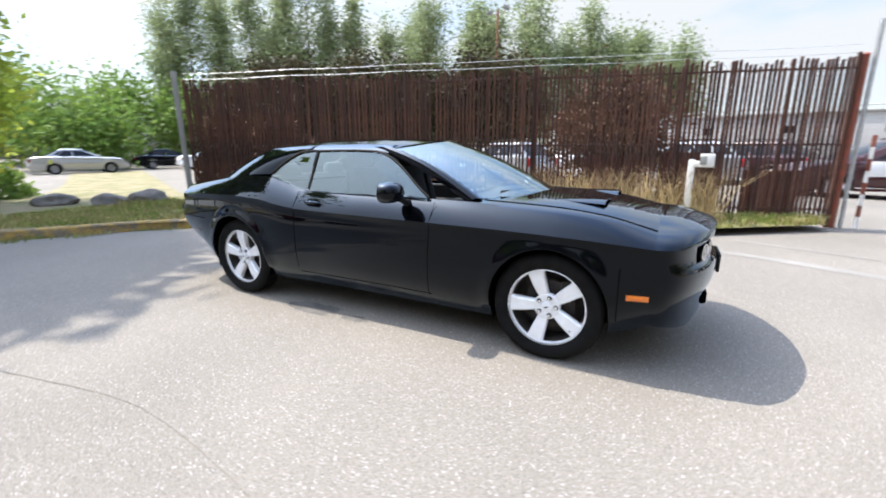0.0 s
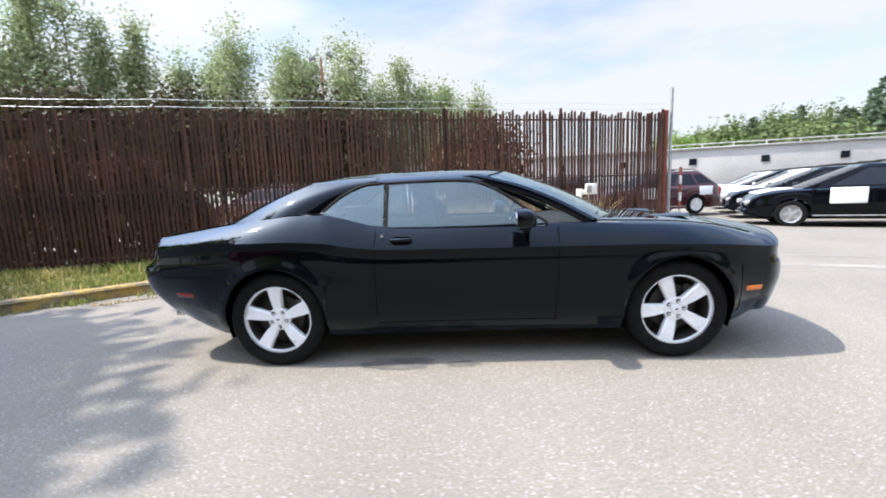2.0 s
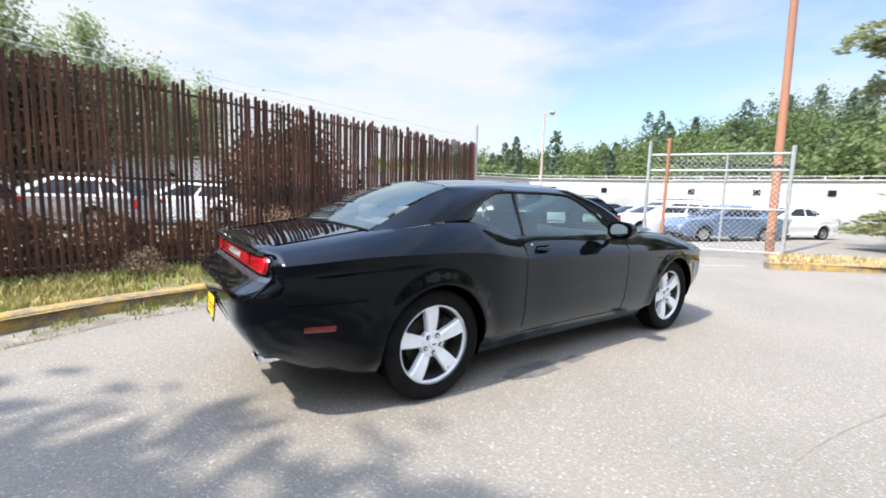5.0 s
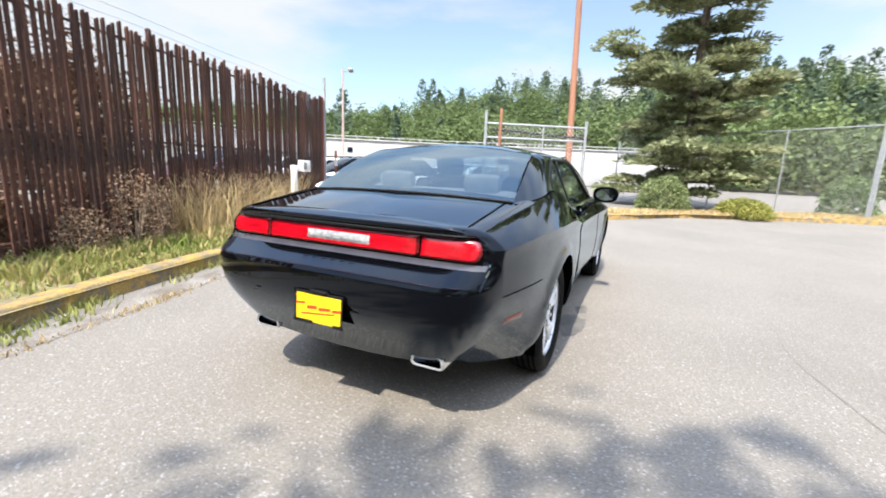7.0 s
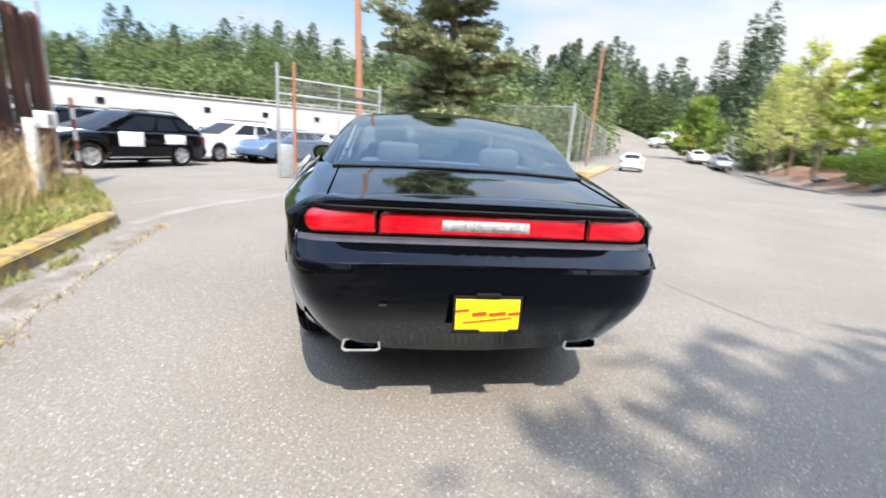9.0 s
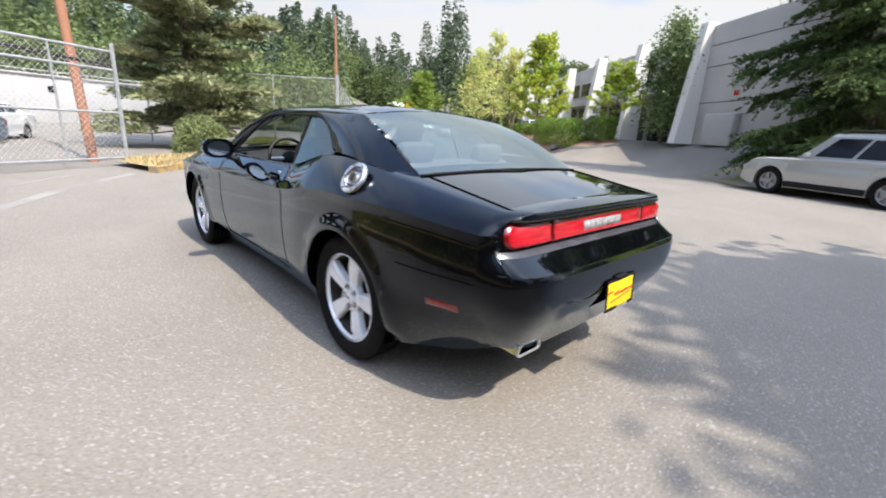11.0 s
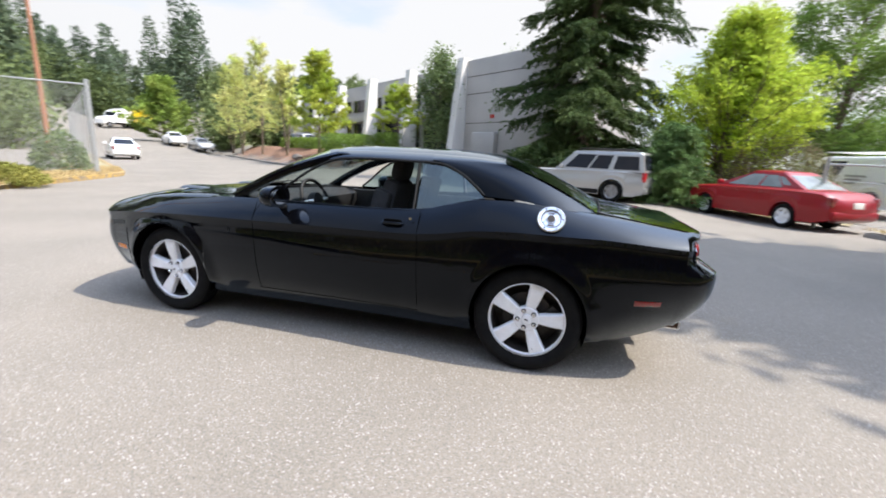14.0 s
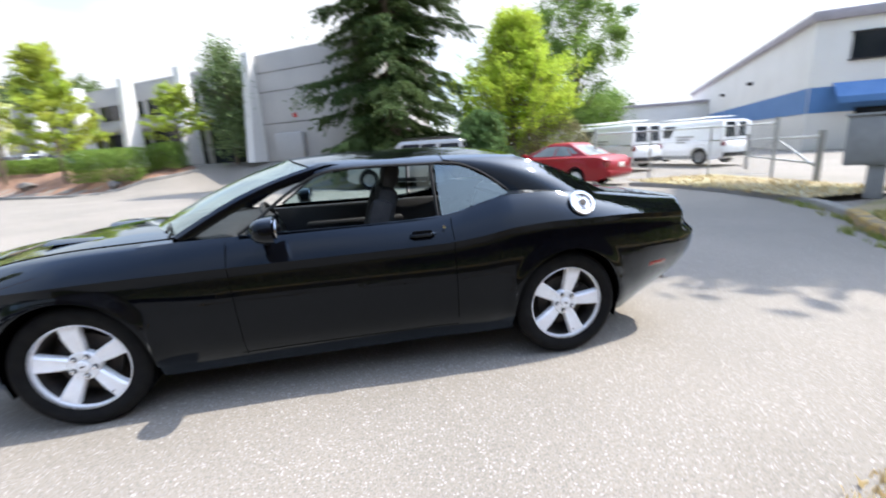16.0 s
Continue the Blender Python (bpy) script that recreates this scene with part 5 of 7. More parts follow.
def grass(name, spots, mat, label, category="grass", size=0.012):
    """Blades: rows of x, y, z, height. One object for what nobody could count."""
    rng = np.random.default_rng(len(spots) + 7)
    s = np.asarray(spots, float)
    n = len(s)
    lean = rng.normal(size=(n, 2)) * 0.35 * s[:, 3:4]
    t = rng.uniform(0, 2 * np.pi, n)
    w = size * rng.uniform(0.6, 1.4, n)
    off = np.stack([np.cos(t) * w, np.sin(t) * w, np.zeros(n)], 1)
    base = s[:, :3]
    mid = base + np.concatenate([lean * 0.35, s[:, 3:4] * 0.6], 1)
    tip = base + np.concatenate([lean, s[:, 3:4]], 1)
    co = np.stack([base - off, base + off, mid + off * 0.8, mid - off * 0.8, tip + off * 0.15, tip - off * 0.15], 1).reshape(-1, 3)
    k = np.arange(n)[:, None] * 6
    q = np.concatenate([k + [0, 1, 2, 3], k + [3, 2, 4, 5]])
    return tagged(new(name, fast_mesh(name, co, q, mat)), label, category, kind="stuff")


def inside(x, y, poly):
    hit = False
    for (x0, y0), (x1, y1) in zip(poly, poly[1:] + poly[:1]):
        if (y0 > y) != (y1 > y) and x < (x1 - x0) * (y - y0) / (y1 - y0) + x0:
            hit = not hit
    return hit


def broadleaf(name, x, y, height, radius, low, mat, label, leaves=7000, leaf=0.16, seed=1, trunk=0.14, clumps=46, lean=(0, 0), spread=0.34, tall=1.0, base=None, cone=0.35):
    """A tree: tapered trunk, limbs to every clump, leaves gathered in uneven clumps."""
    rng = np.random.default_rng(seed)
    z0 = (ground_z(x, y) if base is None else base) - 0.05
    th = thing(name, pose(x, y, z0), label, "tree")
    cz, hz = (low + height) / 2, (height - low) / 2
    cs = []
    while len(cs) < clumps:
        p = rng.uniform(-1, 1, 3)
        r = np.linalg.norm(p)
        if not 0.25 < r < 1:
            continue
        shape = 1.0 - cone * max(0, (p[2] + (cone > 0.5)) / (1 + (cone > 0.5))) ** (1.0 if cone > 0.5 else 1.5)
        q = np.array([p[0] * radius * shape + lean[0] * (p[2] + 1), p[1] * radius * shape + lean[1] * (p[2] + 1), cz + p[2] * hz])
        q[:2] *= 0.8 + 0.4 * rng.random()
        cs.append(q)
    cs = np.array(cs)
    wood = [tube([(0, 0, 0), (lean[0] * 0.3, lean[1] * 0.3, low * 0.9), (lean[0], lean[1], cz), (lean[0] * 1.6, lean[1] * 1.6, height * 0.92)], [trunk * 1.25, trunk, trunk * 0.6, trunk * 0.12], 9)]
    for c in cs:
        zs = max(low * 0.75, c[2] - 0.9 * math.hypot(c[0], c[1]))
        s = Vector((lean[0] * zs / height, lean[1] * zs / height, min(zs, height * 0.85)))
        e = Vector(c)
        mid = (s + e) / 2 + Vector((rng.normal() * 0.1, rng.normal() * 0.1, 0.12))
        wood.append(tube([s, mid, e], [trunk * 0.30, trunk * 0.17, trunk * 0.06], 5, caps=False))
    part("trunk", join(*wood), BARK, th)
    per = rng.multinomial(leaves, rng.dirichlet(np.full(clumps, 4.0)))
    pts = np.concatenate([c + rng.normal(size=(k, 3)) * radius * spread * np.array([1, 1, 0.75 * tall]) * (0.6 + 0.7 * rng.random()) for c, k in zip(cs, per)])
    co, q = leaf_quads(pts, leaf, rng, flat=0.25)
    crown = new("crown", fast_mesh("crown", co, q, mat))
    crown.parent = th
    return th


def conifer(name, x, y, height, radius, low, mat, label, seed=1, whorls=30, arms=9, tuft=0.30, droop=0.25, open_gaps=0.0, needles=26, trunk=0.2, base=None, long=2.6, pads=0, sprays=0):
    """A fir or pine: whorls of drooping branches set with needle sprays."""
    rng = np.random.default_rng(seed)
    z0 = (ground_z(x, y) if base is None else base) - 0.05
    th = thing(name, pose(x, y, z0), label, "tree")
    wood = [tube([(0, 0, 0), (0.05, 0, height * 0.5), (0, 0, height)], [trunk, trunk * 0.6, 0.02], 9)]
    pts, aims = [], []
    for w in range(whorls):
        u = w / (whorls - 1)
        z = low + (height - low) * u ** 0.92
        reach = radius * (1 - u) ** (0.36 if pads else 0.52 if sprays else 0.8) * ((0.50 + 0.8 * rng.random()) if pads else (0.75 + 0.4 * rng.random())) + 0.15
        for a in range(arms):
            if rng.random() < open_gaps:
                continue
            t = 2 * math.pi * (a + 0.5 * (w % 2)) / arms + rng.normal() * 0.25
            ln = reach * rng.uniform(0.5, 1.2)
            d = np.array([math.cos(t), math.sin(t), 0])
            z = low + (height - low) * u ** 0.92 + rng.normal() * (0.42 if pads else 0.015 * height)
            tip = d * ln + np.array([0, 0, z - droop * ln + 0.15 * ln * (u > 0.8) + (0.16 * ln * rng.normal() if pads else 0)])
            root = np.array([0, 0, z])
            mid = (root + tip) / 2 + np.array([0, 0, -0.04 * ln])
            if ln > 0.6:
                wood.append(tube([root, mid, tip], [0.035 * (1 - 0.6 * u) + 0.01, 0.02, 0.006], 4, caps=False))
            if pads:
                for h in range(max(1, round(pads * ln / radius))):
                    f = rng.uniform(0.35, 1.0)
                    side = np.array([-d[1], d[0], 0])
                    at = root * (1 - f) ** 2 + 2 * mid * f * (1 - f) + tip * f * f + side * rng.normal() * 0.16 * ln + np.array([0, 0, 0.10])
                    size = rng.uniform(0.40, 0.80)
                    v = rng.normal(size=(needles, 3))
                    v /= np.linalg.norm(v, axis=1, keepdims=True)
                    v[:, 2] = np.abs(v[:, 2]) * 0.9 - 0.25
                    pts.append(at + v * size * [1, 1, 0.62] * rng.uniform(0.5, 1.05, (needles, 1)))
                    aims.append(v + d * 0.5)
                continue
            if sprays:
                side = np.array([-d[1], d[0], 0])
                for h in range(max(2, round(sprays * ln / radius))):
                    f = rng.uniform(0.22, 1.0)
                    at = root * (1 - f) ** 2 + 2 * mid * f * (1 - f) + tip * f * f
                    way = d * rng.uniform(0.4, 1.0) + side * rng.normal() * 0.8 + np.array([0, 0, rng.uniform(-0.75, 0.10)])
                    way *= rng.uniform(0.45, 1.0) / np.linalg.norm(way) * (0.35 + 0.20 * ln)
                    g = rng.random((needles, 1))
                    pts.append(at + way * g + rng.normal(size=(needles, 3)) * [0.05, 0.05, 0.035] * (1.3 - g * 0.8) + np.array([0, 0, -1.0]) * (0.065 * radius * g ** 2))
                    aims.append(np.tile(way / np.linalg.norm(way), (needles, 1)) + rng.normal(size=(needles, 3)) * 0.55 + [0, 0, -0.15])
                continue
            n = max(6, int(needles * ln / radius * 1.6))
            f = rng.uniform(0.18, 1.05, n)[:, None]
            side = np.array([-d[1], d[0], 0])
            p = root * (1 - f) ** 2 + 2 * mid * f * (1 - f) + tip * f * f
            p = p + side * rng.normal(size=(n, 1)) * 0.14 * ln * (1.1 - f * 0.6) + rng.normal(size=(n, 3)) * [0.06, 0.06, 0.10] * (0.5 + ln * 0.4)
            pts.append(p)
            aims.append(np.tile(d * 0.8 + np.array([0, 0, -0.25]), (n, 1)) + side * rng.normal(size=(n, 1)) * 0.6)
    part("trunk", join(*wood), BARK, th)
    co, q = leaf_quads(np.concatenate(pts), tuft, rng, long=long, aim=np.concatenate(aims))
    crown = new("crown", fast_mesh("crown", co, q, mat))
    crown.parent = th
    return th


def feather_tree(name, x, y, height, radius, low, mat, label, limbs=26, twigs=9, leaf=0.10, per=22, rise=1.1, seed=1, trunk=0.09, base=None, stems=1, full=0.55, group=""):
    """A young tree with rising limbs, side twigs and leaves strung along the twigs, its outline open and feathery."""
    rng = np.random.default_rng(seed)
    z0 = (ground_z(x, y) if base is None else base) - 0.05
    th = thing(name, pose(x, y, z0), label, "tree", group=group)
    wood, pts, aims = [], [], []
    for k in range(stems):
        t = 2.4 * k + seed
        o = 0.0 if stems == 1 else 0.16 * radius
        wood.append(tube([(0, 0, 0), (o * 0.5 * math.cos(t), o * 0.5 * math.sin(t), low * 0.8), (o * 1.6 * math.cos(t), o * 1.6 * math.sin(t), height * 0.6), (o * 2.2 * math.cos(t), o * 2.2 * math.sin(t), height * (0.96 - 0.05 * k))], [trunk * 1.2, trunk, trunk * 0.5, 0.012], 8))
    for k in range(limbs):
        u = (k + rng.random()) / limbs
        zs = low * 0.8 + (height * 0.88 - low * 0.8) * u
        t = k * 2.4 + rng.normal() * 0.35
        ln = radius * (1.0 - u) ** full * (0.40 + 0.60 * math.sin(math.pi * min(1.0, u * 1.3 + 0.30))) * rng.uniform(0.70, 1.20) + 0.35
        d = np.array([math.cos(t), math.sin(t), rise * (0.6 + 0.8 * u)])
        root = np.array([0, 0, zs])
        tip = root + d * ln
        tip[2] = min(tip[2], height * (1.04 + 0.06 * rng.normal()))
        mid = (root + tip) / 2 + np.array([0.12 * d[0] * ln, 0.12 * d[1] * ln, -0.10 * ln])
        wood.append(tube([root, mid, tip], [trunk * 0.34, trunk * 0.2, 0.006], 5, caps=False))
        for j in range(twigs):
            f = rng.uniform(0.15, 1.0)
            a = root * (1 - f) ** 2 + 2 * mid * f * (1 - f) + tip * f * f
            w = d * 0.7 / np.linalg.norm(d) + rng.normal(size=3) * [0.55, 0.55, 0.30] + [0, 0, 0.12 * rise]
            w = w / np.linalg.norm(w) * radius * rng.uniform(0.16, 0.42) * (1.15 - 0.5 * f)
            if j % 3 == 0:
                wood.append(tube([a, a + w * 0.9], [0.008, 0.003], 3, caps=False))
            g = rng.random((per, 1)) ** 0.8
            sag = np.concatenate([np.zeros((per, 2)), -0.10 * np.linalg.norm(w) * g ** 2], 1)
            pts.append(a + w * g + sag + rng.normal(size=(per, 3)) * [0.09, 0.09, 0.05] * (0.4 + 0.3 * radius))
            aims.append(np.tile(w / np.linalg.norm(w), (per, 1)) + rng.normal(size=(per, 3)) * 0.6)
    part("trunk", join(*wood), BARK, th)
    co, q = leaf_quads(np.concatenate(pts), leaf, rng, long=1.9, aim=np.concatenate(aims))
    crown = new("crown", fast_mesh("crown", co, q, mat))
    crown.parent = th
    return th


def bush(name, x, y, sx, sy, h, mat, label, leaves=1500, leaf=0.08, seed=3, z=None, square=False, turn=0.0):
    rng = np.random.default_rng(seed)
    z0 = ground_z(x, y) if z is None else z
    p = rng.uniform(-1, 1, (leaves * 3, 3))
    p[:, 2] = np.abs(p[:, 2])
    r = np.abs(p).max(1) if square else np.linalg.norm(p, axis=1)
    lump = np.array([0.12 * noise.noise(Vector(v * 2.5 + seed)) for v in p])
    p = p[(r < 0.98 + lump) & (r > 0.62)][:leaves]
    p = p * [sx / 2, sy / 2, h] + rng.normal(size=p.shape) * 0.03
    co, q = leaf_quads(p, leaf, rng, flat=0.1)
    th = thing(name, pose(x, y, z0, 0, 0, turn), label, "hedge" if square else "bush")
    for k in range(6):
        part("stem", tube([(0, 0, -0.05), (sx * 0.3 * math.cos(k * 2.4), sy * 0.3 * math.sin(k * 2.4), h * 0.75)], [0.02, 0.006], 5, caps=False), BARK, th)
    ob = new("foliage", fast_mesh("foliage", co, q, mat))
    ob.parent = th
    return th


# ---- rusty slat fence ----


def build_fence():
    run = FENCE_B - FENCE_A
    length = run.length
    ang = math.degrees(math.atan2(run.y, run.x))
    th = thing("slat_fence", Matrix.Translation(FENCE_A) @ pose(0, 0, 0, 0, 0, ang), "tall fence of upright rusty brown steel slats in chain-link", "fence", kind="structure")
    rng = random.Random(4)
    z0 = 0.10
    for name, x, h, r, mt in [("fence_post", i * length / 5, 2.76, 0.034, RUST) for i in range(6)] + [("end_post", length + 0.09, 2.74, 0.05, RUST_RED)]:
        part(name, join(tube([(x, 0.05, 0), (x, 0.05, z0 + h)], r, 10), tube([(x, 0.05, z0 + h), (x, 0.05, z0 + h + 0.03)], [r * 1.25, r * 0.5], 10)), mt, th)
    part("end_post", tube([(length + 0.20, 0.02, 0), (length + 0.20, 0.02, z0 + 3.25)], 0.035, 10), GALV, th)
    part("end_post", tube([(-0.14, 0.0, 0), (-0.20, 0, z0 + 2.95)], 0.06, 10), GREY_BOX, th)
    for z in (0.22, 1.33, 2.55):
        part("fence_rail", tube([(0, 0.04, z0 + z), (length, 0.04, z0 + z)], 0.018, 8), RUST, th)
    kinds = []
    for w, h in ((0.041, 2.66), (0.044, 2.70), (0.038, 2.62), (0.042, 2.68)):
        v, f = slab([(-w / 2, 0), (w / 2, 0), (w / 2, h - 0.02), (w * 0.3, h), (-w * 0.25, h - 0.012), (-w / 2, h - 0.035)], -0.010, 0.014, axis=1)
        me = bpy.data.meshes.new("slat")
        me.from_pydata(v, [], f)
        me.materials.append(RUST)
        kinds.append(me)
    pitch = 0.0745
    for i in range(int(length / pitch)):
        x = 0.05 + i * pitch
        if rng.random() < 0.008:
            continue
        ob = new("slat", kinds[rng.randrange(4)])
        ob.parent = th
        short = rng.random() < 0.06
        ob.matrix_local = pose(x + rng.gauss(0, 0.005), rng.gauss(0, 0.008), z0 + 0.03 + rng.gauss(0, 0.022) - 0.10 * short, rng.gauss(0, 0.2), rng.gauss(0, 0.14), rng.gauss(0, 5))
    # wire mesh that the slats are threaded through
    wires = []
    for k in range(-35, int(length / 0.0745) + 1):
        for s in (1, -1):
            x0, x1 = (k * 0.0745, k * 0.0745 + 2.6) if s > 0 else (k * 0.0745 + 2.6, k * 0.0745)
            t0 = max(0, (0 - min(x0, x1)) / 2.6)
            t1 = min(1, (length - min(x0, x1)) / 2.6)
            if t1 <= t0:
                continue
            za, zb = (0.05 + 2.6 * t0, 0.05 + 2.6 * t1) if s > 0 else (2.65 - 2.6 * t0, 2.65 - 2.6 * t1)
            xa, xb = min(x0, x1) + 2.6 * t0, min(x0, x1) + 2.6 * t1
            wires.append(([(xa, -0.017, z0 + za), (xb, -0.017, z0 + zb), (xb, -0.017, z0 + zb + 0.005), (xa, -0.017, z0 + za + 0.005)], [(0, 1, 2, 3)]))
    w = part("wire_mesh", join(*wires), RUST, th, smooth=False)
    w["kind"] = "stuff"
    # barbed wires above
    for z in (2.78, 2.9):
        part("top_wire", tube([(length * k / 24, 0.05, z0 + z - 0.02 * math.sin(math.pi * (k * 5 / 24 % 1))) for k in range(25)], 0.004, 4), WIRE, th)
    return th


build_fence()


def build_back_sheets():
    """Rusty corrugated sheets standing on the ground a pace behind the fence."""
    ang = math.degrees(math.atan2(fence_dir.y, fence_dir.x))
    for s, w, h in ((8.75, 1.05, 1.24), (10.2, 1.15, 1.30), (11.75, 0.95, 0.95)):
        p = FENCE_A + fence_dir * s + Vector((-fence_dir.y, fence_dir.x, 0)) * 0.85
        rows = [[(w * k / 40, 0.016 * math.sin(k * 1.57) + d, v) for k in range(41)] for d, v in ((0, 0), (0, h), (0.006, h), (0.006, 0))]
        ob = mk("rusty_sheet", *sheet(rows), RUST_SHEET)
        ob.matrix_world = Matrix.Translation(p) @ pose(0, 0, 0, 0, 0, ang)
        tagged(ob, "rusty brown corrugated steel sheet standing behind the fence", "metal sheet", group="sheets behind the fence")


build_back_sheets()


def wire_fence(name, a, b, height, label, posts=4, mesh_pitch=0.10, base=0.0, gauge=0.006):
    """Galvanised chain-link: posts, top rail, diagonal wires."""
    a, b = Vector((*a, base)), Vector((*b, base))
    run = b - a
    ln = run.length
    th = thing(name, Matrix.Translation(a) @ pose(0, 0, 0, 0, 0, math.degrees(math.atan2(run.y, run.x))), label, "fence", kind="structure")
    for i in range(posts + 1):
        x = ln * i / posts
        part("fence_post", tube([(x, 0, -0.1), (x, 0, height + (0.18 if i in (0, posts) else 0.04))], 0.045 if i in (0, posts) else 0.03, 8), GALV, th)
    part("top_rail", tube([(0, 0, height), (ln, 0, height)], 0.024, 8), GALV, th)
    part("bottom_wire", tube([(0, 0, 0.12), (ln, 0, 0.12)], 0.006, 5), WIRE, th)
    wires = []
    h = height - 0.1
    for k in range(-int(h / mesh_pitch) - 1, int(ln / mesh_pitch) + 1):
        for s in (1, -1):
            x0 = k * mesh_pitch
            t0, t1 = max(0, -x0 / h), min(1, (ln - x0) / h)
            if t1 <= t0:
                continue
            za, zb = (0.1 + h * t0, 0.1 + h * t1) if s > 0 else (height - h * t0, height - h * t1)
            wires.append(([(x0 + h * t0, 0, za), (x0 + h * t1, 0, zb), (x0 + h * t1, 0, zb + gauge), (x0 + h * t0, 0, za + gauge)], [(0, 1, 2, 3)]))
    w = part("wire_mesh", join(*wires), WIRE, th, smooth=False)
    w["kind"] = "stuff"
    return th


wire_fence("wire_fence_island", (22.4, 0.3), (14.86, -8.12), 3.2, "tall galvanised chain-link fence behind the island", posts=4)
wire_fence("wire_fence_road", (14.9, -8.22), (34.5, -20.6), 3.2, "tall galvanised chain-link fence beside the road", posts=8)

wire_fence("wire_fence_vans", (-8.2, -10.1), (-12.6, -7.5), 1.6, "low galvanised chain-link fence in front of the vans", posts=3)


def build_gate():
    """Sliding wire gate, half open, with its guide posts."""
    a, b = Vector((8.34, 2.75, 0)), Vector((9.71, 0.5, 0))
    d = (b - a)
    ang = math.degrees(math.atan2(d.y, d.x))
    g = thing("sliding_gate", Matrix.Translation(a) @ pose(0, 0, 0, 0, 0, ang), "galvanised pipe-and-wire gate on guide posts", "gate")
    L = d.length
    part("guide_post", tube([(0, 0, 0), (0, 0, 3.02)], 0.042, 10), POLE_WOOD, g)
    part("guide_post", tube([(-0.44, 0, 0), (-0.44, 0, 2.95)], 0.042, 10), GALV, g)
    part("guide_post", tube([(L, 0, 0), (L, 0, 2.78)], 0.045, 10), GALV, g)
    for z in (0.2, 1.25, 2.2, 2.6):
        part("gate_rail", tube([(-0.44, 0.03, z), (L, 0.03, z)], 0.026, 8), GALV, g)
    part("gate_stile", tube([(L * 0.5, 0.03, 0.2), (L * 0.5, 0.03, 2.6)], 0.024, 8), GALV, g)
    part("counter_rail", moved(cbox((0, 0, 0), (L + 0.4, 0.05, 0.07), 0.01), pose(L / 2, 0.06, 2.35, 0, 3, 0)), DARK_METAL, g)
    part("gate_box", cbox((-0.22, 0.10, 0.45), (0.35, 0.22, 0.9), 0.03), GALV, g)
    wires = []
    for k in range(-16, 20):
        for s in (1, -1):
            x0, h = k * 0.13, 2.3
            t0, t1 = max(0, (-0.4 - x0) / h), min(1, (L - x0) / h)
            if t1 > t0:
                za, zb = (0.25 + h * t0, 0.25 + h * t1) if s > 0 else (2.55 - h * t0, 2.55 - h * t1)
                wires.append(([(x0 + h * t0, 0.03, za), (x0 + h * t1, 0.03, zb), (x0 + h * t1, 0.03, zb + 0.008), (x0 + h * t0, 0.03, za + 0.008)], [(0, 1, 2, 3)]))
    w = part("wire_mesh", join(*wires), WIRE, g, smooth=False)
    w["kind"] = "stuff"


build_gate()


def build_card_post():
    p = thing("card_reader_post", pose(2.37, 5.0, 0.08), "white square post with a white card reader box", "post")
    part("post", cbox((0, 0, 0.55), (0.10, 0.10, 1.10), 0.012), WHITE_PAINT, p)
    part("arm", cbox((0.12, -0.02, 1.03), (0.22, 0.08, 0.10), 0.012), WHITE_PAINT, p)
    box = part("reader_box", cbox((0.22, -0.06, 1.09), (0.20, 0.16, 0.22), 0.015), WHITE_PAINT, p)
    part("reader_face", cbox((0.16, -0.143, 1.09), (0.10, 0.008, 0.14), 0.003), GREY_BOX, box)
    part("base_plate", cbox((0, 0, 0.012), (0.2, 0.2, 0.024), 0.004), GREY_BOX, p)


build_card_post()
s = thing("striped_marker_post", pose(4.92, 6.05, 0), "slim marker post with red and white bands", "post")
for k in range(8):
    part("band", tube([(0, 0, 0.05 + 0.19 * k), (0, 0, 0.05 + 0.19 * (k + 1))], 0.03, 10), RUST_RED if k % 2 else WHITE_PAINT, s)

# ---- poles ----


def lamp_pole(name, x, y, h, mat, label, heads, lean=(0, 0), r=0.11, arms=0.5):
    p = thing(name, pose(x, y, ground_z(x, y) - 0.1), label, "street lamp" if heads else "pole")
    part("pole", tube([(0, 0, 0), (lean[0] * 0.5, lean[1] * 0.5, h * 0.5), (lean[0], lean[1], h)], [r, r * 0.85, r * 0.6], 12), mat, p)
    for k in range(heads):
        s = -1 if k % 2 else 1
        arm = part("lamp_arm", tube([(lean[0], lean[1], h - 0.25), (lean[0] + s * arms, lean[1] - s * arms * 0.4, h - 0.1)], 0.03, 6), GREY_BOX, p)
        part("lamp_head", moved(cbox((0, 0, 0), (0.42, 0.34, 0.20), 0.05), pose(lean[0] + s * (arms + 0.15), lean[1] - s * arms * 0.5, h, 0, s * 25, 20)), GREY_BOX, arm)
    return p


lamp_pole("floodlight_pole", -8.73, 24.4, 10.1, POLE_WOOD, "tall wooden pole with two floodlights behind the fence", 2)
lamp_pole("lot_lamp", 23.8, 20.8, 8.7, FADED_POLE, "tall reddish lamp pole in the parking lot", 1)
lamp_pole("lot_lamp", 37.3, 60.9, 9.8, FADED_POLE, "tall slim double lamp pole beyond the wall", 2, r=0.08, arms=0.7)
lamp_pole("utility_pole", 10.8, 1.08, 13.0, POLE_WOOD, "leaning reddish-brown wooden utility pole", 0, lean=(0.9, 0.45), r=0.11)
lamp_pole("road_pole", 34.5, -19.0, 10.6, POLE_WOOD, "weathered wooden pole with a floodlight beside the road", 1, r=0.16, arms=0.7)

# ---- other vehicles ----


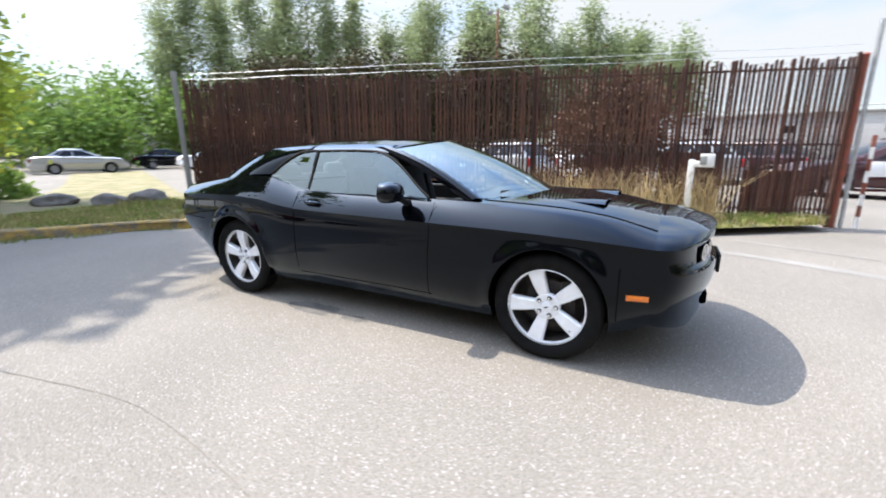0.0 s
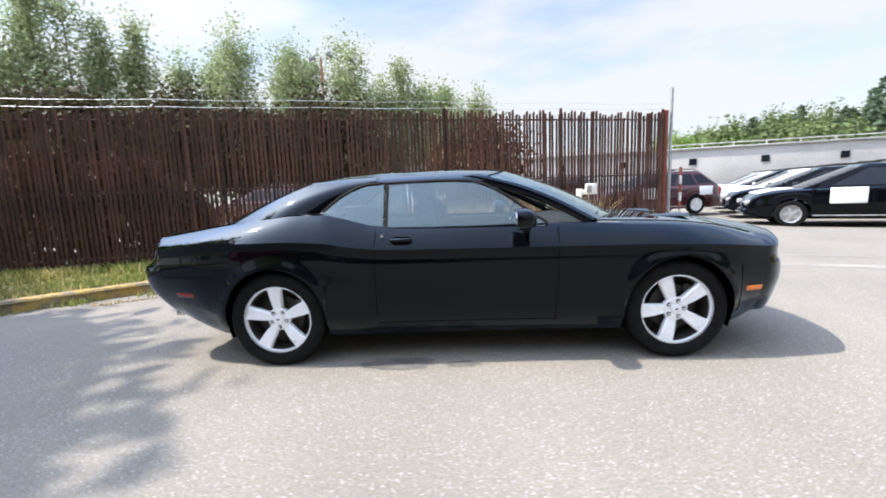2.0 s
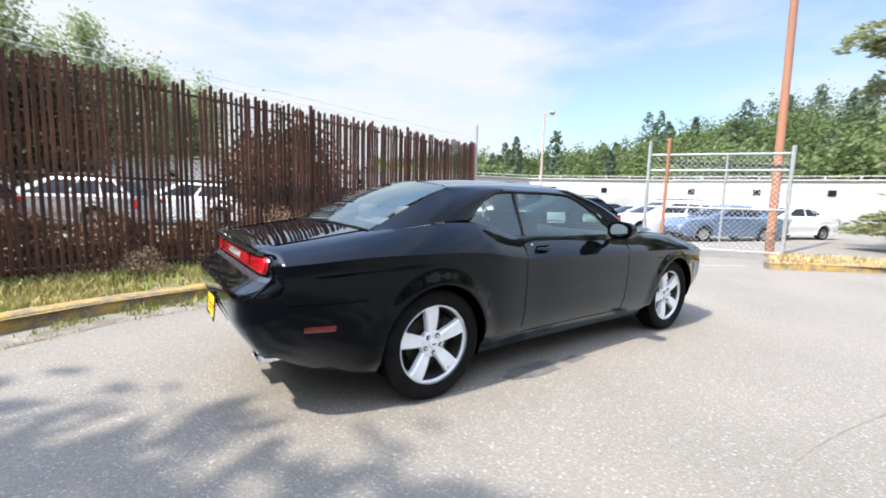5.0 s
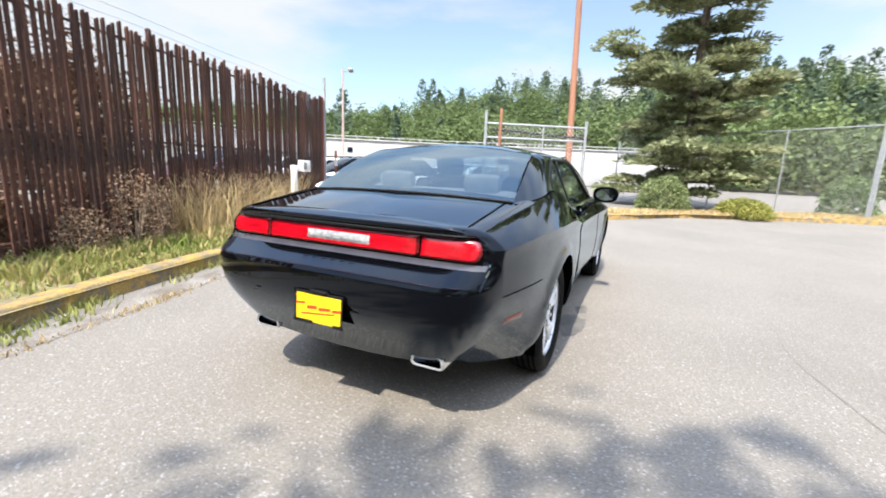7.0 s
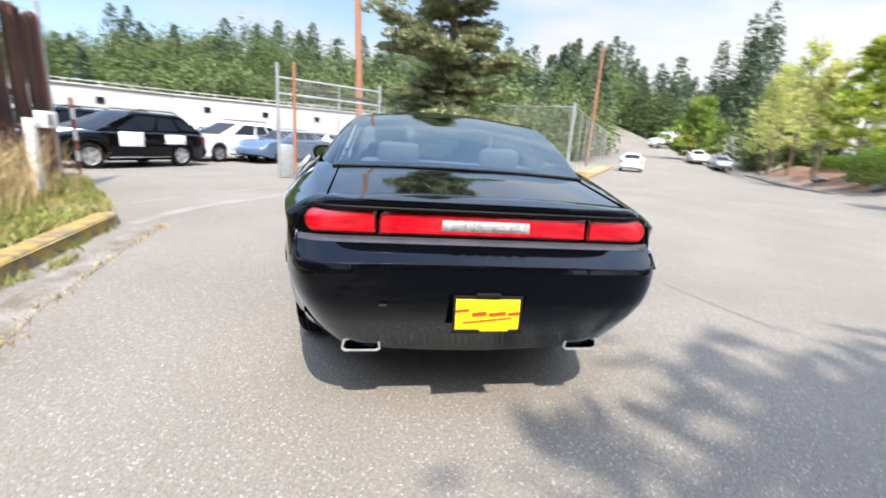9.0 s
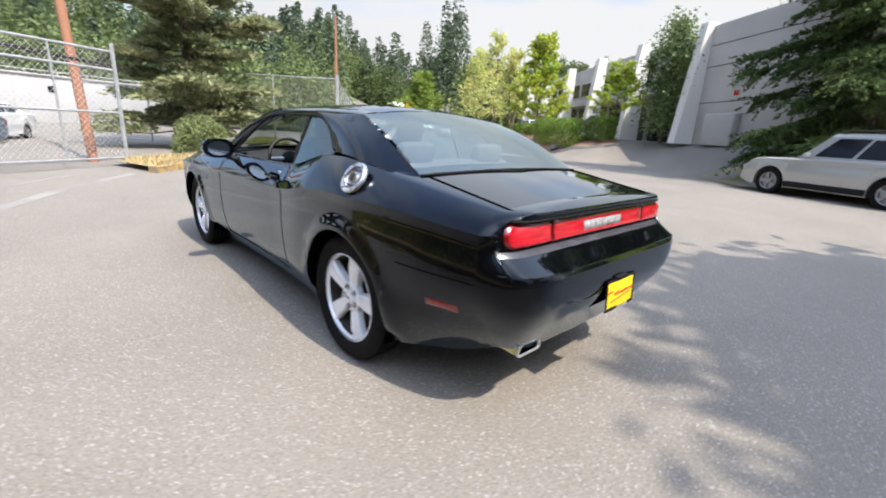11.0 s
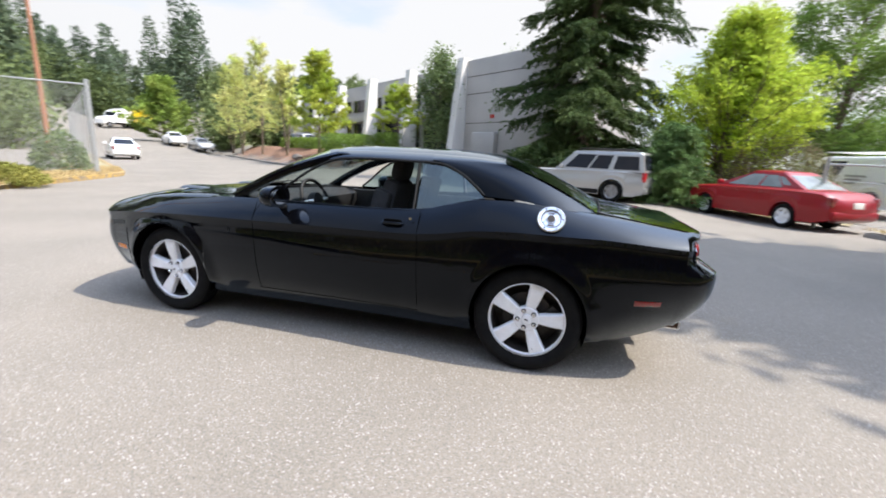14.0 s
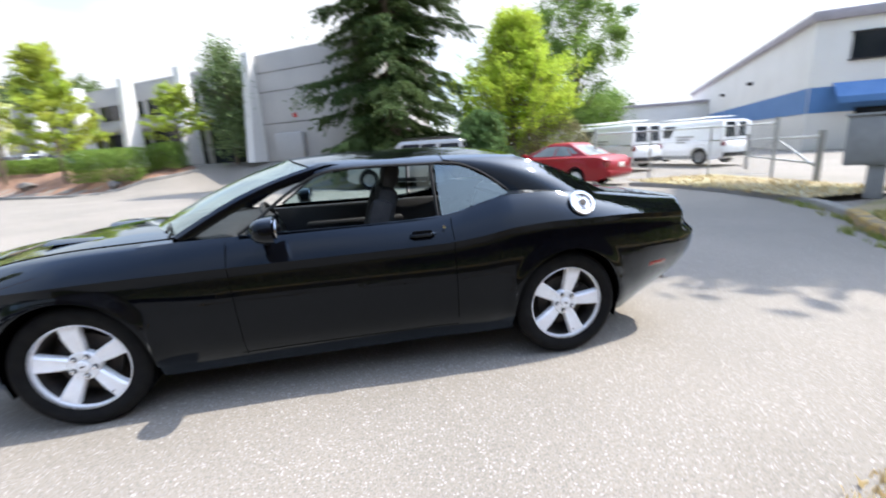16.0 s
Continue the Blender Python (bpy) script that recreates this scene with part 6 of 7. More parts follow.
def simple_wheel(parent, x, y, r, rim, left, w=0.2, metal=None):
    o = new("wheel")
    o.parent = parent
    o.matrix_local = pose(x, y, r, 0, 10 * x, 0 if left else 180)
    part("tyre", lathe([(rim, -w / 2), (r - 0.03, -w / 2), (r, -w * 0.35), (r, w * 0.35), (r - 0.03, w / 2), (rim + 0.01, w / 2 - 0.005), (rim, w / 2 - 0.02)], 28), RUBBER, o)
    geos = [lathe([(rim, w / 2 - 0.02), (rim - 0.02, w / 2 - 0.03), (rim - 0.03, 0.0)], 28), lathe([(0.06, 0.02), (0.06, w / 2 - 0.025), (0.0001, w / 2 - 0.02)], 16), lathe([(rim - 0.03, 0.0), (0.0001, 0.0)], 28)]
    for k in range(5):
        t = 2 * math.pi * k / 5 + 0.3
        ca, sa = math.cos(t), math.sin(t)
        geos.append(sheet([[(a * ca - b * sa, c, a * sa + b * ca) for b, c in ((-h, 0.03), (-h, w / 2 - 0.035), (h, w / 2 - 0.035), (h, 0.03))] for a, h in ((0.04, 0.03), (rim * 0.6, 0.035), (rim - 0.015, 0.05))]))
    part("rim", join(*geos), DULL_RIM if metal is None else metal, o)
    return o


def vehicle(name, m, paint, label, category, L, W, wb, r, top, house, zsill=0.24, panes=(), film=(), rails=False, hub_f=None, group="", clad=None, bonnet=False, rim_metal=None, glass=None):
    """A parked vehicle facing +x. top: curve of bonnet, waist and tail heights over x; house: (x0, x1, x2, x3, z_waist, z_roof, w_waist, w_roof)."""
    car = thing(name, m, label, category, group=group)
    glass = glass or DARK_GLASS
    f = curve(*top)
    hf = wb / 2 if hub_f is None else hub_f
    hubs = (hf, hf - wb)
    lo, hi = -L / 2, L / 2
    arch = r * 1.16

    def hw(x):
        u = abs(x) / (L / 2)
        return W / 2 * (1 - 0.16 * u ** 7)

    xs = set(np.round(np.linspace(lo, hi, 46), 4).tolist())
    for h in hubs:
        xs = {x for x in xs if abs(x - h) > arch + 0.01} | {round(h + arch * math.cos(math.pi * k / 12), 4) for k in range(13)} | {h - arch - 0.003, h + arch + 0.003}
    rows = []
    for x in sorted(xs):
        z0 = zsill + 0.10 * max(0, abs(x) / (L / 2) - 0.86) / 0.14
        for h in hubs:
            if abs(x - h) <= arch + 1e-6:
                z0 = max(z0, r + math.sqrt(max(0, arch ** 2 - (x - h) ** 2)) * 1.02)
        zt, w = f(x), hw(x)
        half = [(0, z0), (w * 0.7, z0), (w - 0.03, z0)]
        for i in range(9):
            u = i / 8
            z = z0 + (zt - 0.05 - z0) * u
            half.append((w - 0.05 * abs((z - 0.62 * zt) / zt) ** 1.5 - 0.012 * math.sin(u * 9), z))
        half += [(w - 0.055, zt - 0.018), (w - 0.13, zt), (w * 0.5, zt + 0.018), (0, zt + 0.025)]
        rows.append([(x, -a, b) for a, b in half[:-1]] + [(x, a, b) for a, b in reversed(half)])
    vs, fs = sheet(rows)
    n = len(rows[0])
    # rounded nose and tail
    for row, s in ((rows[0], -1), (rows[-1], 1)):
        half = row[:n // 2 + 1]
        cap = []
        zm = (half[2][2] + half[-1][2]) / 2
        for a in half:
            bulge = 0.10 * (1 - abs((a[2] - zm) / (half[-1][2] - zm + 1e-6)) ** 3)
            cap.append([(a[0] + s * max(0, bulge) * (1 - abs(k / 6) ** 3), a[1] * -k / 6, a[2]) for k in range(-6, 7)])
        cv, cf = sheet(cap)
        vs, fs = join((vs, fs), (cv, cf if s < 0 else [tuple(reversed(q)) for q in cf]))
    part("body", (vs, fs), paint, car, sharp=40)
    if clad is not None:
        for sy in (1, -1):
            part("sill_cladding", cbox((sum(hubs) / 2, sy * (W / 2 - 0.01), zsill + 0.10), (wb - 2 * arch - 0.02, 0.05, 0.16), 0.03), clad, car)
    x0, x1, x2, x3, zw, zr, ww, wr = house

    def hp(fx, t, side):
        xr, xf = x0 + (x1 - x0) * t, x3 + (x2 - x3) * t
        return (xr + (xf - xr) * fx, side * (ww + (wr - ww) * t), zw + (zr - zw) * t)

    rows = []
    for j in range(9):
        t = j / 8
        row = []
        for k in range(13):
            fx = k / 12
            row.append(hp(fx, t, 1))
        for k in range(1, 8):
            a, b = hp(1, t, 1), hp(1, t, -1)
            u = k / 8
            row.append((a[0] + 0.10 * math.sin(u * math.pi) * (1 - 0.3 * t), a[1] + (b[1] - a[1]) * u, a[2]))
        for k in range(13):
            row.append(hp(1 - k / 12, t, -1))
        for k in range(1, 8):
            a, b = hp(0, t, -1), hp(0, t, 1)
            u = k / 8
            row.append((a[0] - 0.06 * math.sin(u * math.pi), a[1] + (b[1] - a[1]) * u, a[2]))
        rows.append(row)
    cx, top_row = (x1 + x2) / 2, rows[-1]
    for s, dz in ((0.94, 0.035), (0.75, 0.055), (0.4, 0.07), (0.02, 0.075)):
        rows.append([(cx + (p[0] - cx) * s, p[1] * s, zr + dz) for p in top_row])
    part("cabin_shell", sheet(rows, closed=True), paint, car, sharp=58)
    for sy in (1, -1):
        for a, b, t0, t1 in panes:
            quad = []
            for t in (t0, (t0 + t1) / 2, t1):
                quad.append([tuple(Vector(hp(a + (b - a) * k / 4, t, sy)) + Vector((0, sy * 0.006, 0.002))) for k in range(5)])
            part("side_window", sheet(quad), glass, car)
    for end, nm, t0, t1 in ((1, "windscreen", 0.06, 0.94), (0, "rear_window", 0.12, 0.90)):
        quad = []
        for j in range(4):
            t = t0 + (t1 - t0) * j / 3
            a, b = Vector(hp(end, t, 1)), Vector(hp(end, t, -1))
            row = []
            for k in range(9):
                u = 0.07 + 0.86 * k / 8
                p = a + (b - a) * u
                p.x += (0.10 * (1 - 0.3 * t) * math.sin(u * math.pi) + 0.008) if end else -(0.06 * math.sin(u * math.pi) + 0.008)
                p.z += 0.004
                row.append(tuple(p))
            quad.append(row)
        part(nm, sheet(quad), glass, car)
    for sy in (1, -1):
        zf, zb = f(hi - 0.1), f(lo + 0.1)
        part("headlamp", moved(cbox((0, 0, 0), (0.30, 0.32, 0.15), 0.05), pose(hi - 0.10, sy * (hw(hi) - 0.17), zf - 0.14, 0, 0, -sy * 22)), CLEAR_LENS, car)
        part("tail_lamp", moved(cbox((0, 0, 0), (0.16, 0.20, 0.34 if rails else 0.24), 0.04), pose(lo + 0.05, sy * (hw(lo) - 0.08), zb - 0.16)), RED_LENS if rails else DARK_RED_LENS, car)
        part("wing_mirror", moved(cbox((0, 0, 0), (0.12, 0.20, 0.14), 0.05), pose(x3 - 0.28, sy * (ww + 0.12), zw + 0.09)), paint, car)
        for h in hubs:
            simple_wheel(car, h, sy * (W / 2 - 0.12), r, r * 0.66, sy > 0, metal=rim_metal)
        for fx in (0.36, 0.62):
            x = x0 + (x3 - x0) * fx
            part("door_gap", tube([(x, sy * (W / 2 - 0.012), zsill + 0.2), (x, sy * (W / 2 - 0.006), f(x) * 0.65), (x, sy * (W / 2 - 0.045), f(x) - 0.03)], 0.004, 4), SHUT, car)
            part("door_handle", cbox((x + 0.14, sy * (W / 2 - 0.008), f(x) - 0.13), (0.16, 0.03, 0.03), 0.01), paint, car)
    part("front_bumper", cbox((hi + 0.03, 0, 0.42), (0.14, W * 0.78, 0.18), 0.05), BLACK_TRIM if clad is GREY_BOX else paint, car)
    part("rear_bumper", cbox((lo - 0.03, 0, 0.46), (0.14, W * 0.80, 0.20), 0.05), BLACK_TRIM if clad is GREY_BOX else paint, car)
    part("grille", cbox((hi + 0.06, 0, f(hi) - 0.17), (0.06, W * 0.42, 0.14), 0.03), SHUT, car)
    part("rear_plate", cbox((lo - 0.09, 0, 0.72), (0.02, 0.32, 0.15), 0.004), WHITE_PAINT, car)
    if rails:
        for sy in (1, -1):
            part("roof_rail", tube([(x1 + 0.1, sy * (wr - 0.05), zr + 0.06), (x1 + 0.3, sy * (wr - 0.05), zr + 0.12), (x2 - 0.3, sy * (wr - 0.05), zr + 0.12), (x2 - 0.1, sy * (wr - 0.05), zr + 0.06)], 0.02, 6), DARK_METAL, car)
    if bonnet:
        rows = [[(x, y, f(x) + 0.036 - 0.014 * (abs(y) / W * 2) ** 2) for y in np.linspace(-W * 0.40, W * 0.40, 9)] for x in np.linspace(x3 + 0.12, hi - 0.22, 8)]
        part("bonnet_film", sheet(rows), PAPER, car, "white protective film on the bonnet")
    if rails and not clad:
        for sy in (1, -1):
            part("sill_trim", cbox((sum(hubs) / 2, sy * (W / 2 - 0.012), zsill + 0.09), (wb - 2 * arch - 0.06, 0.03, 0.035), 0.012), CHROME, car)
    for k, (fx, fz, sx, sz) in enumerate(film):
        for sy in (1, -1):
            part("protective_film", cbox((fx, sy * (W / 2 + 0.008), fz), (sx, 0.012, sz), 0.003), PAPER, car, "white protective film")
    return car


SUV_TOP = ([-2.5, -2.3, -1.0, 0.9, 1.4, 2.1, 2.4, 2.5], [0.90, 1.08, 1.09, 1.06, 1.05, 0.97, 0.84, 0.70])
SUV_HOUSE = (-2.40, -1.72, 0.02, 1.32, 1.05, 1.62, 0.86, 0.63)
SUV_PANES = ((0.03, 0.22, 0.22, 0.82), (0.25, 0.49, 0.14, 0.86), (0.52, 0.86, 0.12, 0.88))
SED_TOP = ([-2.3, -2.1, -1.5, 0.8, 1.2, 2.0, 2.3], [0.86, 1.0, 1.03, 0.98, 0.96, 0.88, 0.62])
SED_HOUSE = (-1.70, -0.85, 0.10, 1.15, 0.98, 1.41, 0.76, 0.54)
SED_PANES = ((0.10, 0.20, 0.30, 0.80), (0.22, 0.48, 0.14, 0.86), (0.51, 0.88, 0.12, 0.88))


def suv(name, x, y, head, paint, label, film=(), group="", z=None, bonnet=False, rim_metal=None):
    return vehicle(name, pose(x, y, ground_z(x, y) if z is None else z, 0, 0, head), paint, label, "suv", 5.0, 1.96, 2.9, 0.37, SUV_TOP, SUV_HOUSE, panes=SUV_PANES, film=film, rails=True, hub_f=1.52, group=group, bonnet=bonnet, rim_metal=rim_metal)


def sedan(name, x, y, head, paint, label, group="", z=None, rim_metal=None, glass=None):
    return vehicle(name, pose(x, y, ground_z(x, y) if z is None else z, 0, 0, head), paint, label, "car", 4.6, 1.76, 2.65, 0.315, SED_TOP, SED_HOUSE, panes=SED_PANES, hub_f=1.40, group=group, rim_metal=rim_metal, glass=glass)


# parking lot behind the gate
suv("black_suv", 10.85, 8.5, 155, BLACK_PAINT, "black suv with white protective film on its doors and bonnet", film=((0.35, 0.86, 0.75, 0.42), (-1.15, 0.88, 0.75, 0.30)), bonnet=True, rim_metal=BRIGHT_RIM)
suv("dark_red_suv", 7.57, 13.8, 190, MAROON_CAR, "dark red suv with white film on its flank", film=((0.5, 0.86, 0.75, 0.42), (-1.75, 0.90, 0.55, 0.34)), rim_metal=ALLOY, group="cars in the lot")
sedan("blue_sedan", 16.8, 4.6, 150, BLUE_CAR, "grey-blue saloon parked behind the wire gate", group="cars in the lot")
suv("white_suv", 16.5, 7.0, 152, WHITE_CAR, "white suv parked in the lot", group="cars in the lot")
# a row standing side by side behind the black one, bonnets under white film
for k, (p, film) in enumerate(((BLACK_PAINT, ((0.35, 0.86, 0.75, 0.42),)), (WHITE_CAR, ()), (BLACK_PAINT, ()), (WHITE_CAR, ()), (SILVER_CAR, ()))):
    suv("lot_suv", 11.95 + 1.15 * k, 11.2 + 2.55 * k, 155 + 2 * (k % 2), p, ("black" if p is BLACK_PAINT else "pale") + " suv with white film on its bonnet in the lot row", film=film, group="cars in the lot", bonnet=True)
suv("grey_suv", 12.0, 19.8, 5, SILVER_CAR, "silver-grey suv far back in the lot", group="cars in the lot")
for i, (x, y, p) in enumerate(((18.0, 9.2, WHITE_CAR), (20.5, 3.6, WHITE_CAR), (19.2, 12.0, BLACK_PAINT), (20.5, 14.8, WHITE_CAR), (23, 7.5, BLUE_CAR))):
    sedan("lot_car", x, y, 155 + 3 * (i % 3), p, ("white" if p is WHITE_CAR else "dark") + " saloon parked in a row in the lot", group="cars in the lot")
for i, (x, y, p) in enumerate(((-4.8, 15.2, SILVER_CAR), (-1.4, 16.6, WHITE_CAR), (2.2, 17.5, SILVER_CAR), (4.6, 18.6, MAROON_CAR), (-8.2, 14.0, MAROON_CAR))):
    suv("fenced_car", x, y, 152 + 7 * (i % 3), p, "parked car seen between the fence slats", group="cars behind the fence")

# vehicles across the yard
vehicle("silver_suv", pose(-2.35, -14.0, 0.0, 0, 0, -24), SILVER_CAR, "silver suv with dark side windows parked below the fir", "suv", 4.8, 1.86, 2.83, 0.37,
        ([-2.4, -2.25, -1.0, 0.8, 1.1, 2.0, 2.4], [0.95, 1.10, 1.11, 1.08, 1.07, 1.02, 0.78]), (-2.38, -2.24, 0.16, 0.85, 1.08, 1.72, 0.86, 0.76), panes=((0.05, 0.33, 0.10, 0.82), (0.385, 0.60, 0.10, 0.84), (0.625, 0.90, 0.10, 0.86)), rails=True, hub_f=1.48, clad=BLACK_TRIM)
sedan("red_sedan", -7.45, -11.2, -63, RED_CAR, "red saloon parked by the bushes", rim_metal=ALLOY, glass=REFLECTION_GLASS)
VAN_TOP = ([-2.75, -2.6, 1.4, 1.9, 2.6, 2.75], [1.02, 1.12, 1.14, 1.14, 1.0, 0.78])
for x, y, h in ((-12.5, -16.5, -80), (-16.7, -16.1, -80)):
    v = vehicle("cargo_van", pose(x, y, 0, 0, 0, h), WHITE_CAR, "white cargo van with a roof rack beyond the pipe gate", "van", 5.5, 2.0, 3.45, 0.37, VAN_TOP, (-2.70, -2.60, 1.05, 1.75, 1.12, 1.96, 0.95, 0.82), panes=((0.62, 0.92, 0.2, 0.84),), hub_f=1.75, group="vans beyond the gate", clad=GREY_BOX)
    part("door_post", cbox((-2.735, 0, 1.45), (0.05, 0.14, 0.95), 0.01), WHITE_CAR, v)
    for sy in (1, -1):
        part("corner_post", cbox((-2.69, sy * 0.80, 1.45), (0.07, 0.22, 0.95), 0.02), WHITE_CAR, v)
    for k in range(4):
        part("rack_bar", tube([(-1.9 + 0.9 * k, -0.75, 2.16), (-1.9 + 0.9 * k, 0.75, 2.16)], 0.02, 6), WHITE_PAINT, v)
    for sy in (1, -1):
        part("rack_side", tube([(-2.1, sy * 0.72, 2.16), (1.0, sy * 0.72, 2.16)], 0.02, 6), WHITE_PAINT, v)
        for k in range(3):
            part("lettering_bar", cbox((-0.9 + 0.1 * k, sy * 0.985, 1.30 - 0.13 * k), (0.9 - 0.2 * k, 0.01, 0.07), 0.0), GREY_BOX, v)
sedan("white_hatchback", 29.4, -20.4, -32, WHITE_CAR, "small white car parked along the road")
sedan("silver_sedan", 38.2, -36.3, 150, SILVER_CAR, "silver saloon at the roadside by the mulch bed")
sedan("white_sedan", 42.6, -36.9, 150, WHITE_CAR, "white saloon at the roadside by the mulch bed")
for x, y, p in ((21.0, -34.0, BLACK_PAINT), (24.5, -36.5, WHITE_CAR), (27.5, -39.0, BLACK_PAINT)):
    sedan("office_car", x, y, 140, p, "car parked up by the office block", group="cars at the office")
t = thing("tractor_truck", pose(73.4, -54.2, ground_z(73.4, -54.2), 0, 0, 95), "white long-nosed tractor truck far along the road", "truck")
part("sleeper_cab", slab([(-2.0, 0.9), (-2.0, 3.1), (-0.6, 3.3), (0.9, 2.75), (1.35, 1.9), (1.35, 0.9)], -1.15, 1.15, 1, 0.06), WHITE_CAR, t)
part("bonnet", slab([(1.35, 0.8), (1.35, 1.95), (2.9, 1.65), (3.2, 1.35), (3.2, 0.6)], -0.95, 0.95, 1, 0.08), WHITE_CAR, t)
part("windscreen", moved(cbox((0, 0, 0), (0.03, 1.9, 0.75), 0.01), pose(1.16, 0, 2.32, 0, -28, 0)), DARK_GLASS, t)
part("chassis", cbox((-1.6, 0, 0.75), (4.6, 0.9, 0.25), 0.03), DARK_METAL, t)
for sy in (1, -1):
    part("side_window", cbox((0.55, sy * 1.155, 2.15), (0.8, 0.02, 0.6), 0.0), DARK_GLASS, t)
    for wx in (-3.2, -2.2, 2.4):
        simple_wheel(t, wx, sy * 1.0, 0.5, 0.28, sy > 0)
t = thing("box_truck", pose(71.9, -57.4, ground_z(71.9, -57.4), 0, 0, 148), "yellow box truck standing behind the white truck", "truck")
part("box", cbox((-0.8, 0, 2.0), (4.4, 2.4, 2.5), 0.06), YELLOW, t)
part("cab", cbox((2.4, 0, 1.35), (1.7, 2.2, 1.7), 0.2), YELLOW, t)
part("cab_window", cbox((3.0, 0, 1.75), (0.6, 2.0, 0.6), 0.1), DARK_GLASS, t)
for wx in (-2.0, 2.3):
    for sy in (1, -1):
        simple_wheel(t, wx, sy * 1.05, 0.45, 0.28, sy > 0)
for x, y, p in ((-30, 9.5, SILVER_CAR), (-33, 16.5, BLACK_PAINT), (-28, 17, WHITE_CAR), (-37, 13, SILVER_CAR)):
    sedan("street_car", x, y, 75, p, "car parked along the far street", group="cars on the far street")

# ---- buildings ----


def build_office():
    """Two-storey concrete office block with projecting fins and dark window bays."""
    o = Vector((-0.6, -19.3, 1.25))
    d = Vector((4.7, -3.5, 0)).normalized()
    ang = math.degrees(math.atan2(d.y, d.x))
    b = thing("office_block", Matrix.Translation(o) @ pose(0, 0, 0, 0, 0, ang), "pale grey concrete office block with tall fins and dark glass", "building")
    H = 5.7
    part("wall", join(cbox((3.4, -4.0, H / 2), (6.8, 8, H), 0.03), cbox((25, -5.0, H / 2), (36.4, 8, H), 0.03)), WALL_PANEL, b)
    for z in (2.05, 3.75, 4.75):
        part("panel_joint", cbox((3.4, 0.003, z), (6.7, 0.012, 0.03), 0.0), SHUT, b)
    part("wall_sign", cbox((4.2, 0.01, 2.4), (0.32, 0.02, 0.22), 0.002), RED_LENS, b)
    part("wall_ledge", cbox((4.6, 0.1, 0.75), (2.0, 0.5, 1.5), 0.1), WALL_PANEL, b)
    for i in range(6):
        x = 6.9 + 5.85 * i
        fin = [(0, 0), (1.25, 0), (0.62, H + 0.15), (0, H + 0.15)]
        f = part("fin", moved(slab([(-0.2 + p[0], p[1]) for p in fin], -0.28, 0.28, axis=1), pose(x, -0.05, 0, 0, 0, 90)), WALL_LIGHT, b)
        if i < 5:
            for z, h in ((1.75, 1.5), (4.05, 1.05)):
                w = part("window", cbox((x + 2.93, -0.98, z), (5.2, 0.06, h), 0.0), DARK_GLASS, b)
                for k in range(1, 4):
                    part("mullion", cbox((x + 2.93 - 2.6 + 1.3 * k, -0.94, z), (0.06, 0.06, h), 0.005), DARK_METAL, w)
            part("canopy", cbox((x + 2.93, -0.6, 2.85), (5.25, 0.8, 0.5), 0.03), WALL_PANEL, b)
            part("door_glass", cbox((x + 2.93, -0.97, 0.5), (5.2, 0.05, 0.9), 0.0), DARK_GLASS, b)
    part("roof_coping", cbox((21.6, -5.0, H + 0.06), (43.0, 7.9, 0.10), 0.02), WALL_PANEL, b)


build_office()


def build_shop():
    """Long cream warehouse with a blue band, a window and a blue awning."""
    a, far = Vector((-29.6, -20.5, 0)), Vector((-59, -64.5, 0))
    d = far - a
    ang = math.degrees(math.atan2(d.y, d.x))
    b = thing("warehouse", Matrix.Translation(a) @ pose(0, 0, -0.1, 0, 0, ang), "long cream warehouse with a blue band and awning", "building")
    L, H = d.length, 8.0
    part("wall", cbox((L / 2, -12, H / 2), (L, 24, H), 0.04), WALL_LIGHT, b)
    part("roof_coping", cbox((L / 2, -12, H + 0.25), (L + 0.5, 24.5, 0.6), 0.06), ROOF_MAUVE, b)
    part("blue_band", join(cbox((L / 2, 0.02, 3.2), (L - 0.1, 0.04, 1.6), 0.0), cbox((-0.02, -12, 3.2), (0.04, 23.9, 1.6), 0.0)), BLUE_PAINT, b)
    for k in range(3):
        w = part("window", cbox((-0.04, -4.0 - 6.5 * k, 6.3), (0.10, 4.2, 1.5), 0.0), DARK_GLASS, b)
        part("window_frame", join(cbox((-0.06, -4.0 - 6.5 * k, 5.5), (0.14, 4.4, 0.1), 0.01), cbox((-0.06, -4.0 - 6.5 * k, 7.1), (0.14, 4.4, 0.1), 0.01), cbox((-0.08, -4.0 - 6.5 * k, 6.3), (0.08, 0.08, 1.5), 0.01)), DARK_METAL, w)
    part("awning", sheet([[(-0.05, y, 4.2), (-1.0, y, 3.3), (-1.0, y, 2.9)] for y in np.linspace(-1.2, -9, 9)]), BLUE_PAINT, b)
    part("door_opening", cbox((-0.05, -5, 1.3), (0.1, 5, 2.6), 0.0), DARK_GLASS, b)
    part("wall_lamp", cbox((14, 0.2, 5.8), (0.5, 0.4, 0.3), 0.05), DARK_METAL, b)
    part("wall_lamp", cbox((26, 0.2, 5.8), (0.5, 0.4, 0.3), 0.05), DARK_METAL, b)
    # lower wing at the far end
    part("wing", cbox((L - 2, 12, 2.9), (30, 24, 5.8), 0.04), WALL_LIGHT, b)
    part("wing_coping", cbox((L - 2, 12, 5.95), (30.4, 24.4, 0.4), 0.05), ROOF_MAUVE, b)
    part("roof_vent", tube([(L - 12, 10, 6.1), (L - 12, 10, 6.9)], [0.4, 0.5], 10), DARK_METAL, b)


build_shop()


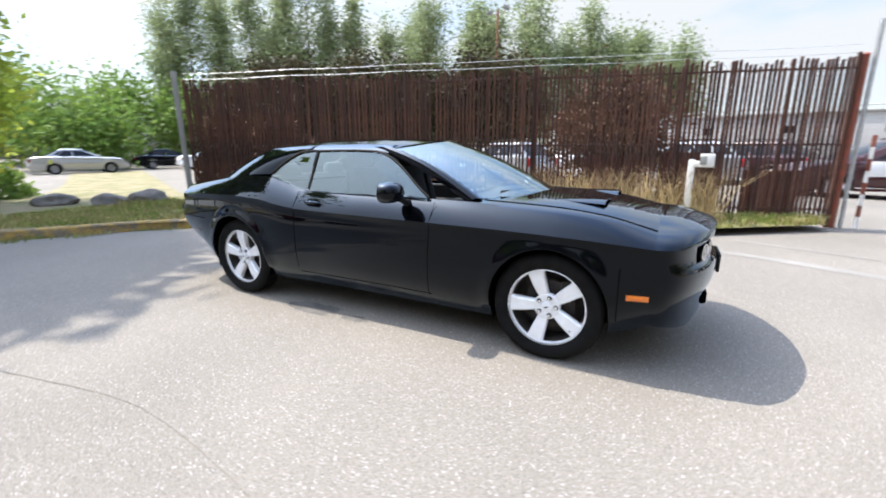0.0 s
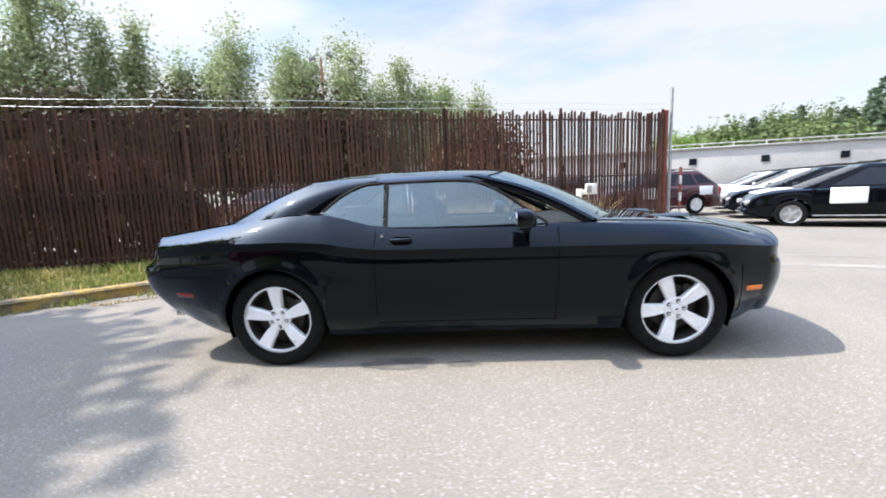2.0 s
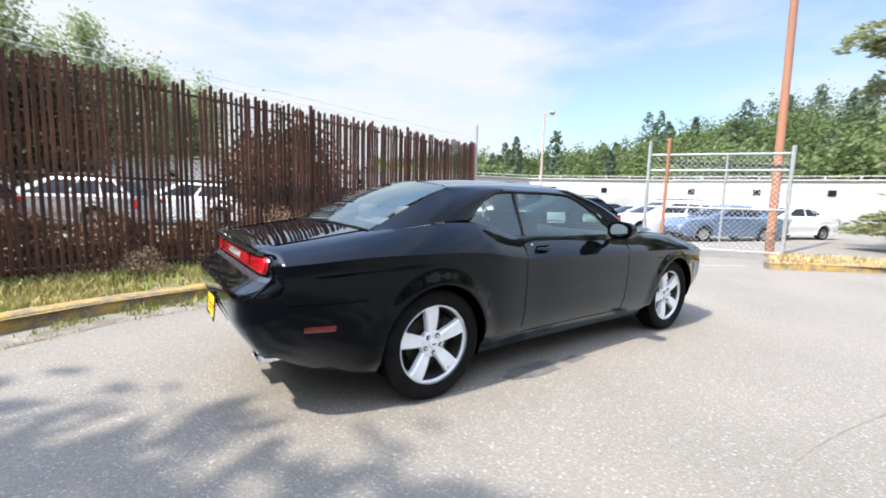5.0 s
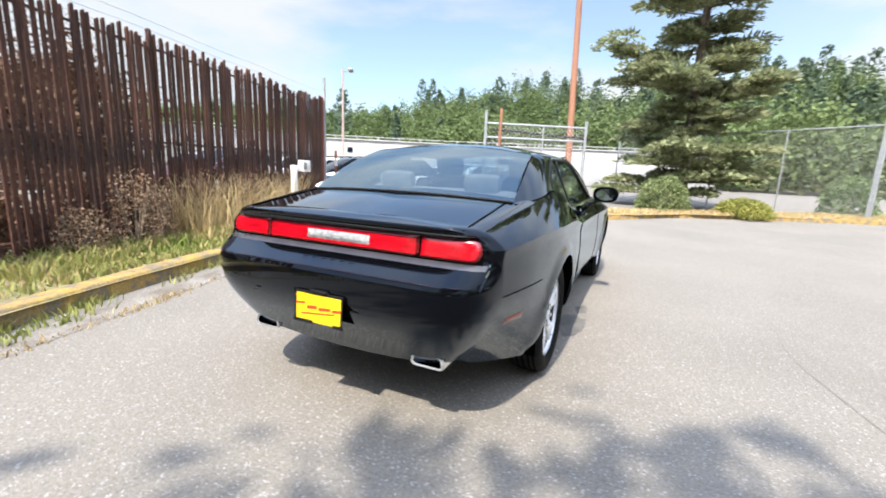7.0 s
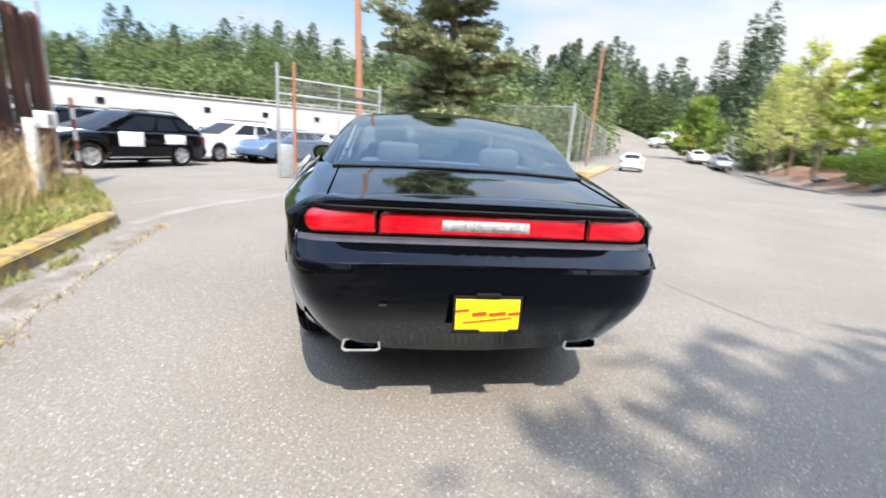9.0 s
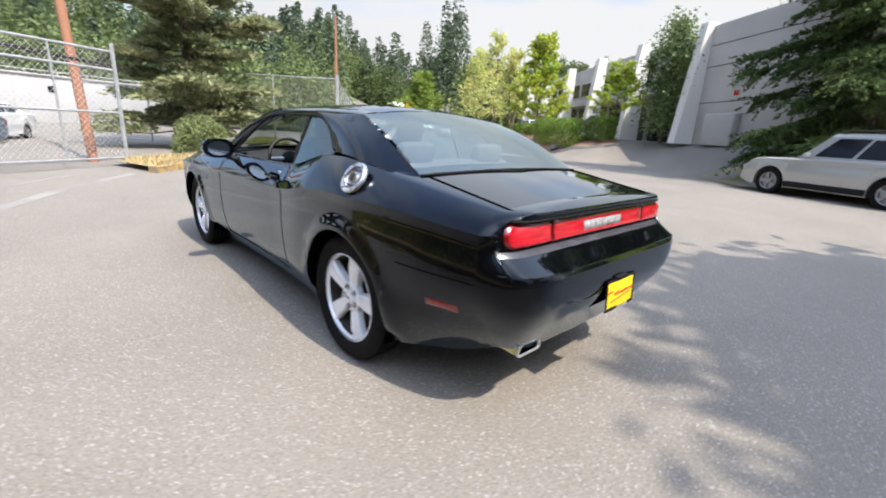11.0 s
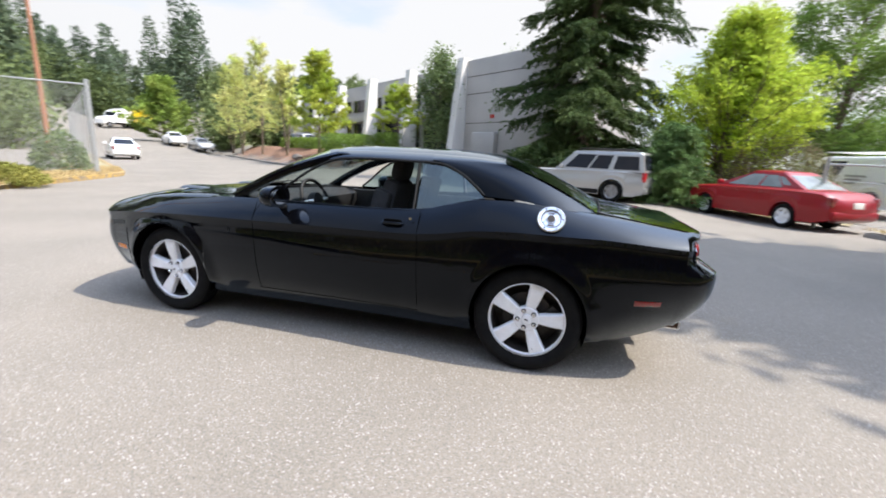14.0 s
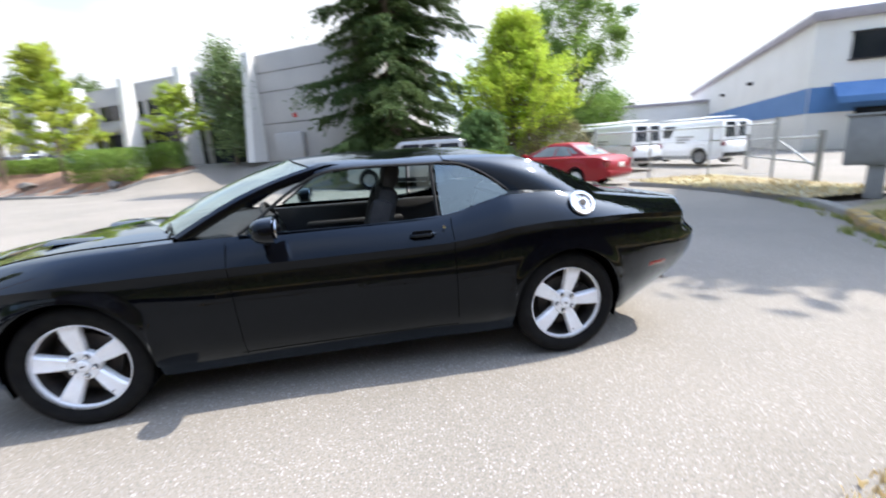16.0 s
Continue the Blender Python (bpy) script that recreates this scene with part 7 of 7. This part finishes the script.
def build_white_wall():
    """Long low white parapet building beyond the lot."""
    pts = [(-8, 39), (16.5, 32.8), (31, 28.8), (38.5, 18.5), (45, 3), (50, -8)]
    for i in range(5):
        a, c = Vector((*pts[i], 0)), Vector((*pts[i + 1], 0))
        d = c - a
        w = thing("parapet_wall", Matrix.Translation(a) @ pose(0, 0, 0, 0, 0, math.degrees(math.atan2(d.y, d.x))), "long low white concrete wall beyond the parking lot", "wall", kind="structure")
        part("wall_face", cbox((d.length / 2, 0.3, 1.85), (d.length, 0.6, 3.7), 0.03), HAZY_WALL, w)
        part("coping", cbox((d.length / 2, 0.25, 3.76), (d.length, 0.8, 0.12), 0.02), HAZY_WALL, w)
        for k in range(int(d.length / 5)):
            part("vent_opening", cbox((2.5 + 5 * k, -0.02, 2.7), (0.55, 0.06, 0.5), 0.0), DARK_GLASS, w)
        for k in range(int(d.length / 2.2)):
            part("parapet_post", cbox((1 + 2.2 * k, 0.25, 3.95), (0.10, 0.10, 0.3), 0.0), HAZY_WALL, w)
        part("parapet_rail", tube([(0, 0.25, 4.1), (d.length, 0.25, 4.1)], 0.04, 6), HAZY_WALL, w)


build_white_wall()

# ---- pipe gate, utility cabinet, rocks ----
g = thing("pipe_gate", pose(-11.2, -5.1, 0), "white-grey swing gate of welded pipe", "gate")
part("gate_post", tube([(0, 0, 0), (0, 0, 1.35)], 0.07, 10), GREY_BOX, g)
part("gate_bar", tube([(0, 0, 1.20), (-3.6, -5.4, 1.10)], 0.035, 8), GALV, g)
part("gate_bar", tube([(0, 0, 0.55), (-3.6, -5.4, 0.50)], 0.03, 8), GALV, g)
part("gate_brace", tube([(0, 0, 0.45), (-1.8, -2.7, 1.13)], 0.03, 8), GALV, g)
part("gate_brace", tube([(-3.6, -5.4, 0.45), (-1.8, -2.7, 1.13)], 0.03, 8), GALV, g)
part("gate_post", tube([(-3.6, -5.4, 0), (-3.6, -5.4, 1.3)], 0.06, 10), GREY_BOX, g)
c = thing("utility_cabinet", pose(-9.5, -2.75, 0.10, 0, 0, 32), "grey steel utility cabinet on a pedestal", "utility box")
part("pedestal", cbox((0, 0, 0.3), (0.30, 0.26, 0.62), 0.02), GREY_BOX, c)
box = part("cabinet", cbox((0, 0, 1.04), (0.42, 0.95, 0.88), 0.02), GREY_BOX, c)
part("cabinet_door", cbox((0.215, 0, 1.04), (0.02, 0.86, 0.78), 0.006), GREY_BOX, box)
part("cabinet_latch", cbox((0.235, 0.3, 1.04), (0.03, 0.03, 0.12), 0.006), DARK_METAL, box)
part("cabinet_roof", cbox((0, 0, 1.50), (0.48, 1.02, 0.05), 0.012), GREY_BOX, c)
for k, (x, y, r) in enumerate(((-9.2, 1.55, 0.30), (-8.75, 2.15, 0.34), (-10.4, 1.0, 0.3), (12.4, -22.3, 0.3), (20, -28, 0.4))):
    bm = bmesh.new()
    bmesh.ops.create_icosphere(bm, subdivisions=3, radius=1)
    for v in bm.verts:
        n3 = noise.noise(v.co * 1.4 + Vector((k * 7, 0, 0)))
        v.co = Vector((v.co.x * r * 1.4, v.co.y * r, v.co.z * r * 0.75)) * (1 + 0.35 * n3)
    bm.verts.index_update()
    geo = ([tuple(v.co) for v in bm.verts], [tuple(v.index for v in f.verts) for f in bm.faces])
    bm.free()
    ob = mk("rock", geo[0], geo[1], STONE)
    ob.matrix_world = pose(x, y, ground_z(x, y) + 0.1 + r * 0.25, 0, 0, 40 * k)
    tagged(ob, "grey boulder set in the grass", "rock", group="rocks")

# ---- trees and planting ----
conifer("pine_tree", 16.7, -2.7, 15.5, 2.75, 0.6, LEAF_PINE, "big open grey-green pine behind the wire fence", seed=5, whorls=21, arms=9, tuft=0.10, droop=-0.02, open_gaps=0.30, needles=130, trunk=0.24, long=2.6, pads=8)
conifer("fir_tree", -2.3, -18.2, 16.5, 3.45, 0.4, LEAF_FIR, "dark dense fir on the bank", seed=8, whorls=30, arms=10, tuft=0.050, droop=0.34, open_gaps=0.10, needles=46, trunk=0.26, long=3.4, sprays=46)
conifer("small_fir", -5.2, -13.6, 2.7, 1.3, 0.1, LEAF_SPRAY, "low young conifer beside the parked cars", seed=9, whorls=16, arms=11, tuft=0.034, needles=34, trunk=0.05, long=3.2, droop=-0.15, sprays=20)
feather_tree("lime_tree", -7.8, -16.4, 7.1, 3.0, 0.8, LEAF_LIME, "bright lime-green young tree behind the red car", limbs=130, twigs=17, leaf=0.075, per=28, rise=1.15, seed=11, trunk=0.11, stems=4, full=0.48)
broadleaf("tall_tree", -15.2, -24.4, 14.0, 3.2, 1.2, LEAF_GREEN, "tall green tree with an open crown", leaves=46000, leaf=0.10, seed=12, clumps=120, spread=0.115)
broadleaf("far_tree", 28.0, 53.5, 7.0, 2.6, 1.5, LEAF_GREEN, "rounded green tree beyond the white wall", leaves=5000, leaf=0.22, seed=56, clumps=30)
broadleaf("far_tree", -38.0, -58.0, 9.0, 3.0, 3.0, LEAF_GREEN, "grey-green tree behind the warehouse", leaves=3000, leaf=0.3, seed=55, clumps=24)
feather_tree("maple_tree", 16.8, -26.2, 8.2, 2.5, 1.9, LEAF_MAPLE, "yellow-green maple on the mulch bed", limbs=34, twigs=12, leaf=0.13, per=24, rise=0.75, seed=13, trunk=0.09)
for k, (x, y, h, r) in enumerate(((23.0, -30.8, 8.4, 2.1), (29.0, -35.0, 11.8, 2.6), (34.5, -38.5, 11.4, 2.7), (38.0, -41.0, 10.8, 2.6))):
    feather_tree("yellow_tree", x, y, h, r, 2.0, LEAF_YELLOW, "slender yellowing young tree on the mulch bed", limbs=30, twigs=9, leaf=0.13, per=17, rise=1.15, seed=14 + k, trunk=0.08, stems=2, group="young trees on the bed")
feather_tree("green_tree", 48.0, -40.6, 8.2, 4.0, 0.4, LEAF_ROADSIDE, "rounded green tree at the roadside", limbs=60, twigs=12, leaf=0.17, per=22, rise=0.6, seed=16, trunk=0.14, full=0.4)
feather_tree("street_tree", 9.3, -23.6, 4.6, 1.55, 1.75, LEAF_MAPLE, "small pale green tree beside the hedge", limbs=26, twigs=10, leaf=0.085, per=20, rise=0.55, seed=17, trunk=0.055)
broadleaf("ivy_tree", 6.6, -24.0, 6.6, 1.25, 0.4, LEAF_IVY, "tall narrow grey-green tree against the office wall", leaves=11000, leaf=0.11, seed=18, clumps=46, spread=0.28, trunk=0.09, tall=1.6)
broadleaf("ivy_tree", 1.9, -22.9, 5.8, 1.1, 0.3, LEAF_IVY, "narrow grey-green tree against the office wall", leaves=9000, leaf=0.10, seed=19, clumps=40, spread=0.28, trunk=0.08, tall=1.6)
bush("hedge", 12.9, -23.5, 5.2, 1.8, 1.75, LEAF_HEDGE, "clipped green hedge at the end of the mulch bed", leaves=14000, leaf=0.06, seed=21, square=True, turn=-27)
bush("hedge", 9.9, -23.2, 1.7, 1.4, 1.4, LEAF_HEDGE, "small clipped green hedge beside the larger one", leaves=5000, leaf=0.06, seed=23, square=True, turn=-20)
bush("hedge", 23.0, -33.0, 8.0, 1.4, 1.0, LEAF_HEDGE, "clipped green hedge behind the mulch bed", leaves=5000, leaf=0.10, seed=22, square=True, turn=-34)
bush("bush", 12.6, -1.9, 2.4, 1.8, 1.25, LEAF_TUFT, "tufted grey-green shrub on the island", leaves=7000, leaf=0.055, seed=31, z=0.1)
bush("bush", 13.3, -4.4, 3.2, 1.7, 0.55, LEAF_SHRUB, "low yellow-green shrub on the island", leaves=7000, leaf=0.05, seed=32, z=0.1)
bush("bush", 16.7, -8.2, 2.1, 1.9, 1.7, LEAF_IVY, "round dark shrub behind the wire fence", leaves=2500, leaf=0.08, seed=33, z=0.0)
bush("bush", -8.8, -14.3, 4.2, 2.2, 2.9, LEAF_BRAMBLE, "grey-brown brambles behind the red car", leaves=9000, leaf=0.055, seed=34)
# the trees behind the camera, whose shade falls on the yard
broadleaf("shade_tree", -12.25, -2.7, 12.0, 2.7, 4.8, LEAF_GREEN, "leafy green tree on the verge shading the yard", leaves=60000, leaf=0.24, seed=41, clumps=72, spread=0.20, base=0.1, lean=(0.1, -0.1))
broadleaf("shade_tree", -14.0, 0.5, 11.2, 1.6, 5.0, LEAF_GREEN, "slender leafy green tree on the verge shading the yard", leaves=11000, leaf=0.17, seed=42, clumps=40, spread=0.26, base=0.1)
broadleaf("verge_tree", -12.9, -0.5, 5.2, 1.6, 0.9, LEAF_MAPLE, "bright green leafy tree on the lawn", leaves=9000, leaf=0.13, seed=43, clumps=40, spread=0.26, base=0.05)
bush("bush", -14.0, 0.6, 2.6, 2.6, 1.2, LEAF_GREEN, "dark round shrub on the lawn", leaves=2500, leaf=0.1, seed=44)
# brambles crowding the far side of the fence at its closed end, and a brown-leaved tree in the lot
for k, (u, w, h) in enumerate(((0.4, 1.9, 2.45), (1.7, 1.9, 2.35), (2.6, 1.2, 1.7))):
    p = FENCE_A + fence_dir * u
    bush("bramble", p.x - fence_dir.y * 0.75, p.y + fence_dir.x * 0.75, w, 1.0, h, LEAF_BROWN, "brown and green brambles grown up behind the fence", leaves=5200, leaf=0.085, seed=70 + k, z=0.0, turn=16)
for k, u in enumerate((3.7, 4.8, 5.9, 7.0, 8.0, 8.9)):
    p = FENCE_A + fence_dir * u
    bush("dry_brush", p.x - fence_dir.y * 0.5, p.y + fence_dir.x * 0.5, 1.5, 0.6, 1.05 - 0.1 * (k % 3), LEAF_BRUSH, "dead brown brush along the back of the fence", leaves=4200, leaf=0.05, seed=140 + k, z=0.0, turn=16)
broadleaf("brown_tree", 0.6, 9.7, 3.3, 1.45, 0.4, LEAF_BROWN, "small brown-leaved tree behind the rusty fence", leaves=9000, leaf=0.10, seed=37, clumps=40, spread=0.28, base=0.0, trunk=0.07)
# dark trees along the back of the lot, their crowns starting above the parked cars
for k in range(2, 11):
    u = k / 10
    broadleaf("lot_tree", -24.5 + 19.0 * u, 12.2 + 6.6 * u + (0.8 if k % 2 else 0), 6.4 - 0.9 * (k % 3) * 0.5, 1.75, 1.5, LEAF_DARK, "dark bushy tree along the back of the lot", leaves=8000, leaf=0.15, seed=120 + k, clumps=44, spread=0.30, base=0.0, trunk=0.11)
for k, (x, y, h, r) in enumerate(((-36, 12, 6, 3.5), (-44, 20, 8, 4), (-40, 24, 7, 3.5), (-52, 14, 9, 5), (-48, 6, 7, 4), (-30, 22, 6, 3))):
    broadleaf("street_tree", x, y, h, r, 0.8, LEAF_GREEN, "rounded green tree along the far street", leaves=4500, leaf=0.28, seed=80 + k, clumps=30)
for k, (x, y) in enumerate(((-62, 18), (-58, 30), (-66, 6))):
    hs = thing("house", pose(x, y, 0.5, 0, 0, 20 * k), "grey-roofed house among trees up the street", "house")
    part("wall", cbox((0, 0, 2.6), (9, 12, 5.2), 0.05), WALL_PANEL, hs)
    part("roof", sheet([[(-5.2, yy, 5.0), (0, yy, 8.2), (5.2, yy, 5.0)] for yy in (-6.6, 6.6)]), GREY_BOX, hs)
    for j in range(3):
        part("window", cbox((4.52, -4 + 4 * j, 3.4), (0.1, 1.4, 1.3), 0.0), DARK_GLASS, hs)
# poplars behind the fence
rng = random.Random(12)
for i in range(27):
    u = i / 26
    x, y = -47 + 49 * u, 26 + 16 * u + rng.uniform(-2.5, 2.5)
    h = (19.5 - 6.8 * u) * rng.uniform(0.82, 1.10)
    broadleaf("poplar_tree", x, y, h, 2.6 * rng.uniform(0.85, 1.2), 1.2, LEAF_POPLAR, "tall feathery poplar behind the yard", leaves=8500, leaf=0.17, seed=60 + i, clumps=60, spread=0.24, trunk=0.14, tall=1.5, cone=0.8)


def build_hillside():
    """Rough grass on the slope under the far woods."""
    az = np.radians(np.linspace(-75, 75, 76))
    rs_ = np.concatenate([np.linspace(60, 130, 24), np.linspace(140, 420, 12)])
    co = []
    for r in rs_:
        for t in az:
            k = r + 6.0 * noise.noise(Vector((t * 6, 2.0, 0)))
            x, y = k * math.cos(t), k * math.sin(t)
            co.append((x, y, ground_z(x, y) + (0.10 if r > 61 else -0.05) - (0.9 * road_cut(t) if r < 100 else 0)))
    n = len(az)
    q = [(i * n + j, (i + 1) * n + j, (i + 1) * n + j + 1, i * n + j + 1) for i in range(len(rs_) - 1) for j in range(n - 1)]
    tagged(new("hillside", fast_mesh("hillside", np.array(co), np.array(q), HILL_GRASS)), "rough green grass on the wooded hillside", "hillside", kind="structure")


build_hillside()


def build_woods():
    """Wooded hillside far ahead: many crowns, too many to count."""
    rng = np.random.default_rng(5)
    cos, n0, pts, aims, kinds = [], 0, [], [], []
    for k in range(1120):
        az = rng.uniform(-62, 62) if k < 1000 else rng.uniform(-47, -26)
        d = rng.uniform(56, 125) if k < 1000 else rng.uniform(99, 124)
        x, y = -4 + d * math.cos(math.radians(az)), d * math.sin(math.radians(az))
        if x < 14 and y < 0:
            continue
        if road_cut(math.atan2(y, x)) > 0.15 and math.hypot(x, y) < 101:
            continue
        z = ground_z(x, y)
        low = smooth01(10, 45, az)
        con = d > 70 and rng.random() < (0.50 if az < -12 else 0.18 if az < 5 else 0.12) * (1.5 if noise.noise(Vector((x * 0.06, y * 0.06, 1))) > 0 else 0.5)
        h = (rng.uniform(9.5, 16.0) if con else rng.uniform(7.5, 12.5)) * (1 - 0.30 * low) * (0.8 if d < 70 else 1)
        h *= 1 + 0.45 * noise.noise(Vector((x * 0.05, y * 0.05, 7)))
        if az < -43.5:
            h, con = h * 0.42, False
        elif road_cut(math.atan2(y, x)) > 0.15:
            h *= 1.32
        wide = rng.uniform(0.36, 0.56)
        n = 640 if con else 700
        u = rng.random(n)
        t = rng.uniform(0, 2 * np.pi, n)
        if con:
            tier = np.floor(u * 11 + 0.35 * np.sin(t * 3 + k)) / 11
            r = ((1 - tier).clip(0, 1) ** 0.72 * h * wide * 0.62 * (1 - 0.40 * ((u - tier) * 11).clip(0, 1)) * (1 + 0.25 * np.sin(t * 2 + k * 1.7)) + 0.12) * rng.uniform(0.35, 1.1, n)
            p = np.stack([r * np.cos(t), r * np.sin(t), h * (0.05 + 0.95 * u) - 0.25 * r], 1)
        else:
            v = rng.normal(size=(n, 3))
            v /= np.linalg.norm(v, axis=1, keepdims=True)
            v *= (0.55 + 0.45 * rng.random((n, 1))) * (1 + 0.25 * np.sin(v[:, :1] * 5 + k))
            v[:, :2] *= (1 - 0.55 * (0.5 + 0.5 * v[:, 2:]).clip(0, 1) ** 1.5)
            p = v * [h * 0.46, h * 0.46, h * 0.46] + [0, 0, h * 0.50]
        pts.append(p + [x, y, z])
        kinds.append(np.full(n, int(con)))
    p = np.concatenate(pts)
    sizes = np.concatenate(kinds)
    order = np.argsort(sizes, kind="stable")
    p, cut = p[order], int((sizes == 0).sum())
    co1, q1 = leaf_quads(p[:cut], 0.35, rng, flat=0.15, long=1.4)
    co2, q2 = leaf_quads(p[cut:], 0.40, rng, flat=0.1, long=1.8)
    co, q = np.concatenate([co1, co2]), np.concatenate([q1, q2 + len(co1)])
    me = fast_mesh("far_woods", co, q, LEAF_WOODS, (LEAF_DARKWOODS,), sizes[order])
    tagged(new("far_woods", me), "mixed green woodland on the far hillside", "woodland", kind="stuff")


build_woods()

# grass on the verge: short green, tall dry stalks by the fence
rs = random.Random(9)
short, tall_dry, dry2 = [], [], []
fdir = (FENCE_B - FENCE_A).normalized()
kerb_pts = np.array([(p.x, p.y) for p in resample(KERB_NEAR, 0.25)])
while len(short) < 26000:
    x, y = rs.uniform(-9, 4.5), rs.uniform(-1.5, 6.2)
    if not inside(x, y, verge):
        continue
    df = (x - FENCE_A.x) * -fdir.y + (y - FENCE_A.y) * fdir.x
    if df > 0.05:
        continue
    if np.min(np.hypot(kerb_pts[:, 0] - x, kerb_pts[:, 1] - y)) < 0.23:
        continue
    if noise.noise(Vector((x * 0.9, y * 0.9, 0))) < -0.25 and rs.random() < 0.7:
        continue
    short.append((x, y, 0.12, rs.uniform(0.03, 0.10) * (1.8 if df > -0.8 else 1)))
while len(tall_dry) < 1150:
    s = rs.uniform(6.6, 10.9)
    off = -abs(rs.gauss(0, 0.30)) - 0.08
    if noise.noise(Vector((s * 0.8, 3, 0))) < -0.05:
        continue
    tall_dry.append((FENCE_A.x + fdir.x * s - fdir.y * off, FENCE_A.y + fdir.y * s + fdir.x * off, 0.10, rs.uniform(0.3, 0.95)))
while len(dry2) < 1700:
    x, y = rs.uniform(-11, -8.4), rs.uniform(-8.6, -3)
    dry2.append((x, y, 0.12, rs.uniform(0.02, 0.11)))
tufts = []
for k in range(46):
    i = rs.randrange(18, len(kerb_pts) - 1)
    cx, cy = kerb_pts[i]
    d = kerb_pts[min(i + 1, len(kerb_pts) - 1)] - kerb_pts[i - 1]
    d = d / np.hypot(*d)
    s = rs.uniform(0.03, 0.26) if k % 3 else 0.03
    for _ in range(rs.randrange(20, 60)):
        e, o = rs.gauss(0, 0.12), s + rs.gauss(0, 0.03)
        tufts.append((cx + d[0] * e + d[1] * max(0.01, o), cy + d[1] * e - d[0] * max(0.01, o), 0.0, rs.uniform(0.02, 0.10)))
straw = []
edge = resample([(-4.9, 1.25), (-3.4, 2.2), (-2.06, 2.62), (-0.7, 2.98), (1.4, 3.33)], 0.05)
for k in range(3, len(edge) - 1):
    d = (edge[k + 1] - edge[k]).normalized()
    thick = noise.noise(Vector((k * 0.07, 5, 0)))
    for _ in range(int(max(0, 5 + 14 * thick))):
        o = 0.27 + rs.gauss(0, 0.035)
        straw.append((edge[k].x + d.y * o + rs.gauss(0, 0.03), edge[k].y - d.x * o, 0.0, rs.uniform(0.008, 0.05)))
grass("gutter_straw", straw, DRY_GRASS, "dry straw and silt along the gutter edge", size=0.006)
pale = [s for k, s in enumerate(short) if k % 5 < 1]
short = [s for k, s in enumerate(short) if k % 5 >= 1]
grass("verge_straw", pale, DRY_GRASS, "dry straw among the green grass of the verge")
grass("gutter_grass", tufts, GRASS, "small grass tufts along the foot of the kerb", size=0.006)
grass("verge_grass", short, GRASS, "short green grass on the verge")
grass("dry_stalks", tall_dry, DRY_GRASS, "tall dry straw-coloured grass along the fence", size=0.007)
rng_h = np.random.default_rng(31)
heads = []
for x, y, z, h in tall_dry:
    if h > 0.5 and rng_h.random() < 0.4:
        lean = rng_h.normal(size=2) * 0.22 * h
        for k in range(9):
            f = 0.82 + 0.26 * k / 9
            heads.append((x + lean[0] * f + rng_h.normal() * 0.010, y + lean[1] * f + rng_h.normal() * 0.010, z + h * f + rng_h.normal() * 0.012))
co, q = leaf_quads(np.array(heads), 0.014, rng_h, long=2.6, aim=np.tile(np.array([0.15, 0.1, 1.0]), (len(heads), 1)))
tagged(new("seed_heads", fast_mesh("seed_heads", co, q, SEED_HEAD)), "feathery tan seed heads of the dry grass", "grass", kind="stuff")
for k, (u, o, w, h) in enumerate(((6.75, 0.42, 0.62, 1.05), (7.25, 0.30, 0.5, 0.85), (6.2, 0.30, 0.55, 0.6), (4.9, 0.28, 0.6, 0.45))):
    p = FENCE_A + fdir * u
    bush("dry_weed", p.x + fdir.y * o, p.y - fdir.x * o, w, w, h, SEED_HEAD, "dried brown dock weed standing by the fence", leaves=1500, leaf=0.020, seed=90 + k, z=0.12)
grass("dry_strip_grass", dry2, DRY_GRASS, "dry grass beside the pipe gate")
isl = []
while len(isl) < 9000:
    x, y = rs.uniform(8, 18), rs.uniform(-11, 0.6)
    if inside(x, y, KERB_ISLAND + [(36, -20.4), (16.4, -7.9), (9.9, 0.8)]):
        isl.append((x, y, 0.12, rs.uniform(0.02, 0.14)))
grass("island_grass", isl, DRY_GRASS, "dry grass on the planted island")
